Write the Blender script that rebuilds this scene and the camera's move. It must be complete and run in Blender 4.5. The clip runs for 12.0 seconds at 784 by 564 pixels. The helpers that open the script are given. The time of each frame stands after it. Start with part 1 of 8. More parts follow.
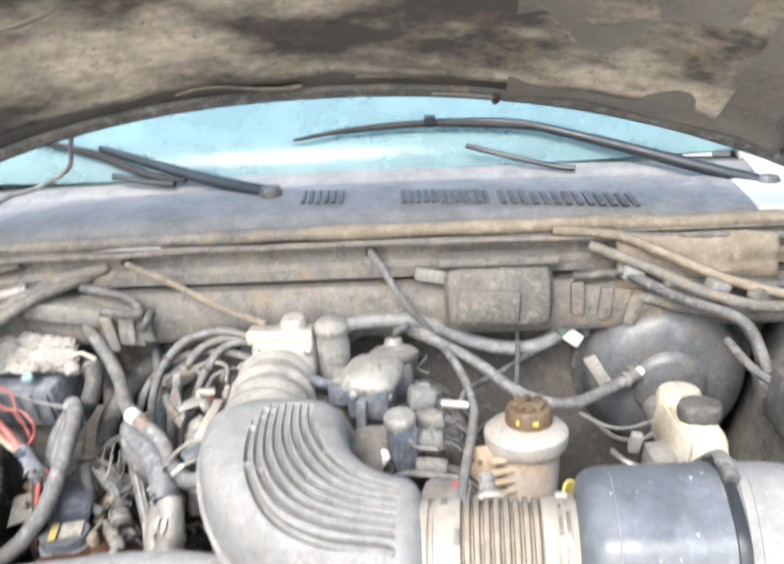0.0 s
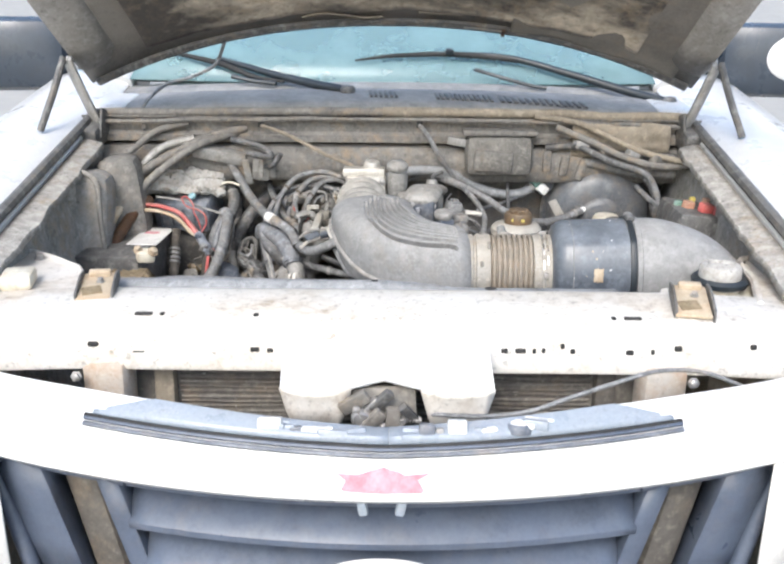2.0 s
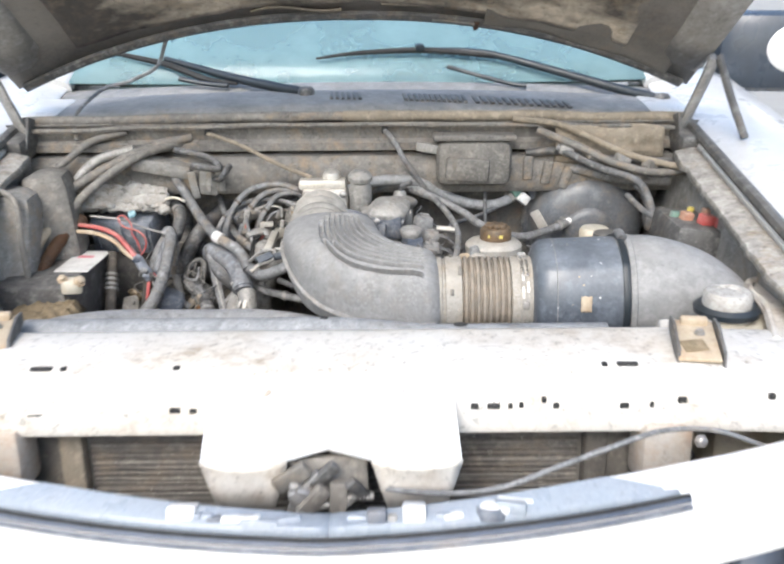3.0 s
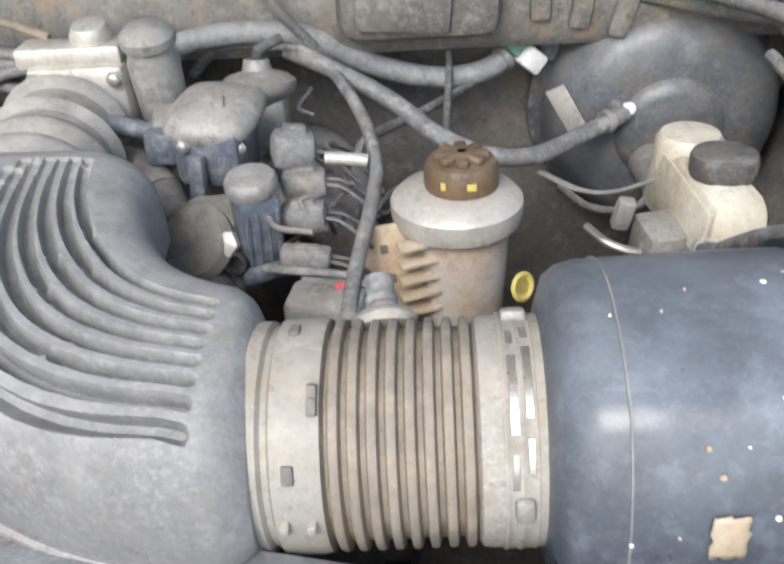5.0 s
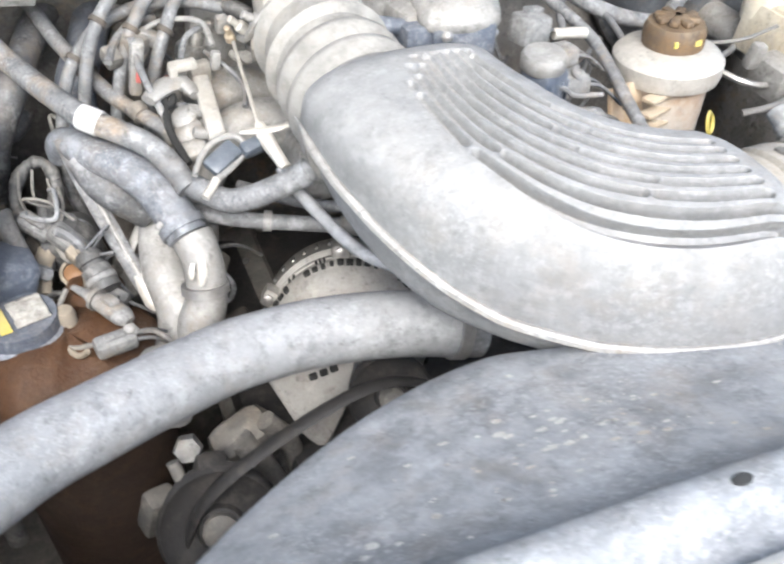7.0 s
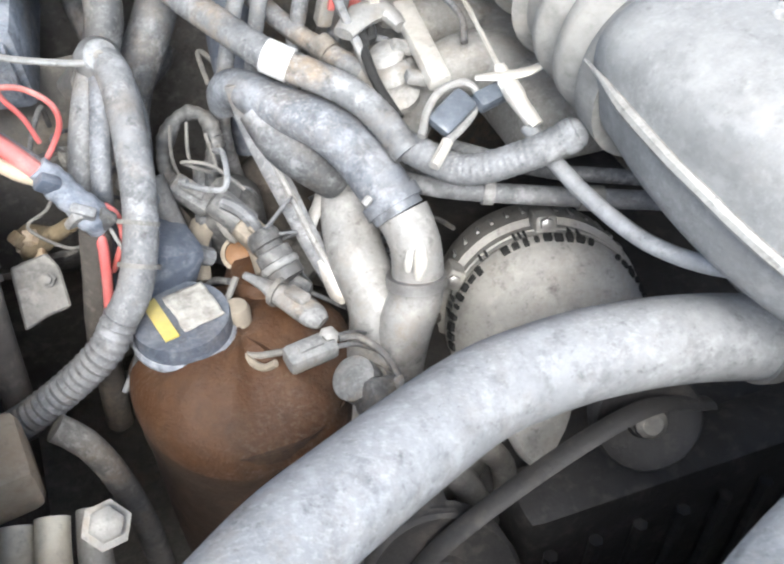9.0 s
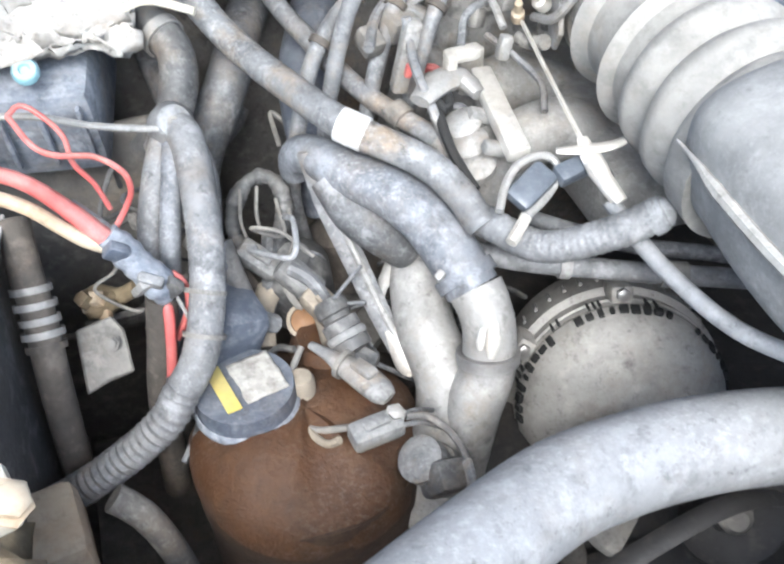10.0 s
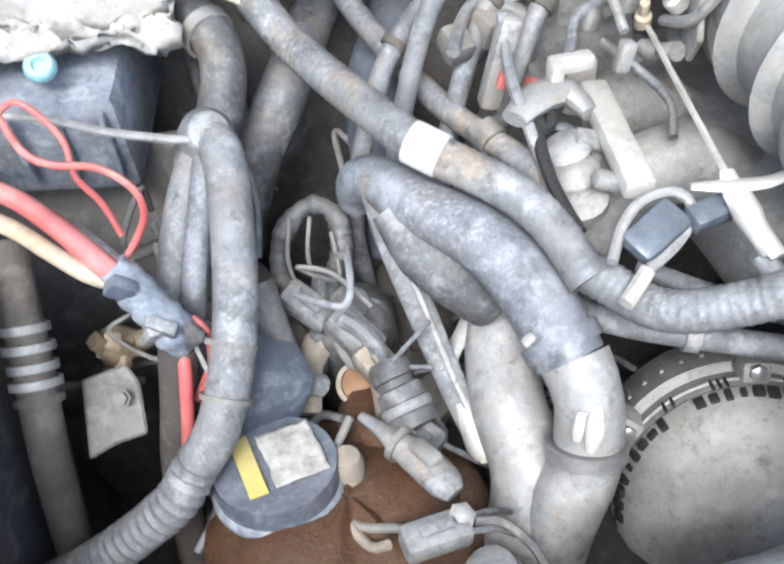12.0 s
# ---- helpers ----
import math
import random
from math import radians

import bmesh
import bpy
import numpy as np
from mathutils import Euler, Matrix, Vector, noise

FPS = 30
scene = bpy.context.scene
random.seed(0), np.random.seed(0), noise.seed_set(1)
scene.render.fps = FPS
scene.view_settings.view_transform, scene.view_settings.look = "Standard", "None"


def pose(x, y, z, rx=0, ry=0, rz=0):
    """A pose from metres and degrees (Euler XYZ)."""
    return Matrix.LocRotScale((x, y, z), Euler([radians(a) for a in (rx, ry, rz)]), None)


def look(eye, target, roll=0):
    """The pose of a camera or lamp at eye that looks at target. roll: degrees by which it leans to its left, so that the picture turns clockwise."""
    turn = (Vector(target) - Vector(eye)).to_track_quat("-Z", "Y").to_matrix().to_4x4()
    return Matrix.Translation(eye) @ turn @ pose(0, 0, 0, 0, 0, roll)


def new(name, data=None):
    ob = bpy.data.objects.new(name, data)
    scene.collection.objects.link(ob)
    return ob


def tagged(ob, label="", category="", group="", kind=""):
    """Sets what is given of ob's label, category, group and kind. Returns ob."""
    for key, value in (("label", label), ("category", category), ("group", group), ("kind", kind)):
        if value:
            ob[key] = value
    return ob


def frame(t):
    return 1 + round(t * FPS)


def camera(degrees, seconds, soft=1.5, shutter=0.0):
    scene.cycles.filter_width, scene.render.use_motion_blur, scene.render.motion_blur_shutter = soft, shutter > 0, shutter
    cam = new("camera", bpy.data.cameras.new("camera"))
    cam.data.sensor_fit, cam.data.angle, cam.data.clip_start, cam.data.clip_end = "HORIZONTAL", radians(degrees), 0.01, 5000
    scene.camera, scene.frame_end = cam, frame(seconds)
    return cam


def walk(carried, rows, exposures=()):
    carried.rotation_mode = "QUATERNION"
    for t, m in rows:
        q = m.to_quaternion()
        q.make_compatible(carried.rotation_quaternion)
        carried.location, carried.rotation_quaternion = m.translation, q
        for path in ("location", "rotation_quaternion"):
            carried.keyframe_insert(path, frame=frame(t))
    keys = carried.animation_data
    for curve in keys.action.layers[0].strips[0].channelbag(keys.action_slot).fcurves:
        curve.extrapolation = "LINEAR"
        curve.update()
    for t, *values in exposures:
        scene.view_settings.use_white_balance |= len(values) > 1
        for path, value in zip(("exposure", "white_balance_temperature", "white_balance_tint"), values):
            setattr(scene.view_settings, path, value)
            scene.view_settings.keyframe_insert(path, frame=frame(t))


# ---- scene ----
cam = camera(48.0, 12.0, soft=2.3, shutter=0.4)
PATH = [
    (0, (0.193, -0.383, 1.464), (0.043, 1.518, 0.861), -3.5),
    (0.5, (0.17, -0.55, 1.429), (0.031, 1.33, 0.759), 0.2),
    (1, (0.126, -0.805, 1.437), (0.026, 1.069, 0.746), 1.1),
    (1.5, (0.029, -1.062, 1.422), (0.013, 0.801, 0.695), 0.6),
    (2, (0.015, -1.195, 1.432), (0.006, 0.698, 0.788), 0.5),
    (2.5, (0.011, -1.172, 1.427), (0.044, 0.733, 0.817), 1.2),
    (3, (0.069, -0.976, 1.418), (0.079, 0.915, 0.765), -0.4),
    (3.2, (0.108, -0.829, 1.411), (0.076, 1.051, 0.727), -1.5),
    (4.8, (0.227, -0.016, 1.272), (0.169, 1.702, 0.25), -3.8),
    (5, (0.234, 0.002, 1.261), (0.187, 1.69, 0.189), -3.1),
    (5.2, (0.226, 0.001, 1.262), (0.202, 1.658, 0.142), -2.3),
    (5.5, (0.179, -0.01, 1.266), (0.261, 1.634, 0.13), -0.8),
    (6, (0.0, -0.054, 1.28), (0.405, 1.533, 0.132), 0.8),
    (6.5, (-0.182, -0.067, 1.302), (0.291, 1.445, 0.08), -1.0),
    (7, (-0.274, -0.011, 1.306), (0.299, 1.427, 0.039), 0.4),
    (7.2, (-0.307, 0.013, 1.299), (0.286, 1.443, 0.034), 0.6),
    (7.5, (-0.333, 0.056, 1.285), (0.261, 1.475, 0.007), 1.6),
    (7.7, (-0.335, 0.082, 1.275), (0.231, 1.509, -0.006), 0.8),
    (9.3, (-0.375, 0.219, 1.224), (0.095, 1.57, -0.174), -0.4),
    (9.5, (-0.375, 0.227, 1.226), (0.074, 1.599, -0.159), -0.7),
    (10, (-0.37, 0.238, 1.231), (0.014, 1.684, -0.097), -1.8),
    (10.5, (-0.365, 0.252, 1.23), (-0.035, 1.748, -0.056), -3.1),
    (11, (-0.364, 0.271, 1.222), (-0.065, 1.8, -0.033), -2.7),
    (11.5, (-0.348, 0.324, 1.183), (-0.094, 1.891, -0.033), -4.2),
    (12, (-0.339, 0.331, 1.157), (-0.133, 1.88, -0.091), -3.4),
]
EXPOSURES = [(0.0, 1.88, 6440, 8), (0.8, 1.85, 6440, 8), (1.5, 1.56, 6300, 8), (2.5, 1.32, 6300, 8), (3.2, 1.36, 6300, 8), (4.8, 1.25, 6220, 8), (6.0, 1.76, 6220, 8), (7.5, 2.05, 6120, 7), (9.3, 2.08, 5980, 6), (10.0, 2.09, 5840, 6), (11.0, 2.15, 5800, 6), (12.0, 1.99, 5720, 6)]
walk(cam, [(t, look(eye, target, roll)) for t, eye, target, roll in PATH], EXPOSURES)

# ---- world and light ----
world = bpy.data.worlds.new("sky")
scene.world = world
world.use_nodes = True
wn = world.node_tree
sky = wn.nodes.new("ShaderNodeTexSky")
sky.sky_type = "NISHITA"
sky.sun_disc = False
sky.sun_elevation, sky.sun_rotation = radians(44), radians(198)
sky.air_density, sky.dust_density = 1.2, 3.0
back = wn.nodes["Background"]
back.inputs["Strength"].default_value = 0.15
wn.links.new(sky.outputs["Color"], back.inputs["Color"])
sun = new("sun", bpy.data.lights.new("sun", "SUN"))
sun.data.energy, sun.data.angle, sun.data.color = 0.92, radians(26), (1.0, 0.985, 0.965)
sun.matrix_world = look((-0.85, -2.6, 2.6), (0, 0, 0))


# ---- materials ----
def nodes_of(name):
    m = bpy.data.materials.new(name)
    m.use_nodes = True
    t = m.node_tree
    return m, t, t.nodes["Principled BSDF"]


def noise_node(t, scale, detail=6, rough=0.6, stretch=(1, 1, 1)):
    geo = t.nodes.new("ShaderNodeNewGeometry")
    mp = t.nodes.new("ShaderNodeMapping")
    mp.inputs["Scale"].default_value = stretch
    t.links.new(geo.outputs["Position"], mp.inputs["Vector"])
    n = t.nodes.new("ShaderNodeTexNoise")
    n.inputs["Scale"].default_value, n.inputs["Detail"].default_value = scale, detail
    n.inputs["Roughness"].default_value = rough
    t.links.new(mp.outputs["Vector"], n.inputs["Vector"])
    return n


def ramp(t, src, lo, hi, a=0.0, b=1.0):
    r = t.nodes.new("ShaderNodeMapRange")
    r.inputs["From Min"].default_value, r.inputs["From Max"].default_value = lo, hi
    r.inputs["To Min"].default_value, r.inputs["To Max"].default_value = a, b
    t.links.new(src, r.inputs["Value"])
    return r.outputs["Result"]


def mixed(t, fac, a, b, how="MIX"):
    m = t.nodes.new("ShaderNodeMix")
    m.data_type, m.blend_type = "RGBA", how
    if isinstance(fac, (int, float)):
        m.inputs["Factor"].default_value = fac
    else:
        t.links.new(fac, m.inputs["Factor"])
    for value, key in ((a, "A"), (b, "B")):
        if isinstance(value, tuple):
            m.inputs[[i for i, s in enumerate(m.inputs) if s.name == key and s.type == "RGBA"][0]].default_value = (*value, 1)
        else:
            t.links.new(value, m.inputs[[i for i, s in enumerate(m.inputs) if s.name == key and s.type == "RGBA"][0]])
    return [s for s in m.outputs if s.type == "RGBA"][0]


def mul(t, a, b):
    m = t.nodes.new("ShaderNodeMath")
    m.operation = "MULTIPLY"
    t.links.new(a, m.inputs[0])
    if isinstance(b, float):
        m.inputs[1].default_value = b
    else:
        t.links.new(b, m.inputs[1])
    return m.outputs[0]


DUST = (0.335, 0.325, 0.31)


def grimy(name, base, rough=0.65, metal=0.0, dust=0.5, second=None, spread=0.5, big=14, fine=160, bump=0.25, dusty=DUST, coat=0.0, settle=True, scuff=0.0, stain=0.22, stretch=(1, 1, 1), patch=0.22, wear=0.34):
    """A worn surface: base colour with patches of a second one, road dust that has settled on faces that look up, fine grain and relief."""
    m, t, p = nodes_of(name)
    n1, n2 = noise_node(t, big, stretch=stretch), noise_node(t, fine, 4, 0.7)
    second = second or tuple(c * 0.55 for c in base)
    col = mixed(t, ramp(t, n1.outputs["Fac"], 0.5 - spread / 4, 0.5 + spread / 2.2), base, second)
    col = mixed(t, ramp(t, n2.outputs["Fac"], 0.3, 0.75, 0.0, 0.45), col, tuple(min(1, c * 1.35 + 0.01) for c in base))
    if dust > 0:
        geo = t.nodes.new("ShaderNodeNewGeometry")
        sep = t.nodes.new("ShaderNodeSeparateXYZ")
        t.links.new(geo.outputs["Normal"], sep.inputs[0])
        n3 = noise_node(t, big * 2.3, 8, 0.7)
        up = ramp(t, sep.outputs["Z"], -0.3, 0.9, 0.25, 1.0) if settle else ramp(t, sep.outputs["Z"], -1, 1, 0.7, 1.0)
        col = mixed(t, mul(t, mul(t, up, ramp(t, n3.outputs["Fac"], 0.33, 0.60, patch, 1.0)), float(dust)), col, dusty)
    if wear > 0:
        na, nb = noise_node(t, 58, 9, 0.66), noise_node(t, 41, 9, 0.7)
        col = mixed(t, mul(t, ramp(t, na.outputs["Fac"], 0.52, 0.64), float(wear)), col, tuple(min(0.62, c * 1.4) for c in (dusty if dust > 0 else base)))
        col = mixed(t, mul(t, ramp(t, nb.outputs["Fac"], 0.53, 0.66), float(wear)), col, tuple(c * 0.45 for c in base))
    if stain > 0:
        n7, n8 = noise_node(t, 31, 7, 0.72), noise_node(t, 5, 3, 0.5)
        col = mixed(t, mul(t, mul(t, ramp(t, n7.outputs["Fac"], 0.48, 0.68), ramp(t, n8.outputs["Fac"], 0.38, 0.62)), float(stain * 2)), col, (0.27, 0.205, 0.14))
        n9 = noise_node(t, 75, 6, 0.75)
        col = mixed(t, mul(t, ramp(t, n9.outputs["Fac"], 0.55, 0.70), float(stain * 1.6)), col, (0.05, 0.047, 0.043))
    if scuff > 0:
        n4, n5 = noise_node(t, 230, 6, 0.7, (1, 1.6, 1)), noise_node(t, 12, 3, 0.5)
        col = mixed(t, mul(t, mul(t, ramp(t, n4.outputs["Fac"], 0.50, 0.74), ramp(t, n5.outputs["Fac"], 0.36, 0.62)), float(scuff)), col, (0.52, 0.52, 0.515))
        n6 = noise_node(t, 150, 4, 0.8)
        col = mixed(t, mul(t, ramp(t, n6.outputs["Fac"], 0.58, 0.72), float(scuff * 0.7)), col, tuple(c * 0.3 for c in base))
    t.links.new(col, p.inputs["Base Color"])
    t.links.new(ramp(t, n1.outputs["Fac"], 0.3, 0.7, max(0.05, rough - 0.12), min(1, rough + 0.15)), p.inputs["Roughness"])
    p.inputs["Metallic"].default_value = metal
    p.inputs["Coat Weight"].default_value = coat
    if bump > 0:
        b = t.nodes.new("ShaderNodeBump")
        b.inputs["Strength"].default_value, b.inputs["Distance"].default_value = bump, 0.002
        t.links.new(n2.outputs["Fac"], b.inputs["Height"])
        t.links.new(b.outputs["Normal"], p.inputs["Normal"])
    return m


M_PAINT = grimy("white_paint", (0.57, 0.57, 0.57), 0.32, dust=0.10, second=(0.49, 0.48, 0.46), bump=0.03, coat=0.3, spread=0.9, stain=0.05, wear=0.0)
M_PRIMER = grimy("white_paint_stained", (0.60, 0.585, 0.56), 0.4, dust=0.16, second=(0.46, 0.39, 0.30), spread=0.6, big=5, bump=0.08, stain=0.42, wear=0.1)
M_ELBOW = grimy("dusty_grey_plastic", (0.17, 0.17, 0.172), 0.62, dust=0.62, second=(0.11, 0.11, 0.112), dusty=(0.32, 0.318, 0.315), bump=0.3, scuff=0.35, stain=0.1, wear=0.2)
M_NECK = grimy("dusty_grey_neck_rubber", (0.16, 0.155, 0.15), 0.7, dust=0.75, dusty=(0.36, 0.345, 0.32), bump=0.15, settle=False, wear=0.2)
M_BELLOWS = grimy("dusty_tan_rubber", (0.13, 0.115, 0.095), 0.75, dust=0.7, dusty=(0.325, 0.28, 0.23), bump=0.2, settle=False, wear=0.2)
M_CUFF = grimy("chalky_rubber_cuff", (0.24, 0.23, 0.21), 0.7, dust=0.6, dusty=(0.36, 0.335, 0.295), second=(0.16, 0.13, 0.10), bump=0.15, settle=False, scuff=0.5, wear=0.2)
M_SLEEVE = grimy("blue_black_plastic", (0.022, 0.028, 0.038), 0.36, dust=0.48, dusty=(0.26, 0.29, 0.335), second=(0.03, 0.036, 0.045), big=9, bump=0.06, scuff=0.12, stain=0.08, patch=0.45, wear=0.14)
M_SHROUD = grimy("dusty_shroud_plastic", (0.09, 0.095, 0.102), 0.55, dust=0.74, dusty=(0.305, 0.314, 0.328), big=11, bump=0.3, scuff=0.55, stain=0.12, wear=0.25)
M_BLACK = grimy("dusty_black_plastic", (0.035, 0.035, 0.037), 0.55, dust=0.45, dusty=(0.25, 0.245, 0.235), scuff=0.2)
M_BLUEBLK = grimy("blue_grey_plastic", (0.055, 0.07, 0.10), 0.5, dust=0.45, dusty=(0.24, 0.25, 0.27), scuff=0.3)
M_RUBBER = grimy("dusty_black_rubber", (0.035, 0.036, 0.038), 0.7, dust=0.55, dusty=(0.27, 0.272, 0.28), bump=0.2, scuff=0.25, wear=0.4)
M_HOSE = grimy("pale_dusty_hose", (0.10, 0.10, 0.105), 0.62, dust=0.85, dusty=(0.292, 0.298, 0.308), second=(0.08, 0.08, 0.08), big=26, bump=0.35, settle=False, scuff=0.5, stain=0.16, patch=0.62, fine=120, wear=0.4)
M_LOOM = grimy("grey_corrugated_loom", (0.09, 0.092, 0.095), 0.6, dust=0.6, dusty=(0.262, 0.264, 0.270), big=22, bump=0.3, settle=False, scuff=0.5, stain=0.4, patch=0.25, wear=0.5)
M_FIRE = grimy("dusty_bare_firewall", (0.12, 0.115, 0.108), 0.8, dust=0.65, dusty=(0.265, 0.25, 0.23), second=(0.06, 0.056, 0.052), big=8, bump=0.3, stain=0.5, scuff=0.2, wear=0.3)
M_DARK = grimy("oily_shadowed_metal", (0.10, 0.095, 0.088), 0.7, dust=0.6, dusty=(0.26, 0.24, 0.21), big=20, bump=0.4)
M_CAST = grimy("dusty_cast_aluminium", (0.265, 0.262, 0.255), 0.6, metal=0.25, dust=0.55, dusty=(0.355, 0.343, 0.325), second=(0.14, 0.13, 0.12), bump=0.45, scuff=0.45, big=22, stain=0.3, wear=0.42)
M_BRIGHT = grimy("bright_aluminium", (0.52, 0.505, 0.47), 0.45, metal=0.3, dust=0.3, dusty=(0.5, 0.46, 0.40), bump=0.2, second=(0.34, 0.31, 0.27), scuff=0.3)
M_CLAMP = grimy("worn_bright_clamp_steel", (0.62, 0.61, 0.59), 0.28, metal=0.85, dust=0.3, dusty=(0.5, 0.46, 0.40), bump=0.1, second=(0.40, 0.36, 0.31), big=30, stain=0.15, wear=0.0)
M_STEEL = grimy("dull_steel", (0.42, 0.41, 0.40), 0.42, metal=0.7, dust=0.35, bump=0.15)
M_RUST = grimy("rusty_brown_iron", (0.056, 0.021, 0.005), 0.7, stain=0.04, dust=0.25, dusty=(0.072, 0.034, 0.011), scuff=0.12, second=(0.033, 0.02, 0.013), big=22, bump=0.9, spread=0.3, wear=0.3)
M_TAN = grimy("tan_stained_plastic", (0.42, 0.36, 0.27), 0.6, dust=0.35, dusty=(0.36, 0.31, 0.25), second=(0.33, 0.20, 0.10), spread=0.4, big=16)
M_CRUST = grimy("dirty_ochre_fibre", (0.17, 0.13, 0.075), 0.9, dust=0.4, dusty=(0.26, 0.21, 0.14), second=(0.08, 0.058, 0.032), big=60, bump=0.6, stain=0.4)
M_CREAM = grimy("cream_translucent_plastic", (0.60, 0.57, 0.48), 0.45, dust=0.25, second=(0.40, 0.32, 0.20), spread=0.4, big=15, bump=0.08)
M_BROWNCAP = grimy("brown_rusty_cap", (0.055, 0.038, 0.026), 0.65, dust=0.45, dusty=(0.16, 0.125, 0.085), second=(0.18, 0.10, 0.035), big=60)
M_SEAL = grimy("dusty_tan_weatherstrip", (0.17, 0.145, 0.11), 0.85, dust=0.7, dusty=(0.36, 0.31, 0.245), second=(0.1, 0.085, 0.07), big=7, bump=0.3)
M_COWL = grimy("faded_cowl_plastic", (0.15, 0.152, 0.155), 0.65, dust=0.6, dusty=(0.32, 0.312, 0.30), big=8, bump=0.15, stain=0.15, wear=0.2)
M_LINER = grimy("torn_hood_liner", (0.065, 0.058, 0.052), 0.95, dust=0.0, second=(0.74, 0.65, 0.52), spread=0.22, big=2.6, fine=60, bump=0.6, stretch=(1, 1.9, 1), stain=0.45, wear=0.0)
M_CHAN = grimy("dusty_hood_channel", (0.26, 0.245, 0.225), 0.7, dust=0.35, second=(0.13, 0.12, 0.105), big=9, bump=0.25, stain=0.35)
M_HOODIN = grimy("grimy_hood_frame", (0.18, 0.165, 0.145), 0.7, dust=0.25, second=(0.055, 0.05, 0.045), big=7, bump=0.3, wear=0.0)
M_GRILLE = grimy("blue_grey_grille_plastic", (0.06, 0.077, 0.115), 0.38, dust=0.25, dusty=(0.18, 0.205, 0.25), bump=0.06, stain=0.06, wear=0.0)
M_FIN = grimy("dirty_condenser_fins", (0.08, 0.074, 0.068), 0.7, metal=0.2, dust=0.45, dusty=(0.20, 0.18, 0.155), bump=0.2)
M_RED = grimy("red_wire_jacket", (0.42, 0.07, 0.065), 0.6, dust=0.65, dusty=(0.36, 0.22, 0.20), second=(0.42, 0.05, 0.05), bump=0.05)
M_PINK = grimy("faded_pink_red_paint", (0.50, 0.10, 0.14), 0.5, dust=0.1, dusty=(0.8, 0.6, 0.6), second=(0.62, 0.30, 0.34), spread=0.5, big=60, bump=0.05, stain=0.0, wear=0.0)
M_ORANGE = grimy("orange_plastic", (0.46, 0.20, 0.12), 0.6, dust=0.75, dusty=(0.42, 0.32, 0.25), bump=0.1, scuff=0.3)
M_YELLOW = grimy("yellow_label", (0.58, 0.47, 0.09), 0.5, dust=0.35, bump=0.03, stain=0.0, wear=0.0)
M_GREEN = grimy("green_plastic", (0.12, 0.27, 0.22), 0.55, dust=0.5, bump=0.1)
M_BLUE = grimy("light_blue_plastic", (0.25, 0.50, 0.58), 0.6, dust=0.6, dusty=(0.4, 0.45, 0.47), bump=0.05)
M_WHITE = grimy("white_label", (0.70, 0.695, 0.68), 0.6, dust=0.15, bump=0.03, scuff=0.3, stain=0.15, wear=0.0)
# flat black for small parts, and for blocks that stand in for shade in openings
M_FLATBLACK = grimy("black_parts_and_hole_shade", (0.012, 0.012, 0.012), 0.8, dust=0.05, bump=0.0, stain=0.0, wear=0.0)
M_WIPER = grimy("wiper_black", (0.010, 0.016, 0.022), 0.4, dust=0.04, stain=0.0, wear=0.0)
M_BOOST = grimy("dusty_black_steel_drum", (0.05, 0.058, 0.070), 0.38, dust=0.6, dusty=(0.27, 0.275, 0.285), big=7, scuff=0.2, wear=0.14)
# darker copy of the rust that holds the shade on the canister's side
M_RUSTSHADE = grimy("shaded_rusty_iron", (0.036, 0.019, 0.010), 0.8, stain=0.05, dust=0.2, dusty=(0.06, 0.034, 0.018), second=(0.03, 0.02, 0.016), big=14, bump=0.6)
M_OIL = grimy("black_oily_iron", (0.024, 0.023, 0.023), 0.6, stain=0.05, dust=0.10, dusty=(0.08, 0.07, 0.06), big=20, bump=0.4)
M_HEATER = grimy("dusty_grey_heater_case", (0.10, 0.096, 0.09), 0.75, dust=0.65, dusty=(0.27, 0.255, 0.23), big=12, bump=0.4, scuff=0.3)
M_STRIP = grimy("blue_white_header_plastic", (0.21, 0.245, 0.29), 0.35, dust=0.2, second=(0.185, 0.215, 0.265), big=12, bump=0.05, scuff=0.3, stain=0.12, wear=0.0)
M_PSR = grimy("stained_reservoir_plastic", (0.40, 0.385, 0.355), 0.55, dust=0.25, dusty=(0.36, 0.32, 0.27), second=(0.34, 0.20, 0.10), spread=0.35, big=13, bump=0.1)
M_HEATHOSE = grimy("blue_grey_dusty_hose", (0.075, 0.082, 0.095), 0.55, dust=0.65, dusty=(0.228, 0.24, 0.262), big=24, bump=0.4, scuff=0.5, settle=False, stain=0.2, wear=0.5)
M_MIRBODY = grimy("dark_mirror_plastic", (0.03, 0.04, 0.055), 0.3, dust=0.12, dusty=(0.2, 0.22, 0.25), bump=0.03, stain=0.0, wear=0.0)
M_RELAY = grimy("dusty_blue_grey_case", (0.085, 0.105, 0.145), 0.6, dust=0.8, dusty=(0.29, 0.305, 0.335), big=34, bump=0.3, settle=False, scuff=0.5, wear=0.5)
M_ALT = grimy("pale_dusty_casting", (0.36, 0.35, 0.33), 0.6, metal=0.1, dust=0.5, dusty=(0.42, 0.405, 0.375), second=(0.24, 0.23, 0.21), bump=0.35, scuff=0.35, big=22, stain=0.3)
M_LEDGE = grimy("dust_caked_ledge", (0.20, 0.19, 0.18), 0.85, dust=0.7, dusty=(0.45, 0.43, 0.40), second=(0.07, 0.066, 0.06), big=16, fine=90, bump=0.6, scuff=0.6, stain=0.4, patch=0.1)
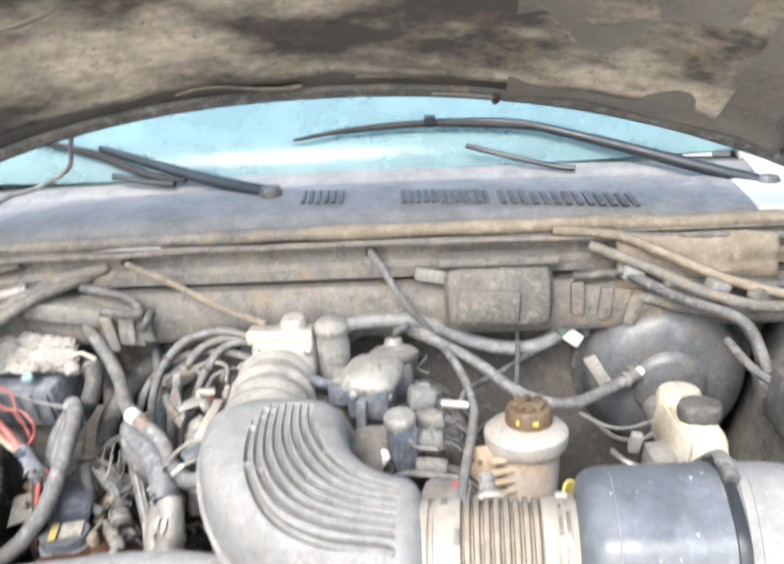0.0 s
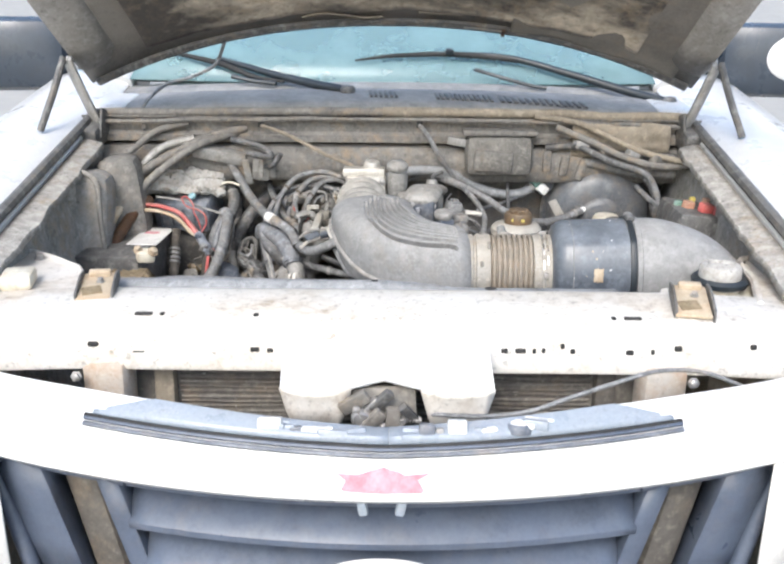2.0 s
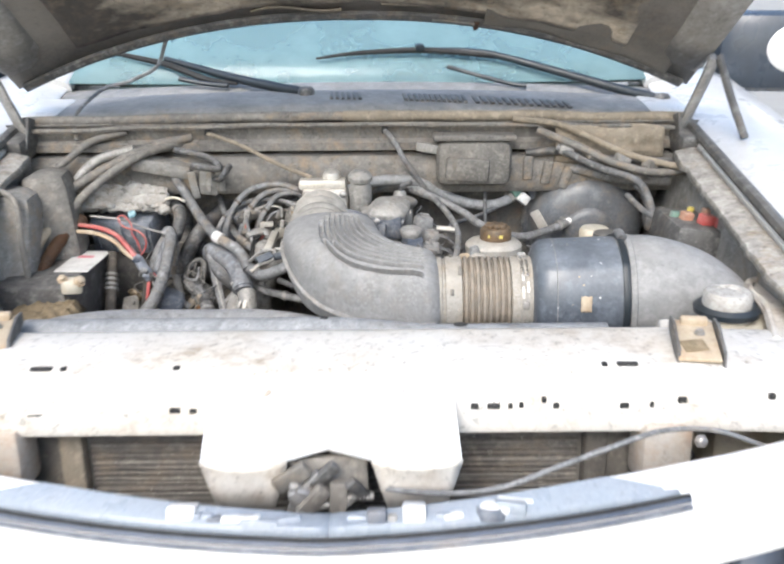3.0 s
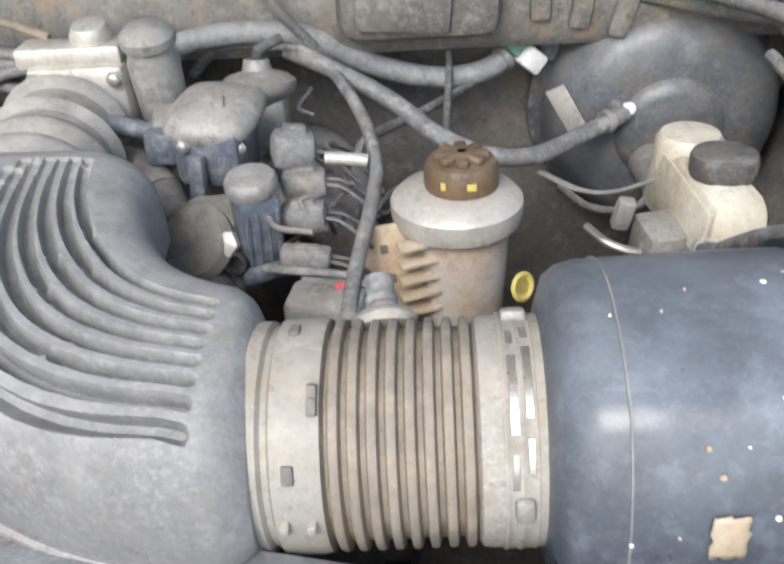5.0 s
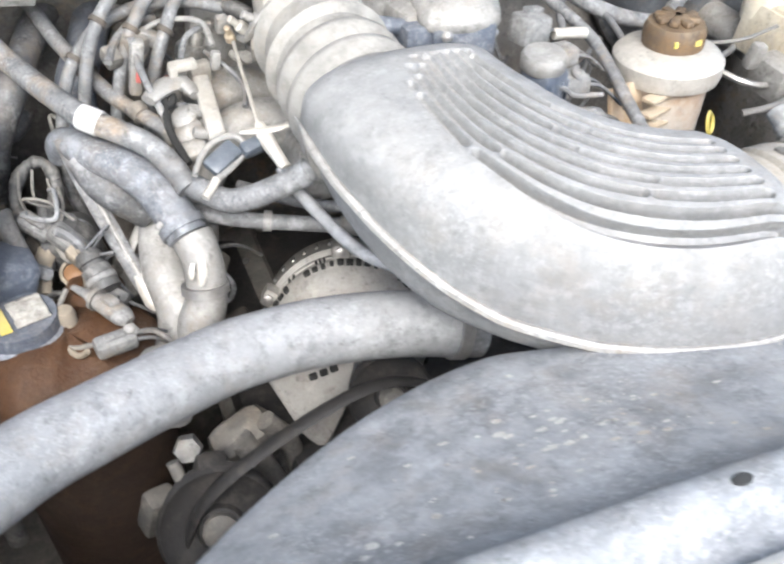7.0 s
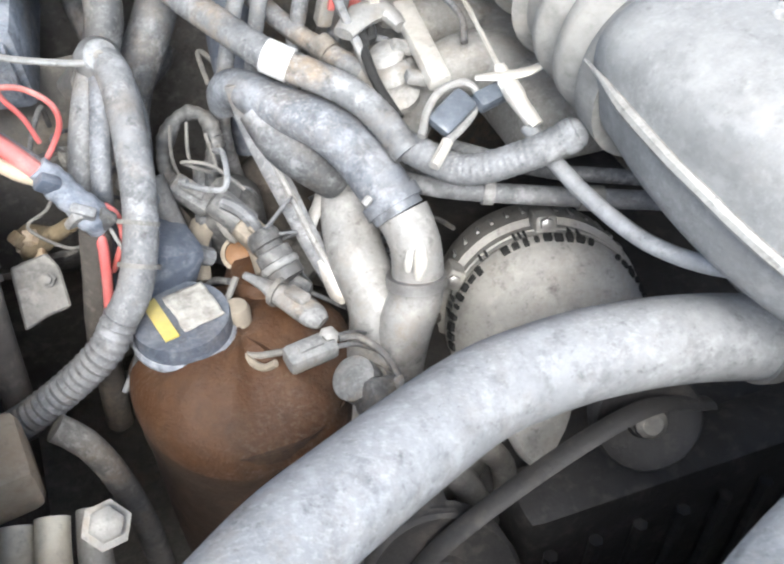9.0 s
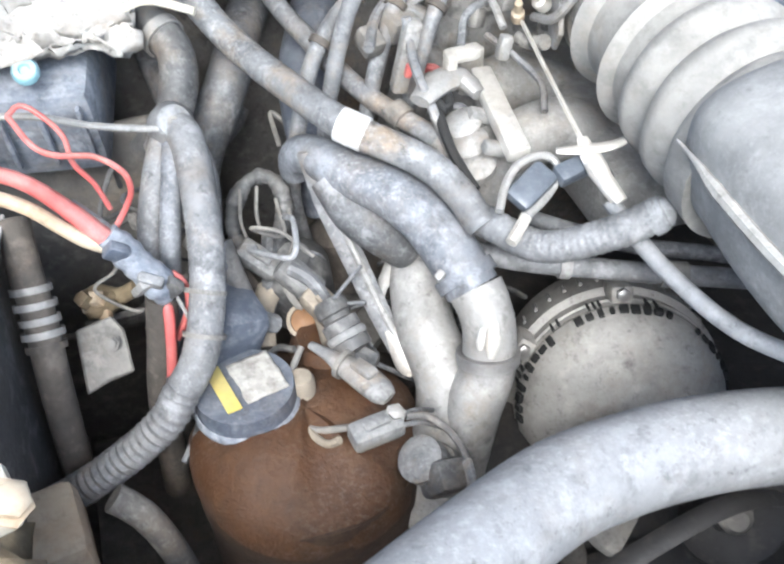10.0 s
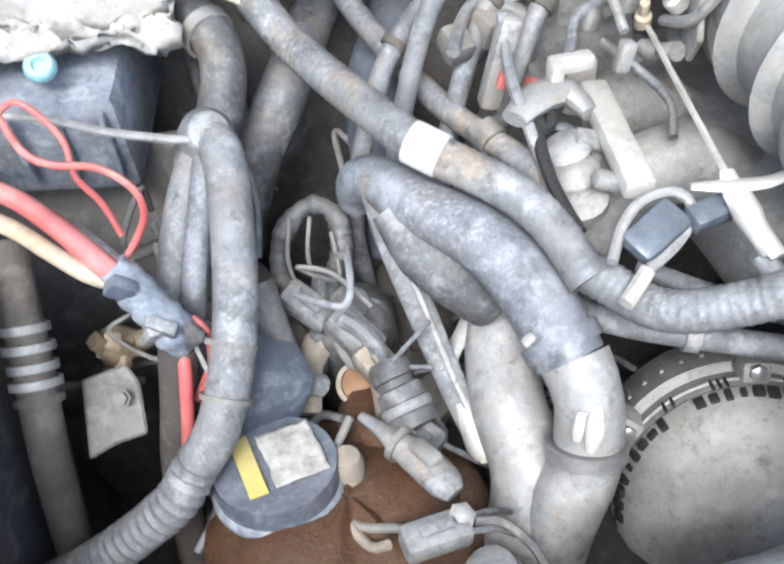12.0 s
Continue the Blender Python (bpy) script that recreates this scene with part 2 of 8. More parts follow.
M_LABEL = grimy("crumpled_pale_label", (0.42, 0.41, 0.38), 0.7, dust=0.4, dusty=(0.36, 0.345, 0.31), second=(0.16, 0.15, 0.13), big=90, fine=260, bump=0.4, scuff=0.5, spread=0.3)
M_CONN = grimy("dirty_grey_connector", (0.11, 0.112, 0.116), 0.65, dust=0.6, dusty=(0.30, 0.295, 0.285), second=(0.05, 0.05, 0.05), big=40, bump=0.4, settle=False, scuff=0.5, stain=0.4, patch=0.15)
M_APRON = grimy("dusty_grey_apron", (0.15, 0.145, 0.14), 0.75, dust=0.7, dusty=(0.34, 0.33, 0.315), second=(0.07, 0.066, 0.062), big=7, fine=120, bump=0.4, settle=False, scuff=0.4, stain=0.5, patch=0.2)
M_AMBER = grimy("amber_brown_plastic", (0.17, 0.075, 0.022), 0.6, dust=0.2, dusty=(0.18, 0.11, 0.055), big=40, bump=0.3, stain=0.3)
# grimy brown, lowered in tone to hold the shade deep in the bay
M_SHADE = grimy("shaded_brown_grime", (0.058, 0.050, 0.043), 0.8, dust=0.4, dusty=(0.15, 0.13, 0.11), second=(0.03, 0.027, 0.024), big=18, bump=0.5, stain=0.3)
M_TYRE = grimy("tyre_rubber", (0.03, 0.03, 0.03), 0.85, dust=0.3, wear=0.0)
M_GROUND = grimy("gravelly_concrete_yard", (0.30, 0.28, 0.25), 0.9, dust=0.3, second=(0.22, 0.205, 0.185), big=1.3, fine=40, bump=0.5, stain=0.1, wear=0.0)
M_FROST = grimy("dust_caked_plastic", (0.29, 0.28, 0.265), 0.85, dust=0.7, dusty=(0.47, 0.455, 0.43), second=(0.17, 0.155, 0.135), big=40, fine=120, bump=0.6, scuff=0.5, stain=0.45)

# window glass: clear, tinted, its dust film coloured blue-green to stand in for sky light
M_GLASS, gt, gp = nodes_of("tinted_dusty_skylit_glass")
gout = gt.nodes["Material Output"]
trans, gloss, film = gt.nodes.new("ShaderNodeBsdfTransparent"), gt.nodes.new("ShaderNodeBsdfGlossy"), gt.nodes.new("ShaderNodeBsdfDiffuse")
trans.inputs["Color"].default_value = (0.62, 0.78, 0.78, 1)
gloss.inputs["Roughness"].default_value = 0.16
film.inputs["Color"].default_value = (0.30, 0.45, 0.48, 1)
gn = noise_node(gt, 5, 6, 0.6)
mixa, mixb, fres = gt.nodes.new("ShaderNodeMixShader"), gt.nodes.new("ShaderNodeMixShader"), gt.nodes.new("ShaderNodeFresnel")
fres.inputs["IOR"].default_value = 1.55
gt.links.new(ramp(gt, gn.outputs["Fac"], 0.3, 0.7, 0.30, 0.48), mixa.inputs["Fac"])
gt.links.new(trans.outputs[0], mixa.inputs[1])
gt.links.new(film.outputs[0], mixa.inputs[2])
gt.links.new(mul(gt, fres.outputs[0], 0.45), mixb.inputs["Fac"])
gt.links.new(mixa.outputs[0], mixb.inputs[1])
gt.links.new(gloss.outputs[0], mixb.inputs[2])
gt.links.new(mixb.outputs[0], gout.inputs["Surface"])

M_SIDEGLASS, st, sp = nodes_of("dark_side_glass")
sp.inputs["Base Color"].default_value = (0.04, 0.055, 0.075, 1)
sp.inputs["Roughness"].default_value, sp.inputs["IOR"].default_value = 0.06, 1.5



# ---- builders ----
def thing(name, label, category, base=(0, 0, 0), group="", kind=""):
    ob = new(name)
    ob.location = base
    ob.empty_display_size = 0.05
    return tagged(ob, label, category, group, kind)


def place(ob, parent):
    if parent is not None:
        ob.parent = parent
        if parent.type == "EMPTY":
            ob.matrix_parent_inverse = Matrix.Translation(-Vector(parent.location))
    return ob


def mesh(name, verts, faces, material, parent=None, label="", smooth=True, category="", kind=""):
    me = bpy.data.meshes.new(name)
    me.from_pydata([tuple(v) for v in verts], [], [tuple(f) for f in faces])
    me.materials.append(material)
    bm = bmesh.new()
    bm.from_mesh(me)
    bmesh.ops.recalc_face_normals(bm, faces=bm.faces)
    bm.to_mesh(me)
    bm.free()
    if smooth:
        me.polygons.foreach_set("use_smooth", [True] * len(me.polygons))
        me.set_sharp_from_angle(angle=radians(42))
    return tagged(place(new(name, me), parent), label, category, "", kind)


def box(name, size, m, material, parent=None, label="", bevel=0.003, taper=1.0, category="", kind=""):
    """A bevelled block of that size, centred on the pose m; taper scales its top."""
    bm = bmesh.new()
    bmesh.ops.create_cube(bm, size=1)
    for v in bm.verts:
        k = taper if v.co.z > 0 else 1
        v.co = Vector((v.co.x * size[0] * k, v.co.y * size[1] * k, v.co.z * size[2]))
    if bevel:
        bmesh.ops.bevel(bm, geom=bm.edges[:], offset=min(bevel, min(size) * 0.45), segments=2, affect="EDGES", profile=0.5)
    bm.transform(m)
    me = bpy.data.meshes.new(name)
    bm.to_mesh(me)
    bm.free()
    me.materials.append(material)
    me.polygons.foreach_set("use_smooth", [True] * len(me.polygons))
    me.set_sharp_from_angle(angle=radians(40))
    return tagged(place(new(name, me), parent), label, category, "", kind)


def spline(pts, step):
    """A smooth curve through the points, in even steps; radius and the like ride along as further columns."""
    p = np.array(pts, float)
    p = np.vstack([2 * p[0] - p[1], p, 2 * p[-1] - p[-2]])
    out = []
    for i in range(1, len(p) - 2):
        n = max(2, int(np.linalg.norm(p[i + 1][:3] - p[i][:3]) / step))
        for k in range(n):
            u = k / n
            out.append(0.5 * (2 * p[i] + (p[i + 1] - p[i - 1]) * u + (2 * p[i - 1] - 5 * p[i] + 4 * p[i + 1] - p[i + 2]) * u * u + (3 * p[i] - p[i - 1] - 3 * p[i + 1] + p[i + 2]) * u ** 3))
    out.append(p[-2])
    return np.array(out)


def tube_data(pts, r, seg=12, step=0.008, ridge=0.0, pitch=0.006, flat=1.0, hollow=False):
    line = spline([(*q[:3], q[3] if len(q) > 3 else r) for q in pts], min(step, pitch / 4) if ridge else min(step, max(0.003, 1.2 * r)))
    verts, faces = [], []
    t0 = line[1, :3] - line[0, :3]
    side = np.cross(t0, (0, 0, 1)) if abs(t0[2]) < 0.95 * np.linalg.norm(t0) else np.cross(t0, (0, 1, 0))
    side /= np.linalg.norm(side)
    run = 0
    for i in range(len(line)):
        d = line[min(i + 1, len(line) - 1), :3] - line[max(i - 1, 0), :3]
        d /= np.linalg.norm(d)
        side = side - d * (side @ d)
        side /= np.linalg.norm(side)
        up = np.cross(side, d)
        if i:
            run += np.linalg.norm(line[i, :3] - line[i - 1, :3])
        rr = line[i, 3] + (ridge * math.cos(2 * math.pi * run / pitch) if ridge else 0)
        for k in range(seg):
            a = 2 * math.pi * k / seg
            verts.append(line[i, :3] + rr * (math.cos(a) * side + flat * math.sin(a) * up))
    n = len(line)
    for i in range(n - 1):
        for k in range(seg):
            faces.append((i * seg + k, i * seg + (k + 1) % seg, (i + 1) * seg + (k + 1) % seg, (i + 1) * seg + k))
    if not hollow:
        faces.append(tuple(range(seg)))
        faces.append(tuple((n - 1) * seg + k for k in range(seg)))
    return verts, faces


def tube(name, pts, r, material, parent=None, label="", category="", **more):
    v, f = tube_data(pts, r, **more)
    return mesh(name, v, f, material, parent, label, category=category)


def lathe(name, profile, m, material, parent=None, label="", seg=40, category="", squash=0.0):
    """Turns a profile of (radius, height) round the z axis of the pose m. squash: how far the section leans towards a rounded square."""
    verts, faces = [], []
    for r, h in profile:
        for k in range(seg):
            a = 2 * math.pi * k / seg
            c, s = math.cos(a), math.sin(a)
            e = 1 + squash * (1 / max(abs(c), abs(s)) - 1)
            verts.append(m @ Vector((r * c * e, r * s * e, h)))
    n = len(profile)
    for i in range(n - 1):
        for k in range(seg):
            faces.append((i * seg + k, i * seg + (k + 1) % seg, (i + 1) * seg + (k + 1) % seg, (i + 1) * seg + k))
    if profile[0][0] > 1e-4:
        faces.append(tuple(range(seg)))
    if profile[-1][0] > 1e-4:
        faces.append(tuple((n - 1) * seg + k for k in range(seg)))
    return mesh(name, verts, faces, material, parent, label, category=category)


def loft(name, rings, material, parent=None, label="", closed=False, thick=0.0, smooth=True, category="", kind=""):
    n, k = len(rings), len(rings[0])
    verts = [p for ring in rings for p in ring]
    faces = [(i * k + j, i * k + (j + 1) % k, (i + 1) * k + (j + 1) % k, (i + 1) * k + j) for i in range(n - 1) for j in range(k if closed else k - 1)]
    if closed:
        faces += [tuple(range(k)), tuple((n - 1) * k + j for j in range(k))]
    ob = mesh(name, verts, faces, material, parent, label, smooth, category, kind)
    if thick:
        mod = ob.modifiers.new("thickness", "SOLIDIFY")
        mod.thickness, mod.offset = thick, -1
    return ob


def prism(name, outline, depth, m, material, parent=None, label="", bevel=0.0015, category=""):
    """A plate with that outline in the pose's xy plane, extruded along its z."""
    bm = bmesh.new()
    face = bm.faces.new([bm.verts.new((x, y, 0)) for x, y in outline])
    top = bmesh.ops.extrude_face_region(bm, geom=[face])
    bmesh.ops.translate(bm, vec=(0, 0, depth), verts=[v for v in top["geom"] if isinstance(v, bmesh.types.BMVert)])
    bmesh.ops.recalc_face_normals(bm, faces=bm.faces)
    if bevel:
        bmesh.ops.bevel(bm, geom=bm.edges[:], offset=bevel, segments=1, affect="EDGES")
    bm.transform(m)
    me = bpy.data.meshes.new(name)
    bm.to_mesh(me)
    bm.free()
    me.materials.append(material)
    return tagged(place(new(name, me), parent), label, category)


def along(a, b):
    """The pose at a whose z axis points to b."""
    a, b = Vector(a), Vector(b)
    return Matrix.Translation(a) @ (b - a).to_track_quat("Z", "Y").to_matrix().to_4x4()


def bolt(at, way, r, material, parent=None, name="bolt", label=""):
    m = along(at, tuple(np.array(at) + np.array(way)))
    return lathe(name, [(r * 1.45, 0), (r * 1.45, r * 0.35), (r, r * 0.36), (r, r * 1.2), (r * 0.8, r * 1.35)], m, material, parent, label, seg=6)


def band(name, at, way, r, width, material, parent=None, label=""):
    """A hose clamp: a thin ring with a screw housing."""
    m = along(at, tuple(np.array(at) + np.array(way)))
    ob = lathe(name, [(r, -width / 2), (r + 0.002, -width / 2), (r + 0.002, width / 2), (r, width / 2), (r, -width / 2)], m, material, parent, label, seg=36)
    return ob


# ---- ground ----
mesh("ground", [(-400, -400, 0), (400, -400, 0), (400, 400, 0), (-400, 400, 0)], [(0, 1, 2, 3)], M_GROUND, None, "dusty grey concrete yard", category="ground", kind="structure")

# ---- the truck ----
truck = thing("pickup_truck", "white pickup truck with raised hood over a dusty engine bay", "truck", (0, 0.6, 0))


def fender_top(y):
    return 0.985 + 0.15 * y


def side_fender(s):
    rings = []
    for y in np.linspace(-0.10, 1.32, 24):
        pull = 0.19 * max(0, (0.25 - y) / 0.35) ** 2
        zt = fender_top(y)
        inn = 0.665 + 0.04 * y
        prof = [(inn, zt - 0.045), (inn, zt - 0.008), (inn + 0.008, zt), (0.79 - pull * 0.5, zt + 0.014), (0.88 - pull, zt + 0.012), (0.945 - pull, zt - 0.01), (0.985 - pull, zt - 0.06), (1.0 - pull, zt - 0.26), (0.99 - pull, 0.42)]
        rings.append([(s * x, y, z) for x, z in prof])
    return loft("fender", rings, M_PAINT, truck, "white front fender", thick=0.003)


def wheel(s):
    m = pose(s * 0.87, 0.42, 0.34, 0, 90, 0)
    w = lathe("wheel", [(0.19, -0.09), (0.31, -0.1), (0.34, -0.07), (0.34, 0.07), (0.31, 0.1), (0.19, 0.09)], m, M_TYRE, truck, "black tyre")
    lathe("rim", [(0.0, -0.05), (0.19, -0.05), (0.19, 0.05), (0.0, 0.05)], m, M_STEEL, w, "steel rim", seg=24)


for s in (-1, 1):
    side_fender(s)
    wheel(s)
    # inner wall of the bay
    rings = []
    for y in np.linspace(0.02, 0.93, 12):
        zt, inn = fender_top(y), 0.66 + 0.04 * y
        rings.append([(s * inn, y, zt - 0.035), (s * (inn - 0.018), y, zt - 0.05), (s * (inn - 0.03), y, zt - 0.16), (s * (inn - 0.08), y, zt - 0.30), (s * (inn - 0.17), y, 0.52)])
    loft("inner_fender", rings, M_APRON, truck, "grimy dust-streaked inner fender wall", thick=0.004)
    tube("weatherstrip", [(s * (0.672 + 0.04 * y), y, fender_top(y) + 0.008) for y in (0.03, 0.3, 0.6, 0.9)], 0.011, M_BLACK, truck, "black rubber edge strip", seg=8)
    ledge = []
    for y in np.linspace(0.10, 0.79, 90):
        inn, zt = 0.662 + 0.04 * y, fender_top(y)
        ragged = 0.007 * noise.noise((y * 13, s, 0)) + 0.003 * noise.noise((y * 47, s, 5))
        ledge.append([(s * inn, y, zt - 0.012), (s * (inn - 0.014), y, zt - 0.013 + 0.2 * ragged), (s * (inn - 0.042 + ragged), y, zt - 0.020 + 0.3 * ragged), (s * (inn - 0.046 + ragged), y, zt - 0.030 + 0.5 * ragged)])
    loft("fender_ledge", ledge, M_LEDGE, truck, "ledge with flaking pale dust", thick=0.004)

# radiator support: a white pressed beam across the front
prof = [(0.139, 0.948), (0.139, 0.960), (0.132, 0.9675), (0.118, 0.9705), (0.0, 0.972), (-0.012, 0.968), (-0.02, 0.958), (-0.026, 0.945), (-0.032, 0.905), (-0.030, 0.898), (-0.018, 0.897), (-0.012, 0.94), (0.0, 0.955)]
core = loft("radiator_support", [[(x, y + 0.10 * max(0, abs(x) - 0.42) ** 1.5, z - 0.06 * max(0, abs(x) - 0.45)) for y, z in prof] for x in np.linspace(-0.67, 0.67, 41)], M_PRIMER, truck, "white pressed-steel crossbeam with punched holes", closed=True)


def hole(x, y, z, w, h, face):
    """A punched hole, drawn as a solid black block that stands in for its shade."""
    if face == "top":
        m = pose(x, y, z, 0, 0, 0)
    else:
        m = pose(x, y, z, 76, 0, 0)
    box("hole", (w, h, 0.006), m, M_FLATBLACK, core, "punched hole", bevel=0.002)


for x, w in ((-0.352, 0.026), (0.36, 0.026), (-0.325, 0.007), (0.332, 0.007), (-0.188, 0.008)):
    hole(x, 0.002, 0.9715, w, 0.009, "top")
for x, z, w in ((-0.42, 0.936, 0.016), (-0.355, 0.926, 0.02), (-0.187, 0.930, 0.014), (-0.165, 0.929, 0.01), (0.172, 0.932, 0.01), (0.195, 0.932, 0.016), (0.215, 0.932, 0.006), (0.228, 0.933, 0.006), (0.255, 0.94, 0.006), (0.27, 0.932, 0.008), (0.352, 0.931, 0.012), (0.385, 0.932, 0.006), (0.421, 0.938, 0.011), (0.53, 0.94, 0.009)):
    hole(x, -0.0275 + (0.94 - z) * 0.12 + 0.10 * max(0, abs(x) - 0.42) ** 1.5, z, w, 0.008, "face")

# white corner panels between the crossbeam and the fenders
for s, cut_ in ((-1, 0.0), (1, 0.10)):
    flat = prism("corner_panel", [(s * x, y) for x, y in ((0.475 + cut_, 0.085), (0.635, 0.04), (0.672, 0.10), (0.690, 0.345), (0.640 + 0.1 * cut_, 0.335), (0.560 + 0.62 * cut_, 0.275), (0.515 + cut_, 0.225))], 0.004, pose(0, 0, 0.956), M_PRIMER, truck, "white stained corner panel beside the headlamp", bevel=0.001)
    tube("fold", [(s * (0.485 + cut_), 0.10, 0.962), (s * (0.522 + cut_), 0.227, 0.962), (s * (0.565 + 0.6 * cut_), 0.275, 0.962), (s * 0.640, 0.333, 0.962), (s * 0.688, 0.342, 0.964)], 0.005, M_PRIMER, flat, "folded rear edge", seg=8)
    for x, y in ((0.62, 0.30), (0.655, 0.12)):
        bolt((s * x, y, 0.960), (0, 0, 1), 0.007, M_STEEL, flat)
box("lamp_adjuster", (0.050, 0.060, 0.026), pose(-0.598, 0.155, 0.972, 0, 0, 12), M_CREAM, truck, "cream headlamp adjuster block", bevel=0.007)
# hood latch housing: a slanted white plate with cheeks, its front edge in two lobes above grey skirts
LOBES = ((-0.140, -0.044), (0.050, 0.150))
front = []
for x0, x1 in LOBES:
    front.append([(x0 + (x1 - x0) * u, -0.122 - 0.007 * math.sin(math.pi * u), 0.9165 - 0.005 * math.sin(math.pi * u)) for u in np.linspace(0, 1, 9)])
outline = [(-0.145, -0.024, 0.953)] + front[0] + [(0.0, -0.106, 0.9215)] + front[1] + [(0.147, -0.024, 0.953)]
latch = mesh("latch_housing", outline + [(-0.145, -0.020, 0.905), (-0.128, -0.100, 0.890), (-0.095, -0.060, 0.855), (0.147, -0.020, 0.905), (0.138, -0.100, 0.890), (0.105, -0.060, 0.855)],
             [tuple(range(len(outline))), (0, 1, 22, 23, 21), (20, 24, 26, 25, 19)], M_PAINT, truck, "white hood latch housing", smooth=False)
for lobe in front:
    rows = []
    for k, (x, y, z) in enumerate(lobe):
        mid = (lobe[0][0] + lobe[-1][0]) / 2
        rows.append([(x, y, z), (mid + (x - mid) * 0.98, y + 0.004, z - 0.008), (mid + (x - mid) * 0.86, -0.118, 0.885), (mid + (x - mid) * 0.66, -0.116, 0.852)])
    loft("skirt", rows, M_PRIMER, latch, "folded grey-white skirt", thick=0.003)
for x, r in ((-0.088, 0.016), (0.0, 0.026), (0.072, 0.015)):
    tube("scallop", [(x + r * math.cos(a), -0.030 - 0.55 * r * math.sin(a) + 0.006, 0.9495 - 0.36 * r * math.sin(a) + 0.006) for a in np.linspace(0.25, math.pi - 0.25, 9)], 0.0028, M_PRIMER, latch, "pressed scallop", seg=8)
mod = latch.modifiers.new("thickness", "SOLIDIFY")
mod.thickness = 0.004
bev = latch.modifiers.new("edge", "BEVEL")
bev.width, bev.segments = 0.004, 2
lat = box("hood_latch", (0.09, 0.03, 0.055), pose(0.0, -0.100, 0.880, -20, 0, 8), M_DARK, truck, "grimy steel hood latch", bevel=0.006)
lr = random.Random(11)
for k in range(11):
    box("latch_lever", (0.008 + 0.012 * lr.random(), 0.012, 0.022 + 0.025 * lr.random()), pose(-0.040 + 0.08 * lr.random(), -0.120 - 0.012 * lr.random(), 0.862 + 0.036 * lr.random(), 20 * lr.random(), -60 + 120 * lr.random(), 30 * lr.random()), (M_BLACK, M_STEEL, M_DARK, M_CAST)[k % 4], lat, bevel=0.003)
tube("spring", [(-0.04, -0.12, 0.850), (-0.01, -0.127, 0.86), (0.03, -0.126, 0.872), (0.05, -0.12, 0.868)], 0.0045, M_STEEL, lat, seg=8, ridge=0.001, pitch=0.004)

# headlamp adjuster brackets
for s, cy, cz, tilt in ((-1, 0.105, 0.976, 10), (1, 0.042, 0.985, 12)):
    at = pose(0.455 * s, cy, cz, tilt, 0, 9 * -s)
    br = box("adjuster_bracket", (0.052, 0.086, 0.006), at, M_TAN, truck, "tan rusted headlamp bracket between dark cheeks", bevel=0.002)
    for k in (-1, 1):
        prism("cheek", [(-0.046, -0.012), (0.046, -0.012), (0.046, 0.004), (0.020, 0.012), (-0.036, 0.008)], 0.004, at @ pose(k * 0.029 + (0.002 if k < 0 else -0.002), 0, 0.002, 90, 0, 90), M_BLACK, br, "bent dark bracket cheek", bevel=0.001)
    box("tab", (0.034, 0.012, 0.012), at @ pose(0.002, 0.036, 0.006), M_TAN, br, bevel=0.003)
    box("stain", (0.030, 0.024, 0.003), at @ pose(-0.004, -0.016, 0.0032, 0, 0, 14), M_CRUST, br, "rusty worn patch", bevel=0.001)
    bolt(tuple(at @ Vector((0.006, 0.012, 0.003))), (0, -0.1, 1), 0.005, M_CAST, br)

# condenser in front of the radiator
cond = box("condenser", (0.80, 0.02, 0.36), pose(0, 0.03, 0.735), M_DARK, truck, "dirty finned condenser", bevel=0.004)
cw = random.Random(9)
for i in range(44):
    z = 0.910 - 0.0078 * i + 0.0016 * (cw.random() - 0.5)
    sag = [0.0016 * (cw.random() - 0.5) for _ in range(7)]
    tube("fin_tube", [(-0.31 + 0.62 * k / 6, 0.0195 - 0.0012 * cw.random(), z + sag[k]) for k in range(7)], 0.0016 + 0.0012 * cw.random(), (M_FIN, M_DARK, M_FIN)[i % 3], cond, seg=6, step=0.05)
flecks, quads = [], []
for k in range(150):
    x, z, w, h = -0.30 + 0.60 * cw.random(), 0.78 + 0.13 * cw.random(), 0.002 + 0.005 * cw.random() ** 2, 0.001 + 0.0018 * cw.random()
    quads.append(tuple(range(4 * k, 4 * k + 4)))
    flecks += [(x, 0.0155, z), (x + w, 0.0150, z + 0.001), (x + w * 0.9, 0.0155, z + h), (x - w * 0.1, 0.0155, z + h * 0.8)]
tagged(mesh("dirt_fleck", flecks, quads, M_LEDGE, cond, "pale flecks of dirt", smooth=False), "pale flecks of dirt", "", "", "stuff")
for s in (-1, 1):
    box("end_tank", (0.03, 0.03, 0.30), pose(s * 0.33, 0.015, 0.755), M_SEAL if s < 0 else M_FIN, cond, "stained end tank", bevel=0.005)
    box("lamp_pocket", (0.066, 0.05, 0.085), pose(s * 0.405, -0.012, 0.868, 0, 0, s * 8), M_PSR, truck, "stained tan headlamp mounting pocket", bevel=0.01)
    bolt((s * 0.44, -0.05, 0.895), (0, -1, 0.2), 0.006, M_STEEL, truck)


# nose panel, bowed forward
def bow(x, y0, k=0.38):
    return y0 + k * x * x


def nose_lift(x, z):
    """The upper edge of the nose dips in the middle and climbs to its sides."""
    return (0.012 * min(1, abs(x) / 0.4) if z > 0.87 else 0.0) - (0.011 * max(0.0, 1 - abs(x) / 0.28) if z > 0.9 else 0.0)


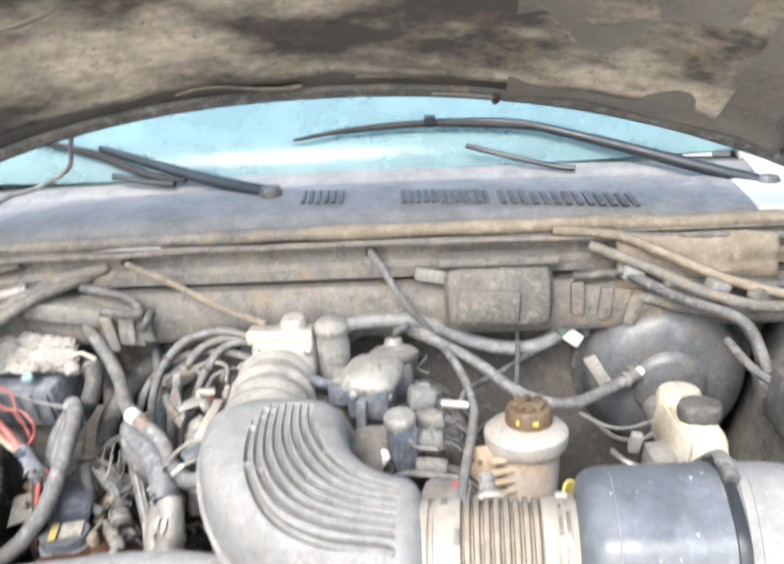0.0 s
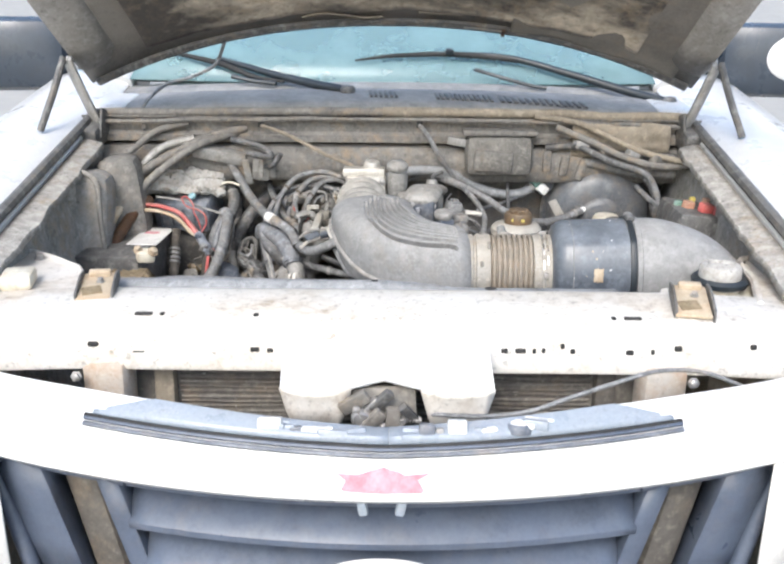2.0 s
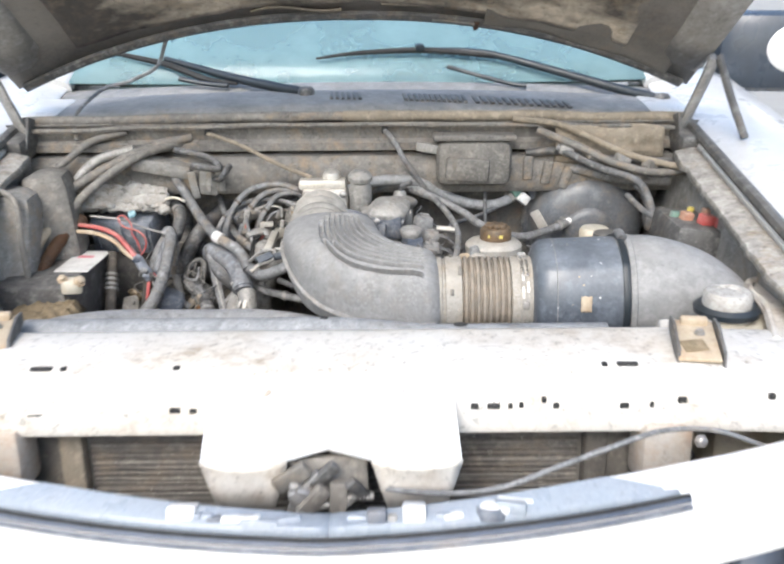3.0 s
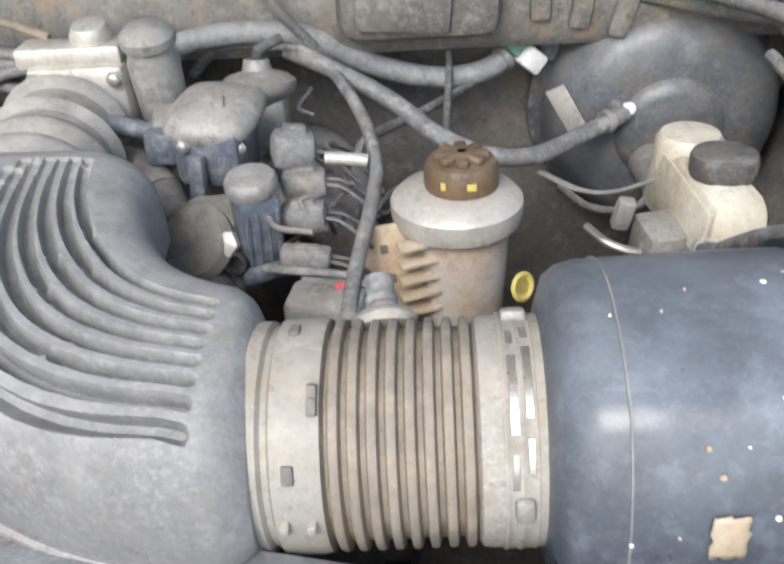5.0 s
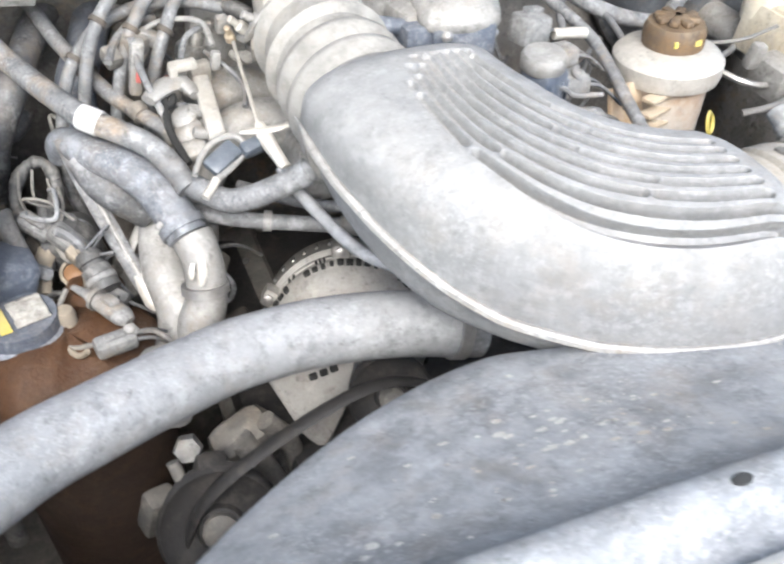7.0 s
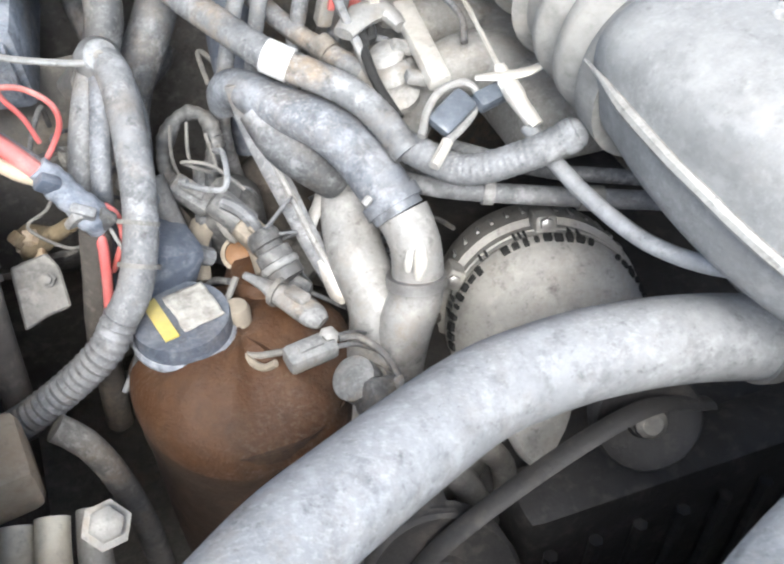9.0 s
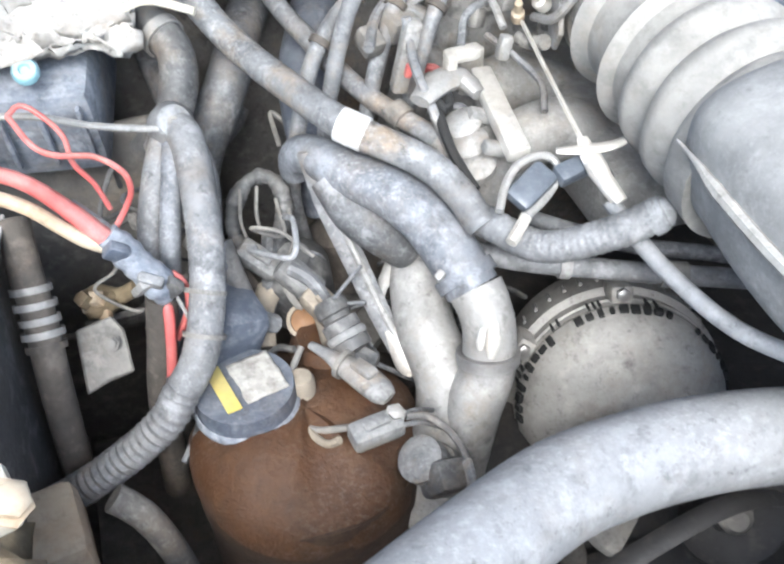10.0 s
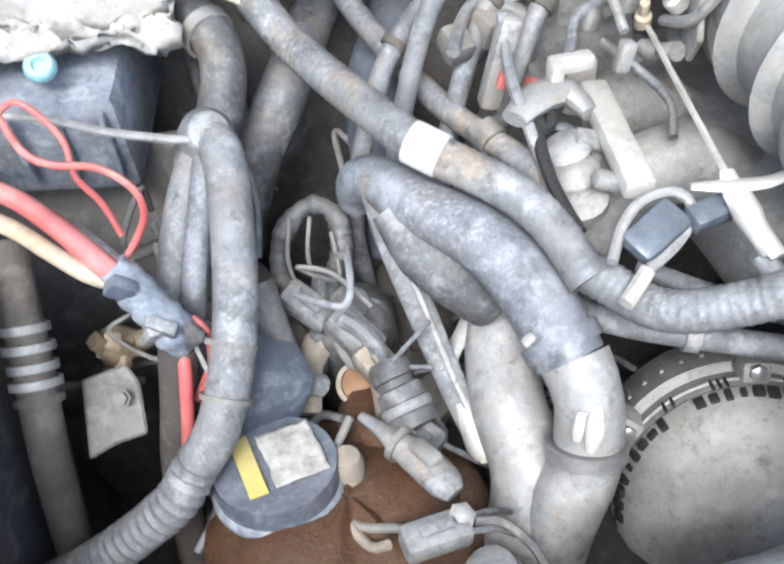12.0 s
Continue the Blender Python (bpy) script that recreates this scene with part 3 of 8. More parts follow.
prof = [(-0.150, 0.862), (-0.185, 0.878), (-0.193, 0.905), (-0.199, 0.908), (-0.222, 0.896), (-0.232, 0.884), (-0.240, 0.880), (-0.250, 0.868), (-0.262, 0.842), (-0.264, 0.832), (-0.256, 0.824), (-0.215, 0.820)]
xs = np.linspace(-0.78, 0.78, 61)
loft("nose_panel", [[(x, bow(x, y) + 0.45 * max(0, abs(x) - 0.58) ** 1.6, z + nose_lift(x, z)) for y, z in prof] for x in xs], M_PAINT, truck, "white bowed nose panel above the grille", thick=0.003)
for y0, z, r, m in ((-0.2325, 0.8885, 0.0035, M_FLATBLACK), (-0.2415, 0.8815, 0.0030, M_BLUEBLK), (-0.236, 0.8870, 0.0028, M_GRILLE)):
    tube("moulding", [(x, bow(x, y0), z + 0.012 * min(1, abs(x) / 0.4)) for x in np.linspace(-0.385, 0.385, 15)], r, m, truck, "dark rubber moulding", seg=6, step=0.03)
for x, w, h, m in ((-0.142, 0.030, 0.016, M_PAINT), (-0.116, 0.014, 0.010, M_STRIP), (-0.082, 0.040, 0.011, M_WHITE), (-0.034, 0.046, 0.007, M_PAINT), (0.056, 0.020, 0.018, M_BLUEBLK), (0.072, 0.010, 0.012, M_CAST), (0.094, 0.024, 0.020, M_WHITE), (0.124, 0.018, 0.008, M_STRIP)):
    box("clip", (w, 0.024, h), pose(x, bow(x, -0.209), 0.9035 + 0.5 * h + nose_lift(x, 0.91) - 0.006, -22, 0, 0), m, truck, "broken plastic grille clip", bevel=0.003)
stop = lathe("bumper_stop", [(0.017, 0), (0.017, 0.006), (0.014, 0.012), (0.012, 0.008), (0, 0.008)], pose(0.172, bow(0.172, -0.215), 0.896, -15, 0, 0), M_BLUEBLK, truck, "dark rubber bump stop with a white core", seg=24)
lathe("core", [(0.0105, 0.007), (0.0105, 0.013), (0.006, 0.016), (0, 0.017)], pose(0.172, bow(0.172, -0.215), 0.896, -15, 0, 0), M_WHITE, stop, "white core", seg=18)

for x0, x1 in ((-0.375, 0.0078), (0.0082, 0.375)):
    loft("header_strip", [[(x, bow(x, -0.229 + (y + 0.229) * min(1, 0.06 + (0.385 - abs(x)) / 0.09)), 0.8905 + (z - 0.8905) * min(1, 0.06 + (0.385 - abs(x)) / 0.09) + nose_lift(x, z)) for y, z in ((-0.1965, 0.9075), (-0.2005, 0.9105), (-0.223, 0.8985), (-0.229, 0.8905))] for x in np.linspace(x0, x1, 25)], M_STRIP, truck, "blue-white plastic header strip", thick=0.002)
hc = random.Random(3)
for k in range(14):
    x = (-0.17 + 0.15 * hc.random()) if k % 2 == 0 else 0.03 + 0.18 * hc.random()
    box("clip", (0.012 + 0.03 * hc.random(), 0.016, 0.006 + 0.008 * hc.random()), pose(x, bow(x, -0.203 - 0.014 * hc.random()), 0.904 + nose_lift(x, 0.91), -25 + 10 * hc.random(), 12 * hc.random() - 6, 30 * hc.random() - 15), (M_STRIP, M_WHITE, M_BLUEBLK, M_STRIP)[k % 4], truck, "small grille fastener", bevel=0.003)

# star-like sticker on the nose
out = [(-0.056, 0.010), (-0.03, 0.008), (-0.012, 0.014), (0.002, 0.018), (0.010, 0.015), (0.022, 0.012), (0.028, 0.008), (0.060, 0.011), (0.044, 0.003), (0.052, -0.010), (0.048, -0.013), (0.0, -0.014), (-0.044, -0.012), (-0.050, -0.010), (-0.044, 0.001)]
prism("sticker", out, 0.0012, Matrix.Translation((0.0, -0.2575, 0.8555)) @ pose(0, 0, 0, 66, 0, 0), M_PINK, truck, "faded pink-red star-like sticker", bevel=0)

# grille
grille = loft("grille", [[(x, bow(x, y), z) for y, z in ((-0.205, 0.812), (-0.222, 0.806), (-0.22, 0.795), (-0.17, 0.792))] for x in np.linspace(-0.50, 0.50, 31)], M_GRILLE, truck, "blue-grey plastic grille", thick=0.004)
for z in (0.760, 0.692, 0.624):
    loft("bar", [[(x, bow(x, y), zz) for y, zz in ((-0.165, z + 0.018), (-0.185, z + 0.016), (-0.222, z - 0.020), (-0.222, z - 0.029), (-0.17, z - 0.031))] for x in np.linspace(-0.350 + 0.26 * (0.79 - z), 0.350 - 0.26 * (0.79 - z), 25)], M_GRILLE, grille, thick=0.003)
for s in (-1, 1):
    for x0, x1 in ((0.352, 0.392), (0.470, 0.555)):
        loft("upright", [[(s * (x - 0.26 * (0.81 - z)), bow(x, y), z) for x, y in ((x0, -0.16), (x0 + 0.004, -0.222), ((x0 + x1) / 2, -0.228), (x1 - 0.004, -0.222), (x1, -0.16))] for z in (0.81, 0.74, 0.67, 0.60)], M_GRILLE, grille, thick=0.003)
    lamp = box("parking_lamp", (0.055, 0.03, 0.20), pose(s * 0.412, -0.10, 0.71, 0, s * 14, s * 16), M_FIN, truck, "dusty brown parking lamp back", bevel=0.012)
    box("bracket", (0.012, 0.012, 0.020), pose(s * 0.024, -0.248, 0.813, 0, s * 12, 0), M_STRIP, grille, "pale clip tab", bevel=0.003)
for s in (-1, 1):
    tube("frame_corner", [(s * 0.34, bow(0.34, -0.216), 0.806), (s * 0.46, bow(0.46, -0.214), 0.806), (s * 0.535, bow(0.535, -0.212), 0.800), (s * 0.556, bow(0.55, -0.21), 0.775), (s * 0.535, bow(0.535, -0.212), 0.70), (s * 0.51, bow(0.51, -0.212), 0.61)], 0.012, M_GRILLE, grille, "rounded grille frame", seg=10)
lathe("oval_badge", [(0, 0.006), (0.8, 0.006), (0.95, 0.004), (1.0, 0)], Matrix.Translation((0, -0.236, 0.695)) @ pose(0, 0, 0, 90, 0, 0) @ Matrix.Diagonal((0.085, 0.034, 1, 1)), M_WHITE, grille, "pale oval badge", seg=40)
# dark sheet added so that the gaps between the bars look shaded
loft("grille_backing", [[(x, bow(x, -0.12, 0.3), z) for z in (0.83, 0.55)] for x in np.linspace(-0.52, 0.52, 15)], M_DARK, truck, "dark sheet added behind the grille for the shade in its gaps", thick=0.003)
loft("bumper", [[(x, bow(x, y, 0.30) + 0.5 * max(0, abs(x) - 0.6) ** 1.5, z) for y, z in ((-0.20, 0.61), (-0.30, 0.605), (-0.325, 0.58), (-0.325, 0.47), (-0.30, 0.45))] for x in np.linspace(-0.86, 0.86, 41)], M_PAINT, truck, "white steel front bumper", thick=0.004)
for s in (-1, 1):
    loft("lower_nose", [[(s * x, y, z) for x, y in ((0.53, -0.145), (0.60, -0.11), (0.70, -0.03), (0.775, 0.10))] for z in (0.84, 0.6)], M_PAINT, truck, "white corner panel", thick=0.003)

# firewall and cowl
XF = np.linspace(-0.72, 0.72, 25)
loft("firewall", [[(x, y, z) for y, z in ((0.862, 1.135), (0.874, 1.128), (0.878, 1.098), (0.868, 1.090), (0.868, 1.078), (0.905, 1.074), (0.905, 1.066), (0.862, 1.062), (0.850, 1.045), (0.850, 1.000), (0.858, 0.990), (0.93, 0.985), (0.95, 0.90), (0.95, 0.4))] for x in XF], M_FIRE, truck, "dusty grey-brown firewall panel", thick=0.003)
for name, x0, x1, r, m, label in (("cowl_seal", -0.69, -0.02, 0.0105, M_FIRE, "dusty grey rubber cowl seal"), ("cowl_seal", -0.02, 0.69, 0.0115, M_SEAL, "dusty tan rubber cowl seal")):
    tube(name, [(x, 0.862 + 0.02 * (x / 0.7) ** 2 + 0.002 * math.sin(19 * x), 1.148 - 0.012 * (x / 0.7) ** 2 + 0.0025 * noise.noise((x * 7, 1, 2)), r + 0.002 * noise.noise((x * 9, 0, 0))) for x in np.linspace(x0, x1, 22)], r, m, truck, label, seg=12, step=0.01)
tube("seal_lip", [(x, 0.852, 1.132 - 0.012 * (x / 0.7) ** 2 + 0.003 * noise.noise((x * 8, 3, 0)), 0.005 + 0.0015 * noise.noise((x * 11, 0, 4))) for x in np.linspace(-0.68, 0.68, 40)], 0.006, M_FIRE, truck, "dusty seal lip", seg=8, step=0.01)


def cowl_z(x, y):
    return 1.150 + 0.10 * (y - 0.86) - 0.025 * (x / 0.7) ** 2 + 0.006 * math.sin(max(0, min(1, (y - 0.9) / 0.25)) * math.pi)


def cowl_press(u):
    """Pressed channels that run across the cowl."""
    return -0.010 * math.exp(-((u - 0.13) / 0.045) ** 2) - 0.008 * math.exp(-((u - 0.70) / 0.06) ** 4) + 0.004 * math.exp(-((u - 0.86) / 0.04) ** 2)


cowl = loft("cowl_panel", [[(x, 0.872 + u * (0.335 + 0.12 * x * x), cowl_z(x, 0.872 + u * 0.335) + cowl_press(u)) for u in np.linspace(0, 1, 41)] for x in np.linspace(-0.72, 0.72, 31)], M_COWL, truck, "faded grey cowl panel with vent slots", thick=0.004)
for x0, x1, pitch, wide in ((-0.052, 0.022, 0.0125, 0.007), (0.111, 0.252, 0.0118, 0.0075), (0.266, 0.465, 0.0165, 0.009)):
    for k in range(int((x1 - x0) / pitch) + 1):
        x = x0 + pitch * k
        y = 1.005 - 0.09 * x
        box("vent_slot", (wide, 0.062, 0.004), pose(x, y, cowl_z(x, y) + 0.0015, 5, 0, 4), M_BLACK, cowl, bevel=0.001)
for s in (-1, 1):
    box("cowl_corner", (0.09, 0.16, 0.03), pose(s * 0.69, 1.02, 1.137, 5, 0, 0), M_PAINT, truck, "white cowl corner", bevel=0.01)


def glass_z(x, y):
    return 1.18 + 0.66 * (y - 1.17 - 0.12 * x * x)


loft("windshield", [[(x * (1 - 0.12 * u), 1.17 + 0.12 * x * x + 0.70 * u, 1.18 + 0.66 * 0.70 * u) for u in np.linspace(0, 1, 7)] for x in np.linspace(-0.72, 0.72, 25)], M_GLASS, truck, "dusty windshield with blue-green sky light in its film", thick=0.004)
for s in (-1, 1):
    tube("pillar", [(s * 0.735, 1.235, 1.165), (s * 0.69, 1.6, 1.40), (s * 0.64, 1.93, 1.63)], 0.03, M_PAINT, truck, "white windshield pillar", seg=10)
    door = loft("door", [[(s * x, y, z) for x, z in ((0.93, 1.13), (0.975, 1.10), (1.0, 0.95), (0.99, 0.45))] for y in np.linspace(1.325, 2.4, 6)], M_PAINT, truck, "white front door", thick=0.004)
    loft("door_window", [[(s * x, y + (0.45 * (z - 1.13) if y < 1.6 else 0), z) for x, z in ((0.925, 1.13), (0.84, 1.38), (0.72, 1.60))] for y in (1.36, 1.9, 2.35)], M_SIDEGLASS, door, "dark tinted side window", thick=0.004)
    mir = box("mirror", (0.30, 0.09, 0.20), pose(s * 1.06, 1.33, 1.235, 0, 0, s * -8), M_MIRBODY, truck, "dark round-cornered door mirror", bevel=0.045)
    tube("mirror_arm", [(s * 0.95, 1.40, 1.13), (s * 0.98, 1.37, 1.15), (s * 1.0, 1.35, 1.17)], 0.018, M_BLACK, mir)
    if s < 0:
        continue
    # white oval that paints the sky's reflection onto this mirror's back
    oval = Matrix.Translation((s * 1.105, 1.285, 1.245)) @ pose(0, 0, 0, 90, 0, s * -8) @ Matrix.Diagonal((0.088, 0.068, 1, 1))
    lathe("mirror_sky_oval", [(0, 0.012), (0.7, 0.011), (0.92, 0.007), (1.0, 0)], oval, M_PAINT, mir, "white oval for the sky reflected in the mirror's back", seg=36)
    box("base_cover", (0.10, 0.05, 0.05), pose(s * 0.90, 1.36, 1.145, 0, s * 10, 0), M_MIRBODY, mir, bevel=0.018)
loft("roof", [[(x, y, 1.64 + 0.05 * math.sin((y - 1.86) / 1.0 * math.pi * 0.8) - 0.05 * (x / 0.65) ** 2) for y in np.linspace(1.86, 2.75, 7)] for x in np.linspace(-0.66, 0.66, 11)], M_PAINT, truck, "white cab roof", thick=0.02)
loft("cab_back", [[(x, y, z) for y, z in ((2.75, 1.62), (2.78, 1.15), (2.78, 0.5))] for x in np.linspace(-0.92, 0.92, 7)], M_DARK, truck, "dark rear wall of the cab", thick=0.02)
loft("dashboard", [[(x, y, z) for y, z in ((1.24 + 0.12 * x * x, 1.175), (1.5, 1.20), (1.75, 1.17), (1.80, 0.9))] for x in np.linspace(-0.74, 0.74, 13)], M_HEATER, truck, "grey dashboard", thick=0.01)
box("cab_floor", (1.6, 1.5, 0.05), pose(0, 2.0, 0.55), M_DARK, truck, "dark cab floor", bevel=0.01)
for s in (-1, 1):
    seat = box("seat_back", (0.55, 0.14, 0.62), pose(s * 0.38, 2.45, 1.05, -10, 0, 0), M_BLUEBLK, truck, "grey seat back", bevel=0.05)

# wipers
wip = tube("wiper", [(0.70, 1.06, 1.150, 0.012), (0.60, 1.13, 1.172, 0.011), (0.466, 1.19, 1.207, 0.0095), (0.31, 1.24, 1.243, 0.008), (0.16, 1.25, 1.252, 0.006)], 0.009, M_WIPER, truck, "black wiper arm", seg=10)
tube("blade", [(-0.10, 1.225, 1.234, 0.003), (0.0, 1.24, 1.245, 0.006), (0.16, 1.245, 1.250, 0.008), (0.32, 1.235, 1.237, 0.006), (0.40, 1.225, 1.222, 0.003)], 0.006, M_FLATBLACK, wip, "black wiper blade", seg=6)
box("joint", (0.022, 0.016, 0.016), pose(0.152, 1.236, 1.258, 20, 0, 10), M_WIPER, wip, "blade joint", bevel=0.005)
tube("washer_rod", [(0.215, 1.17, 1.218), (0.29, 1.155, 1.198), (0.365, 1.14, 1.180), (0.40, 1.13, 1.176)], 0.005, M_WIPER, wip, "thin black rod", seg=8)
wip2 = tube("wiper", [(-0.115, 1.04, 1.176, 0.012), (-0.19, 1.085, 1.184, 0.0115), (-0.30, 1.15, 1.200, 0.010), (-0.40, 1.205, 1.220, 0.008), (-0.47, 1.24, 1.235, 0.006)], 0.009, M_WIPER, truck, "black wiper arm", seg=10)
tube("blade", [(-0.28, 1.13, 1.186, 0.004), (-0.36, 1.165, 1.194, 0.007), (-0.46, 1.22, 1.222, 0.008), (-0.58, 1.275, 1.242, 0.006), (-0.68, 1.31, 1.255, 0.003)], 0.006, M_FLATBLACK, wip2, "black wiper blade", seg=6)
tube("washer_rod", [(-0.30, 1.125, 1.182), (-0.36, 1.14, 1.186), (-0.42, 1.155, 1.196)], 0.006, M_WIPER, wip2, "thin black rod", seg=8)
for p, q in (((0.70, 1.06, 1.136), wip), ((-0.110, 1.035, 1.160), wip2)):
    lathe("pivot_cap", [(0.018, 0), (0.019, 0.020), (0.014, 0.028), (0, 0.031)], Matrix.Translation(p), M_BLACK, q, seg=18)

# hood, raised
OPEN = radians(33)


def hood_point(x, s, drop=0.0):
    """A point on the raised hood: x across, s metres from its rear edge, drop metres under its skin."""
    crown = 0.145 * (1 - 0.55 * s)
    z0 = 1.352 - crown * (abs(x) / 0.7) ** 2.2
    y0 = 0.925 + 0.02 * (x / 0.7) ** 2
    return (x * (1 + 0.11 * s), y0 - s * math.cos(OPEN) + drop * math.sin(OPEN), z0 + s * math.sin(OPEN) - drop * math.cos(OPEN))


HX = np.linspace(-0.715, 0.715, 33)
hood = loft("hood", [[hood_point(x, s, -0.03) for s in np.linspace(0, 1.02, 15)] for x in HX], M_PAINT, truck, "white raised hood", thick=0.003)
loft("inner_panel", [[hood_point(x, s, 0.0) for s in np.linspace(0.0, 1.01, 15)] for x in HX], M_HOODIN, hood, "grimy dark inner hood panel", thick=0.003)
loft("liner", [[hood_point(x, s, 0.012 + 0.012 * noise.noise((x * 5, s * 5, 2.0)) + 0.006 * noise.noise((x * 17, s * 17, 7.0))) for s in np.linspace(0.06, 0.93, 60)] for x in np.linspace(-0.56, 0.56, 70)], M_LINER, hood, "torn mottled tan and black hood liner", thick=0.006)
tube("rear_seal", [hood_point(x, 0.008, 0.010) for x in np.linspace(-0.70, 0.70, 25)], 0.012, M_BLACK, hood, "black rubber rear edge seal", seg=8, step=0.03)
for s in (-1, 1):
    loft("side_channel", [[hood_point(s * x, t, d) for x, d in ((0.715, -0.02), (0.713, 0.03), (0.70, 0.046), (0.655, 0.048), (0.635, 0.036), (0.622, 0.006))] for t in np.linspace(0.10, 1.0, 12)], M_CHAN, hood, "dusty side channel", thick=0.003)
    # hinge
    hg = tube("hinge", [(s * 0.685, 0.868, 1.115), (s * 0.705, 0.85, 1.18), (s * 0.728, 0.83, 1.262)], 0.021, M_CAST, truck, "dusty pale steel hood hinge", seg=10, flat=0.45)
    tube("link", [(s * 0.732, 0.82, 1.268), (s * 0.752, 0.785, 1.19), (s * 0.775, 0.75, 1.115)], 0.008, M_BLACK, hg, "dark hinge link", seg=8)
    box("foot", (0.045, 0.13, 0.05), pose(s * 0.688, 0.855, 1.095, 8, 0, 0), M_BLACK, hg, "dark hinge foot", bevel=0.010)
    prism("cheek", [(-0.05, -0.02), (0.05, -0.025), (0.03, 0.03), (-0.02, 0.045)], 0.006, pose(s * 0.668, 0.86, 1.11, 90, 0, 90), M_BLACK, hg, "dark hinge cheek", bevel=0.002)
    bolt((s * 0.722, 0.825, 1.262), (-s, -0.3, 0), 0.008, M_STEEL, hg)
tube("crossbar", [hood_point(x, 0.055, 0.014) for x in np.linspace(0.06, 0.36, 5)], 0.009, M_SEAL, hood, "tan reinforcement strip", seg=8, flat=0.5)

# grey pressed panel that shows where the liner has gone, and a pale clip strip on the rear edge
loft("bare_panel", [[hood_point(x, t, 0.020 + 0.004 * math.sin(x * 30) * math.sin(t * 25) + 0.004 * noise.noise((x * 9, t * 9, 6))) for t in np.linspace(0.015, 0.62, 30)] for x in np.linspace(0.27, 0.66, 28)], M_HOODIN, hood, "grimy grey pressed hood panel", thick=0.003)
strip = tube("clip_strip", [hood_point(x, 0.022, 0.026) for x in np.linspace(0.165, 0.255, 5)], 0.008, M_CAST, hood, "pale clip strip", seg=8, flat=0.5)
tube("clip_end", [hood_point(0.257, 0.010, 0.028), hood_point(0.257, 0.034, 0.028)], 0.006, M_RUST, strip, "rusty clip end", seg=8)
tube("hood_washer_hose", [(-0.375, 0.93, 1.340), (-0.40, 0.955, 1.285), (-0.432, 1.0, 1.238), (-0.50, 1.03, 1.205), (-0.555, 1.0, 1.190), (-0.585, 0.90, 1.150), (-0.575, 0.855, 1.103)], 0.0042, M_LOOM, None, "thin grey washer hose hanging from the hood to the cowl", "hose", seg=8)
tube("torn_strip", [hood_point(x, 0.05 + 0.012 * math.sin(30 * x), 0.020) for x in np.linspace(-0.20, -0.02, 7)], 0.008, M_SEAL, hood, "torn tan liner strip", seg=8, flat=0.4)
tube("torn_strip", [hood_point(x, 0.30 + 0.02 * math.sin(24 * x), 0.022) for x in np.linspace(-0.50, 0.10, 12)], 0.006, M_SEAL, hood, "torn tan liner strip", seg=8, flat=0.5)
loft("tan_panel", [[(x, 0.850 - 0.012 * math.sin(math.pi * v) + 0.010 * noise.noise((x * 14, v * 3, 2.0)) + 0.004 * noise.noise((x * 40, v * 9, 2.0)), 1.050 + 0.078 * v + 0.006 * noise.noise((x * 16, v, 7.0))) for v in np.linspace(0, 1, 14)] for x in np.linspace(0.42, 0.645, 30)], M_SEAL, truck, "wrinkled dusty tan insulation on the firewall", thick=0.006)


# ---- engine bay ----
# dark engine mass under everything
eng = thing("engine", "grimy dark engine block under the hoses", "engine", (0.0, 0.65, 0.3))
box("block", (0.42, 0.40, 0.30), pose(0.02, 0.74, 0.47), M_OIL, eng, "oily dark engine block", bevel=0.02)
for s in (-1, 1):
    vc = box("valve_cover", (0.12, 0.34, 0.07), pose(0.03 + s * 0.17, 0.82, 0.575, 0, s * 24, 0), M_DARK, eng, "oily cast valve cover", bevel=0.015)
    for k in range(4):
        bolt((0.03 + s * 0.15, 0.67 + 0.1 * k, 0.618), (s * 0.3, 0, 1), 0.005, M_STEEL, vc)
box("front_cover", (0.36, 0.06, 0.28), pose(0.02, 0.52, 0.50), M_OIL, eng, "oily front cover", bevel=0.015)
for i in range(8):
    tube("rib", [(0.0 + 0.04 * i - 0.14, 0.485, 0.42), (0.04 * i - 0.14, 0.485, 0.60)], 0.006, M_OIL, eng, seg=6)
# unseen dark sheet, added to keep ground and light out from below
box("bay_floor", (1.3, 1.15, 0.02), pose(0, 0.50, 0.42), M_DARK, truck, "unseen dark sheet added to close the bay from below", bevel=0.004)

# air intake elbow
elbow = thing("intake_elbow", "dusty grey ribbed plastic air intake elbow", "air intake", (0.03, 0.47, 0.87))


# the moulded grooves run in plan from the throttle end round to the sleeve end, between an outer and an inner lane
OUTER_LANE = ((-0.047, 0.565), (-0.047, 0.535), (-0.046, 0.500), (-0.043, 0.468), (-0.036, 0.432), (-0.018, 0.388), (0.006, 0.356), (0.038, 0.333), (0.075, 0.319), (0.122, 0.312))
INNER_LANE = ((0.014, 0.585), (0.016, 0.555), (0.022, 0.520), (0.034, 0.486), (0.050, 0.458), (0.066, 0.437), (0.084, 0.421), (0.102, 0.411), (0.124, 0.404))
LANES = ((0.0, 0.36, 0.0025, 0.16), (0.14, 0.42, 0.0027, 0.11), (0.28, 0.75, 0.0028, 0.08), (0.42, 0.78, 0.0028, 0.06), (0.56, 0.60, 0.0028, 0.05), (0.70, 0.52, 0.0028, 0.05), (0.84, 0.64, 0.0027, 0.08), (0.97, 0.50, 0.0024, 0.14))


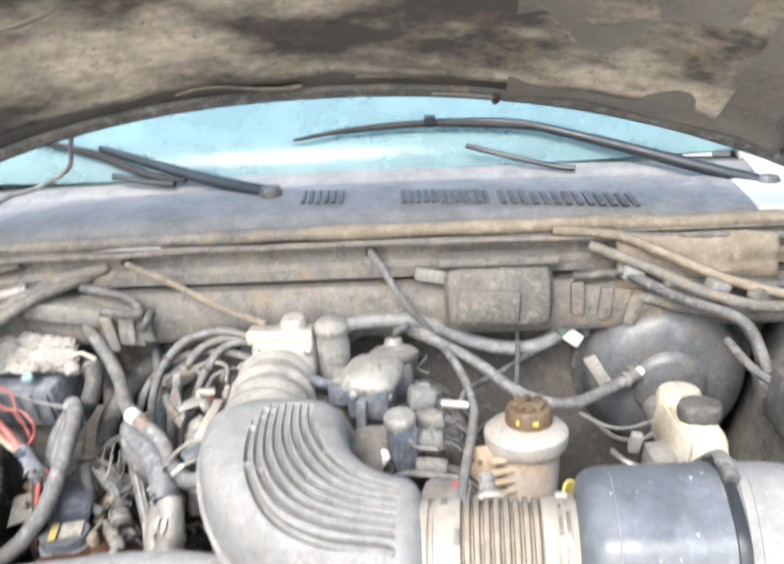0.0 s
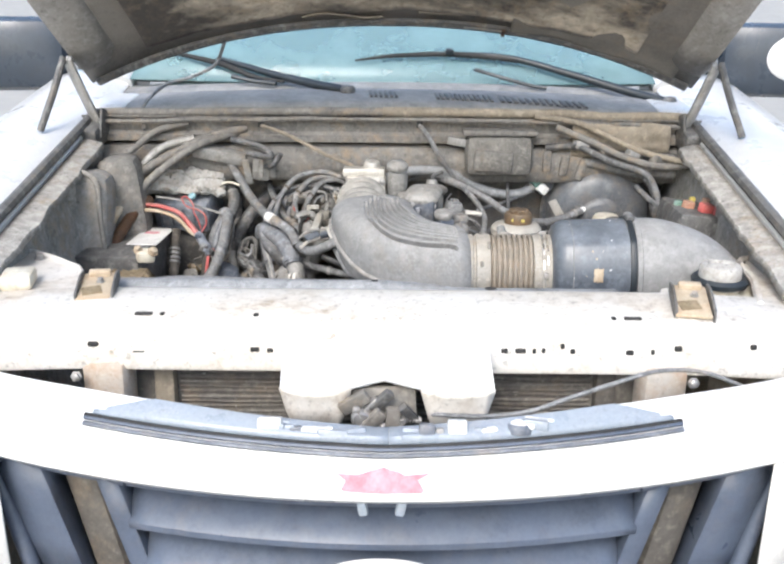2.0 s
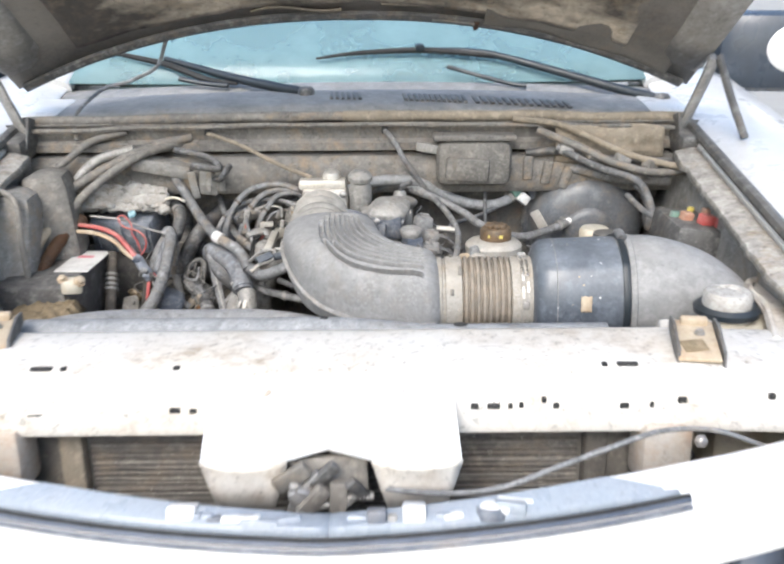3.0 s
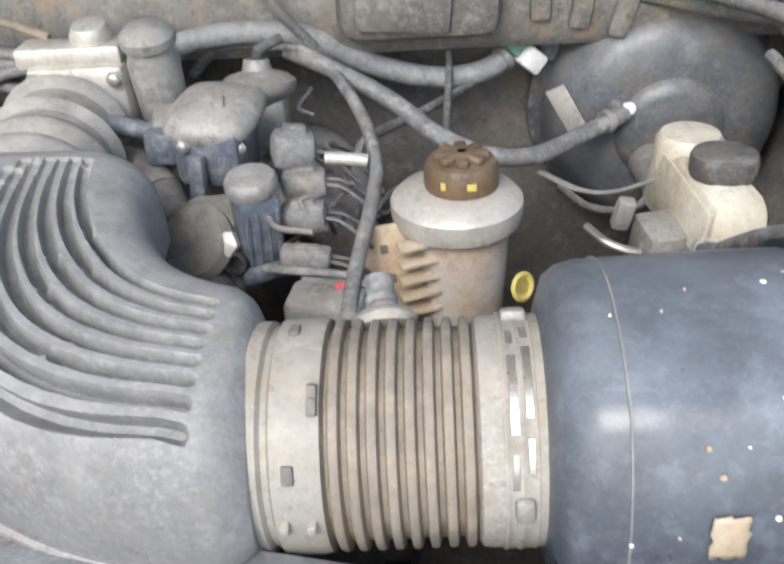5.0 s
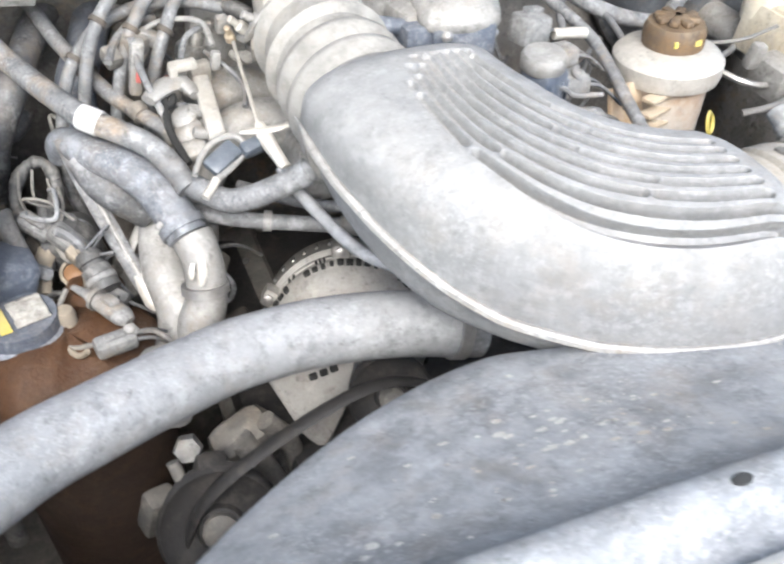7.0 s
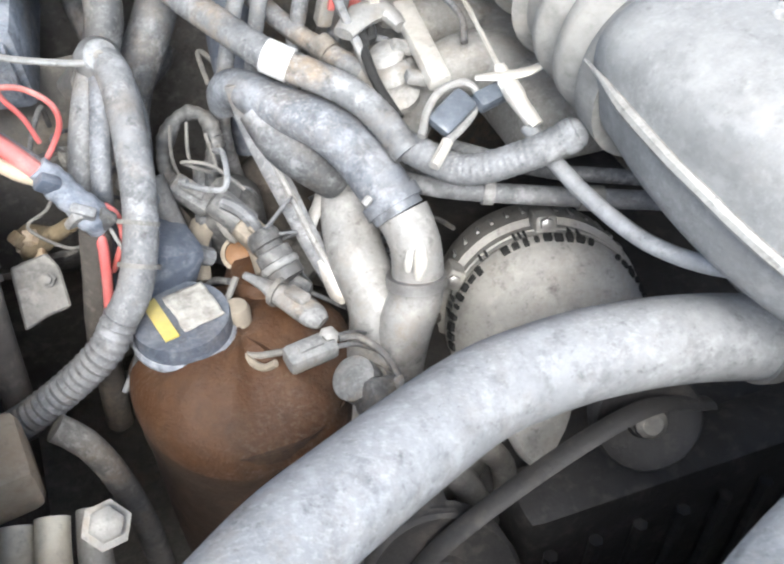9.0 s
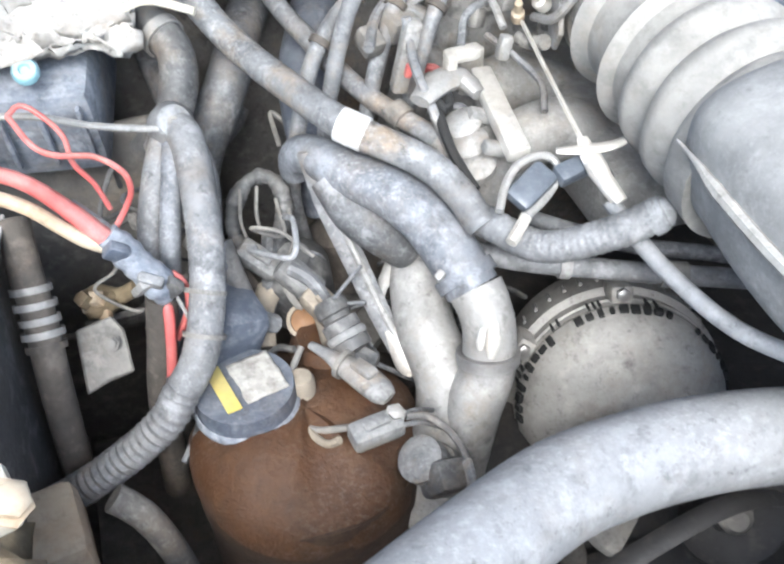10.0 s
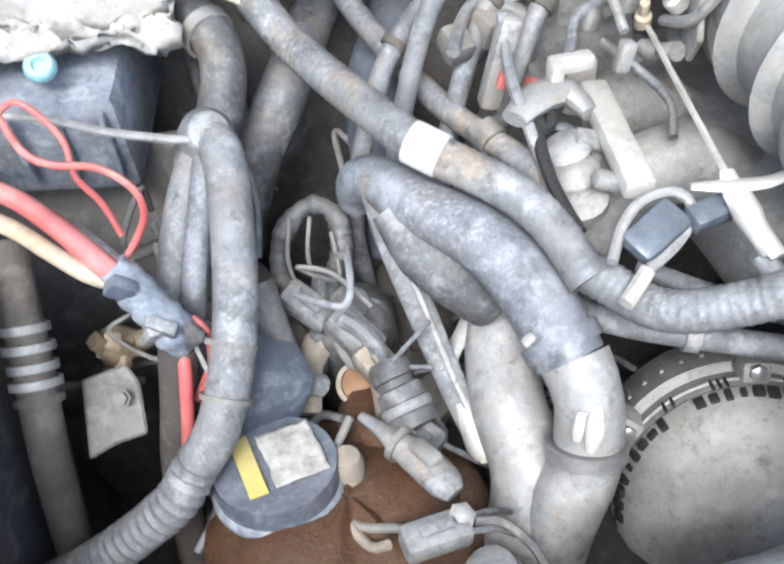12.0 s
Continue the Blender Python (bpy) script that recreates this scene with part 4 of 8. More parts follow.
def groove_points():
    """Points along all the grooves: x, y, half width, depth share."""
    out = []
    o, i = spline([(*p, 0) for p in OUTER_LANE], 0.0012), spline([(*p, 0) for p in INNER_LANE], 0.0012)
    for f, gap, wide, start in LANES:
        for u in np.linspace(0, 1, 190):
            p = np.array([np.interp(u * (len(o) - 1), range(len(o)), o[:, k]) for k in (0, 1)])
            q = np.array([np.interp(u * (len(i) - 1), range(len(i)), i[:, k]) for k in (0, 1)])
            if abs(u - gap) > 0.012 and (u > start or abs(u - start + 0.035) < 0.012):
                out.append((*(p + (q - p) * f), wide, min(1.0, 0.16 + 1.7 * u)))
    return np.array(out)


def flange_z(a):
    return float(np.interp(a, (-0.1, 0.0, 0.1, 0.2, 0.3, 0.4, 0.5, 0.65, 0.8, 0.9, 1.0), (0.978, 0.972, 0.963, 0.952, 0.937, 0.923, 0.912, 0.9065, 0.906, 0.908, 0.914)))


def elbow_ring(a, n=360):
    """One section of the elbow at the turn a (0: at the throttle, 1: at the sleeve): an upper shell that meets a narrower lower one at the flange."""
    th = max(0.0, min(1.0, a)) * math.pi / 2
    back = max(0.0, -a)
    inner = np.array((0.150 - 0.094 * math.cos(th), 0.562 - 0.124 * math.sin(th) + back))
    outer = np.array((0.150 - 0.268 * math.cos(th), 0.562 - 0.270 * math.sin(th) + back))
    mid, half = (inner + outer) / 2, (outer - inner) / 2
    full = 1 - 0.15 * max(0, (a - 0.945) / 0.055) ** 2
    shut = 0.62 + 0.38 * math.sqrt(max(0.0, 1 - (max(0.0, back - 0.004) / 0.033) ** 2))
    roof = 0.997 + 0.004 * (1 - a) + 0.005 * math.sin(th * 2) + 0.0175 * (1 - min(1.0, max(0.0, a) / 0.6)) ** 1.3
    floor_z = 0.874 + 0.006 * (1 - a) + 0.03 * max(0.0, 1 - a / 0.35)
    p = 2.0 + 2.6 * min(1, 0.55 + 2 * max(0.0, a), 9.0 * (1 - a) + 0.05)
    top, ring = int(n * 0.76), []
    rim = {1: flange_z(a), -1: 0.932 + 0.012 * max(0.0, 1 - a / 0.5)}
    for k in range(n):
        f, s = (k / top, 1.0) if k < top else (1 - (k - top) / (n - top), -1.0)
        u = 0.65 * (1 - 2 * f) + 0.35 * math.cos(math.pi * f)
        arch = max(0.0, 1 - abs(u) ** p) ** (1 / p)
        w = 0.5 + 0.5 * max(-1.0, min(1.0, u * 1.4))
        edge = rim[1] * w + rim[-1] * (1 - w)
        if s > 0:
            z = edge + (roof - edge) * arch - 0.010 * max(0.0, u) ** 2 * arch
        else:
            z = edge - (edge - floor_z) * arch
            u *= 1 - 0.06 * min(1.0, 8 * arch)
        c = 0.932
        q = mid + half * u * full * shut
        ring.append((q[0], q[1], c + (z - c) * full * (shut if back else 1.0)))
    return ring


skin = np.array([elbow_ring(a) for a in [-0.036, -0.033, -0.028, -0.020, -0.010] + list(np.linspace(0, 1, 300))])
away = np.cross(np.roll(skin, -1, 1) - np.roll(skin, 1, 1), np.gradient(skin, axis=0))
away /= np.linalg.norm(away, axis=2, keepdims=True) + 1e-12
away *= np.sign(away[150, 132, 2])
groove = groove_points()
for r in range(6, len(skin)):
    for k in range(2, 268):
        if away[r, k, 2] < 0.45:
            continue
        d = np.hypot(groove[:, 0] - skin[r, k, 0], groove[:, 1] - skin[r, k, 1]) / (1.2 * groove[:, 2])
        j = int(np.argmin(d))
        if d[j] < 1.35:
            skin[r, k] -= away[r, k] * 0.0112 * groove[j, 3] * min(1.0, (1.35 - d[j]) / 0.50)
loft("body", skin.tolist(), M_ELBOW, elbow, closed=True)
# moulded flange where the two shells meet
seam = []
for a in np.linspace(-0.02, 0.985, 46):
    th = max(0.0, a) * math.pi / 2
    seam.append((0.150 - 0.2695 * math.cos(th), 0.562 - 0.2715 * math.sin(th) + max(0.0, -a), flange_z(a), 0.0042 * min(1.0, 0.2 + (a + 0.02) * 12, 0.15 + (0.985 - a) * 8)))
tube("flange", seam, 0.0042, M_CAST, elbow, "pale raised moulding flange", seg=8, step=0.01)
lathe("neck", [(0.060, 0), (0.060, 0.020), (0.052, 0.030), (0.059, 0.042), (0.059, 0.050), (0.050, 0.060), (0.058, 0.072), (0.057, 0.080), (0.051, 0.086), (0.051, 0.098), (0.056, 0.102), (0.0585, 0.105), (0.056, 0.108), (0.048, 0.113), (0.047, 0.140), (0.053, 0.146), (0.055, 0.149), (0.053, 0.152), (0.042, 0.156), (0.042, 0.172)], along((-0.055, 0.575, 0.951), (-0.062, 0.72, 0.972)), M_NECK, elbow, "ringed pale grey rubber neck", seg=44)
tube("tab", [(-0.02, 0.335, 0.868), (0.02, 0.325, 0.862), (0.055, 0.318, 0.866)], 0.008, M_BLACK, elbow, "dark rubber tab", seg=8, flat=0.6)

dd = tube("shadowed_duct", [(-0.020, 0.714, 0.945), (0.010, 0.696, 0.940), (0.035, 0.657, 0.924), (0.054, 0.615, 0.908), (0.074, 0.592, 0.890), (0.090, 0.575, 0.86)], 0.017, M_BLACK, None, "dark curved rubber duct beside the intake elbow", "duct", seg=16)
band("clamp", (0.022, 0.677, 0.932), (0.025, -0.039, -0.016), 0.0175, 0.008, M_HEATER, dd, "dusty clamp")

# bellows sleeve
AX = along((0.146, 0.372, 0.928), (0.32, 0.366, 0.932))
bel = thing("bellows_sleeve", "dusty tan rubber bellows hose with pale cuffs", "air hose", (0.225, 0.37, 0.86))
def tapered(profile):
    """The bellows narrow a little towards the filter."""
    return [(r * (1 - 0.055 * max(0.0, h) / 0.16), h) for r, h in profile]


prof = [(0.056, -0.004), (0.060, 0.0), (0.0635, 0.003), (0.0635, 0.010), (0.0605, 0.012), (0.0605, 0.015), (0.0645, 0.017), (0.0655, 0.036), (0.0645, 0.042)]
lathe("cuff", tapered(prof), AX, M_CUFF, bel, "chalky pale rubber cuff", seg=64)
prof = [(0.0635, 0.042)]
for i in range(8):
    h = 0.043 + 0.0095 * i
    prof += [(0.0590, h + 0.0005), (0.0588, h + 0.002), (0.0640, h + 0.0032), (0.0648, h + 0.0053), (0.0640, h + 0.0077), (0.0590, h + 0.0090)]
prof.append((0.0615, 0.120))
lathe("bellows", tapered(prof), AX, M_BELLOWS, bel, seg=64)
lathe("cuff", tapered([(0.0610, 0.119), (0.0645, 0.121), (0.0655, 0.126), (0.0655, 0.136), (0.0635, 0.138), (0.0635, 0.144), (0.0660, 0.146), (0.0660, 0.157), (0.063, 0.159)]), AX, M_CUFF, bel, "chalky pale rubber cuff", seg=64)
cl = lathe("clamp", tapered([(0.0645, 0.1315), (0.0668, 0.1317), (0.0672, 0.1330), (0.0664, 0.1342), (0.0664, 0.1385), (0.0672, 0.1397), (0.0672, 0.1410), (0.0664, 0.1420), (0.0664, 0.1470), (0.0670, 0.1482), (0.0645, 0.1490)]), AX, M_CUFF, bel, "dusty steel hose clamp", seg=72)
for a0, a1, h0, h1 in ((88, 97, 0.1352, 0.1390), (104, 141, 0.1348, 0.1396), (150, 166, 0.1352, 0.1388), (84, 93, 0.1426, 0.1464), (99, 134, 0.1424, 0.1470), (143, 158, 0.1426, 0.1466)):
    loft("worn_strip", [[tuple(AX @ Vector((r * math.cos(radians(a)), r * math.sin(radians(a)), h))) for r, h in tapered(((0.0666, h0), (0.0675, h0 + 0.0005), (0.0675, h1 - 0.0005), (0.0666, h1)))] for a in np.linspace(a0, a1, 14)], M_CLAMP, cl, "bright worn steel")
for h in (0.003, 0.022, 0.036):
    box("tooth", (0.008, 0.006, 0.005), AX @ pose(0, 0, 0, 0, 0, 182) @ pose(0.0655, 0, h), M_CUFF, bel, "moulded tooth", bevel=0.0015)
for q in ((0.1822, 0.3378, 0.9848), (0.1821, 0.3316, 0.9812)):
    box("notch", (0.005, 0.006, 0.009), pose(*q, -40 + 900 * (q[1] - 0.33), 0, 0), M_DARK, bel, "small moulded notch", bevel=0.001)
box("clamp_screw", (0.008, 0.010, 0.014), AX @ pose(0, 0, 0, 0, 0, 72) @ pose(0.0645, 0, 0.141), M_CAST, cl, bevel=0.003)
box("clamp_screw", (0.008, 0.014, 0.010), AX @ pose(0, 0, 0, 0, 0, 176) @ pose(0.0645, 0, 0.141), M_CAST, cl, bevel=0.003)
for ang in (82, 156):
    box("slot", (0.004, 0.010, 0.006), AX @ pose(0, 0, 0, 0, 0, ang) @ pose(0.0646, 0, 0.026), M_DARK, bel, bevel=0.001)

# black sleeve to the filter
slv = thing("filter_sleeve", "shiny blue-black plastic air filter sleeve", "air duct", (0.37, 0.36, 0.84))
AY = along((0.301, 0.366, 0.930), (0.60, 0.352, 0.936))
lathe("body", [(0.064, -0.002), (0.070, 0.0), (0.082, 0.004), (0.088, 0.012), (0.0905, 0.022), (0.0915, 0.05), (0.093, 0.10), (0.0935, 0.132)], AY, M_SLEEVE, slv, seg=72, squash=0.14)
lathe("seam", [(0.0905, 0.0305), (0.0918, 0.0308), (0.0918, 0.0318), (0.091, 0.032)], AY, M_COWL, slv, seg=72, squash=0.14)
lathe("strap", [(0.0935, 0.1295), (0.0975, 0.130), (0.0985, 0.135), (0.0975, 0.140), (0.0935, 0.141)], AY, M_WIPER, slv, "black rubber strap", seg=72, squash=0.14)
loft("dirt_patch", [[(0.370 + 0.016 * (u - 0.5) + 0.003 * noise.noise((u * 6, v * 6, 1)), 0.2712 - 0.0012 * math.sin(math.pi * u) * math.sin(math.pi * v) + 0.12 * (0.949 + 0.024 * (v - 0.5) - 0.949) ** 1 * 0.5, 0.949 + 0.024 * (v - 0.5) + 0.003 * noise.noise((u * 6, v * 6, 4))) for v in np.linspace(0, 1, 8)] for u in np.linspace(0, 1, 8)], M_TAN, slv, "dried tan dirt patch", thick=0.0015)
rh = tube("reservoir_hose", [(0.478, 0.655, 0.872), (0.471, 0.60, 0.896), (0.465, 0.52, 0.952), (0.457, 0.46, 0.990), (0.446, 0.415, 1.014), (0.438, 0.375, 1.030), (0.436, 0.345, 1.030)], 0.0075, M_RUBBER, None, "black ribbed hose from the brake cylinder over the air duct", "hose", seg=12, ridge=0.0012, pitch=0.008)
band("clamp", (0.474, 0.625, 0.884), (-0.004, -0.05, 0.024), 0.0082, 0.007, M_CAST, rh, "dusty clamp")
fk = random.Random(77)
for k in range(16):
    a, h, w = radians(82 + 110 * fk.random()), 0.02 + 0.10 * fk.random(), 0.0006 + 0.0012 * fk.random()
    e = 1 + 0.14 * (1 / max(abs(math.cos(a)), abs(math.sin(a))) - 1)
    r = 0.0917 * e + 0.0012 * h / 0.10
    lathe("fleck", [(w, -0.0006), (w * 0.9, 0.0006), (0, 0.0008)], AY @ Matrix.Translation((r * math.cos(a), r * math.sin(a), h)) @ Matrix.Rotation(a, 4, "Z") @ pose(0, 0, 0, 0, 90, 0), M_WHITE if k % 3 else M_TAN, slv, "pale dried fleck" if k == 0 else "", seg=7)
filt = thing("filter_housing", "dusty grey plastic air filter housing", "air filter", (0.52, 0.33, 0.8))
tube("body", [(0.432, 0.36, 0.934, 0.093), (0.49, 0.355, 0.936, 0.092), (0.55, 0.34, 0.925, 0.082), (0.59, 0.31, 0.895, 0.07), (0.605, 0.29, 0.83, 0.06)], 0.09, M_ELBOW, filt, seg=40, step=0.006)
lathe("rim", [(0.093, 0), (0.096, 0.002), (0.096, 0.01), (0.093, 0.012)], along((0.445, 0.36, 0.934), (0.50, 0.355, 0.936)), M_ELBOW, filt, seg=48)

# fan shroud
shr = thing("fan_shroud", "dusty grey plastic fan shroud", "fan shroud", (-0.05, 0.18, 0.6))
def shroud_edge(x):
    """How far back the top of the shroud reaches."""
    return max(0.155, 0.353 - 1.33 * max(0.0, -0.055 - x) ** 1.8 - 0.2 * max(0.0, x + 0.055))


rings = []
for x in np.linspace(-0.44, 0.378, 81):
    ye = shroud_edge(x)
    low = 0.012 * min(1.0, max(0.0, (x + 0.02) / 0.14)) ** 1.5
    row = [(x, 0.1400, 0.944), (x, 0.1415, 0.952), (x, 0.150, 0.9535), (x, 0.156, 0.9565), (x, 0.160, 0.9625), (x, 0.166, 0.9672), (x, 0.175, 0.9685), (x, 0.183, 0.9668), (x, 0.189, 0.960), (x, 0.193, 0.954)]
    row = [(a, b, c - low) for a, b, c in row]
    for u in np.linspace(0.1, 1.0, 10):
        y = 0.196 + max(0.004, ye - 0.196) * u
        row.append((x, y, 0.951 - low * (1 - u) - 0.050 * u ** 0.8 + 0.0035 * noise.noise((x * 8, y * 8, 3.0))))
    rings.append(row + [(x, row[-1][1] + 0.006, 0.894), (x, row[-1][1] + 0.004, 0.87), (x, row[-1][1] - 0.02, 0.78)])
loft("shell", rings, M_SHROUD, shr, thick=0.004)
loft("throat", [[(-0.07 + r * math.cos(a), y, 0.62 + r * math.sin(a)) for y, r in ((0.20, 0.26), (0.33, 0.25))] for a in np.linspace(0, math.pi, 40)], M_DARK, shr, thick=0.004)
for x, y, w in ((0.171, 0.175, 0.017), (-0.02, 0.174, 0.010)):
    lathe("slot", [(w * 0.5, -0.001), (w * 0.46, 0.0010), (0, 0.0012)], Matrix.Translation((x, y, 0.9683 - 0.012 * min(1.0, max(0.0, (x + 0.02) / 0.14)) ** 1.5)) @ Matrix.Diagonal((1.25, 0.7, 1, 1)), M_FLATBLACK, shr, "dark oval slot", seg=22)
# flakes of old paint stuck to the shroud
pf = random.Random(51)
chips, faces = [], []
for cx, cy, spread, count in ((-0.035, 0.268, 0.028, 26), (-0.058, 0.258, 0.022, 16), (0.006, 0.240, 0.018, 9), (-0.114, 0.270, 0.040, 16), (-0.16, 0.235, 0.045, 18), (0.08, 0.245, 0.05, 10), (-0.22, 0.20, 0.04, 8)):
    for _ in range(count):
        x, y = pf.gauss(cx, spread), pf.gauss(cy, spread * 0.55)
        if not 0.201 < y < shroud_edge(x) - 0.012:
            continue
        w, turn = 0.0011 + 0.0034 * pf.random() ** 2, 6.28 * pf.random()
        base = len(chips)
        for k in range(6):
            a = turn + k * math.pi / 3
            px_, py_ = x + w * (0.7 + 0.6 * pf.random()) * math.cos(a), y + 0.6 * w * (0.7 + 0.6 * pf.random()) * math.sin(a)
            f_ = (py_ - 0.196) / (shroud_edge(px_) - 0.196)
            lo_ = 0.012 * min(1.0, max(0.0, (px_ + 0.02) / 0.14)) ** 1.5
            chips.append((px_, py_, 0.9522 - lo_ * (1 - f_) - 0.050 * max(0.0, f_) ** 0.8 + 0.0035 * noise.noise((px_ * 8, py_ * 8, 3.0))))
        faces.append(tuple(range(base, base + 6)))
tagged(mesh("flaked_paint", chips, faces, M_FROST, shr, "white flakes of old paint", smooth=False), "white flakes of old paint", "", "", "stuff")
box("radiator", (0.72, 0.06, 0.42), pose(-0.02, 0.11, 0.72), M_DARK, None, "dirty black radiator behind the white crossbeam", bevel=0.01, category="radiator")
fan = thing("cooling_fan", "black plastic cooling fan behind the radiator", "fan", (-0.07, 0.3, 0.62))
lathe("hub", [(0.07, 0), (0.07, 0.05), (0.05, 0.06), (0.0, 0.06)], along((-0.07, 0.27, 0.62), (-0.07, 0.4, 0.62)), M_BLACK, fan, seg=24)
for k in range(7):
    a = 2 * math.pi * k / 7 + 0.2
    m = Matrix.Translation((-0.07, 0.295, 0.62)) @ Matrix.Rotation(a, 4, "Y")
    mesh("blade", [m @ Vector(p) for p in ((0.06, -0.02, -0.02), (0.06, 0.02, 0.03), (0.25, 0.025, 0.06), (0.26, -0.025, -0.03), (0.06, -0.017, -0.022), (0.06, 0.023, 0.028), (0.25, 0.028, 0.058), (0.26, -0.022, -0.032))], [(0, 1, 2, 3), (7, 6, 5, 4), (0, 4, 5, 1), (1, 5, 6, 2), (2, 6, 7, 3), (3, 7, 4, 0)], M_BLACK, fan)

# upper radiator hose
hose = thing("radiator_hose", "thick pale dusty rubber radiator hose", "hose", (-0.2, 0.46, 0.8))
tube("hose", [(-0.52, 0.285, 0.868), (-0.47, 0.315, 0.884), (-0.412, 0.356, 0.882), (-0.353, 0.406, 0.867), (-0.310, 0.433, 0.856), (-0.268, 0.456, 0.847), (-0.224, 0.477, 0.839), (-0.190, 0.485, 0.836), (-0.138, 0.489, 0.832), (-0.073, 0.487, 0.822), (0.0, 0.478, 0.805)], 0.0278, M_HOSE, hose, seg=32, step=0.005)
for p, q in (((-0.495, 0.300, 0.877), (-0.05, -0.03, -0.012)), ((-0.02, 0.481, 0.810), (1, -0.12, -0.23))):
    band("clamp", p, q, 0.0284, 0.011, M_STEEL, hose, "steel hose clamp")

# power steering reservoir
psr = thing("fluid_reservoir", "stained tan plastic fluid reservoir with a rusty brown cap", "reservoir", (0.27, 0.64, 0.79))
lathe("body", [(0.030, 0.78), (0.038, 0.80), (0.0405, 0.86), (0.0435, 0.915), (0.0435, 0.925)], pose(0.272, 0.637, 0), M_PSR, psr, "tan stained body", seg=40)
lathe("collar", [(0.0435, 0.915), (0.0515, 0.918), (0.0535, 0.926), (0.0535, 0.936), (0.048, 0.942), (0.030, 0.946), (0.0, 0.946)], pose(0.272, 0.637, 0), M_BRIGHT, psr, "dusty pale collar", seg=44)
cap = lathe("cap", [(0.029, 0.944), (0.030, 0.950), (0.030, 0.962), (0.027, 0.968), (0.012, 0.970), (0.0, 0.970)], pose(0.276, 0.640, 0), M_BROWNCAP, psr, "rusty brown cap", seg=28)
for x, w in ((0.262, 0.007), (0.280, 0.012)):
    box("mark", (w, 0.003, 0.006), pose(x, 0.6115 + 0.9 * (x - 0.276) ** 2 * 20, 0.957), M_YELLOW, cap, "worn yellow print", bevel=0.0005)
for k in range(4):
    box("grip", (0.010, 0.044, 0.007), pose(0.276, 0.640, 0.972, 0, 0, k * 45), M_BROWNCAP, cap, bevel=0.003)
box("mount", (0.055, 0.006, 0.085), pose(0.222, 0.612, 0.882, -12, 0, 12), M_TAN, psr, "tan mounting bracket", bevel=0.002)
for k in range(5):
    box("fin", (0.034, 0.014, 0.004), pose(0.240, 0.600, 0.915 - 0.015 * k, 0, 0, 18), M_TAN, psr, bevel=0.001)
for x, z in ((0.212, 0.905), (0.218, 0.880), (0.208, 0.862)):
    box("hole", (0.006, 0.004, 0.007), pose(x, 0.607 + 0.2 * (z - 0.88), z, -12, 0, 12), M_DARK, psr, bevel=0.001)
sp_ = lathe("spout", [(0.0105, -0.010), (0.0105, 0.003), (0.0090, 0.005), (0.0105, 0.008), (0.0090, 0.011), (0.0100, 0.014), (0.0085, 0.017), (0.0085, 0.028), (0.006, 0.029), (0.006, 0.020), (0.0, 0.020)], along((0.217, 0.412, 0.974), (0.212, 0.455, 1.000)), M_CONN, bel, "dull ribbed metal spout", seg=20)
lathe("spout_collar", [(0.011, -0.008), (0.0185, -0.006), (0.0195, -0.001), (0.0170, 0.003), (0.011, 0.005)], along((0.217, 0.412, 0.974), (0.212, 0.455, 1.000)), M_CUFF, sp_, "tan rubber collar", seg=24)
ring = lathe("ring_pull", [(0.010, -0.002), (0.013, 0.0), (0.010, 0.002), (0.007, 0.0), (0.010, -0.002)], pose(0.325, 0.615, 0.862, 50, 62, 0), M_YELLOW, psr, "yellow plastic loop", seg=24)

# brake booster
boo = thing("brake_booster", "dusty black brake booster drum", "brake booster", (0.48, 0.84, 0.77))
BM = along((0.500, 0.93, 0.905), (0.494, 0.60, 0.893))
lathe("rear_shell", [(0.08, -0.03), (0.110, -0.024), (0.126, -0.010), (0.131, 0.004), (0.131, 0.024)], BM, M_SEAL, boo, "rear shell caked with tan dust", seg=64)
lathe("drum", [(0.131, 0.0235), (0.124, 0.029), (0.1205, 0.033), (0.120, 0.052), (0.117, 0.066), (0.108, 0.082), (0.093, 0.092), (0.072, 0.096), (0.055, 0.097), (0.050, 0.104), (0.040, 0.108), (0.0, 0.109)], BM, M_BOOST, boo, seg=72)
lathe("rim", [(0.131, 0.010), (0.1335, 0.012), (0.1335, 0.023), (0.131, 0.025)], BM, M_BLACK, boo, seg=64)
nip = tube("nipple", [(0.447, 0.842, 0.925), (0.443, 0.825, 0.928)], 0.012, M_BLACK, boo, seg=14)
lathe("valve_tip", [(0.007, 0), (0.006, 0.006), (0, 0.007)], along((0.452, 0.824, 0.930), (0.46, 0.80, 0.94)), M_WHITE, nip, seg=12)
box("tag", (0.022, 0.003, 0.05), pose(0.395, 0.842, 0.925, 10, -30, -35), M_BRIGHT, boo, "bright metal tag", bevel=0.001)
mcy = thing("master_cylinder", "cast brake master cylinder with a cream reservoir", "brake cylinder", (0.49, 0.7, 0.8))
tube("barrel", [(0.480, 0.83, 0.872), (0.482, 0.74, 0.868), (0.483, 0.63, 0.864)], 0.021, M_CAST, mcy, seg=20)
resv = box("reservoir", (0.058, 0.135, 0.052), pose(0.496, 0.690, 0.902, 4, 0, 6), M_CREAM, mcy, "cream stained reservoir", bevel=0.016, taper=0.9)
lathe("shoulder", [(0.030, 0.90), (0.030, 0.932), (0.026, 0.938), (0.0, 0.940)], pose(0.489, 0.742, 0.0), M_CREAM, resv, seg=24)
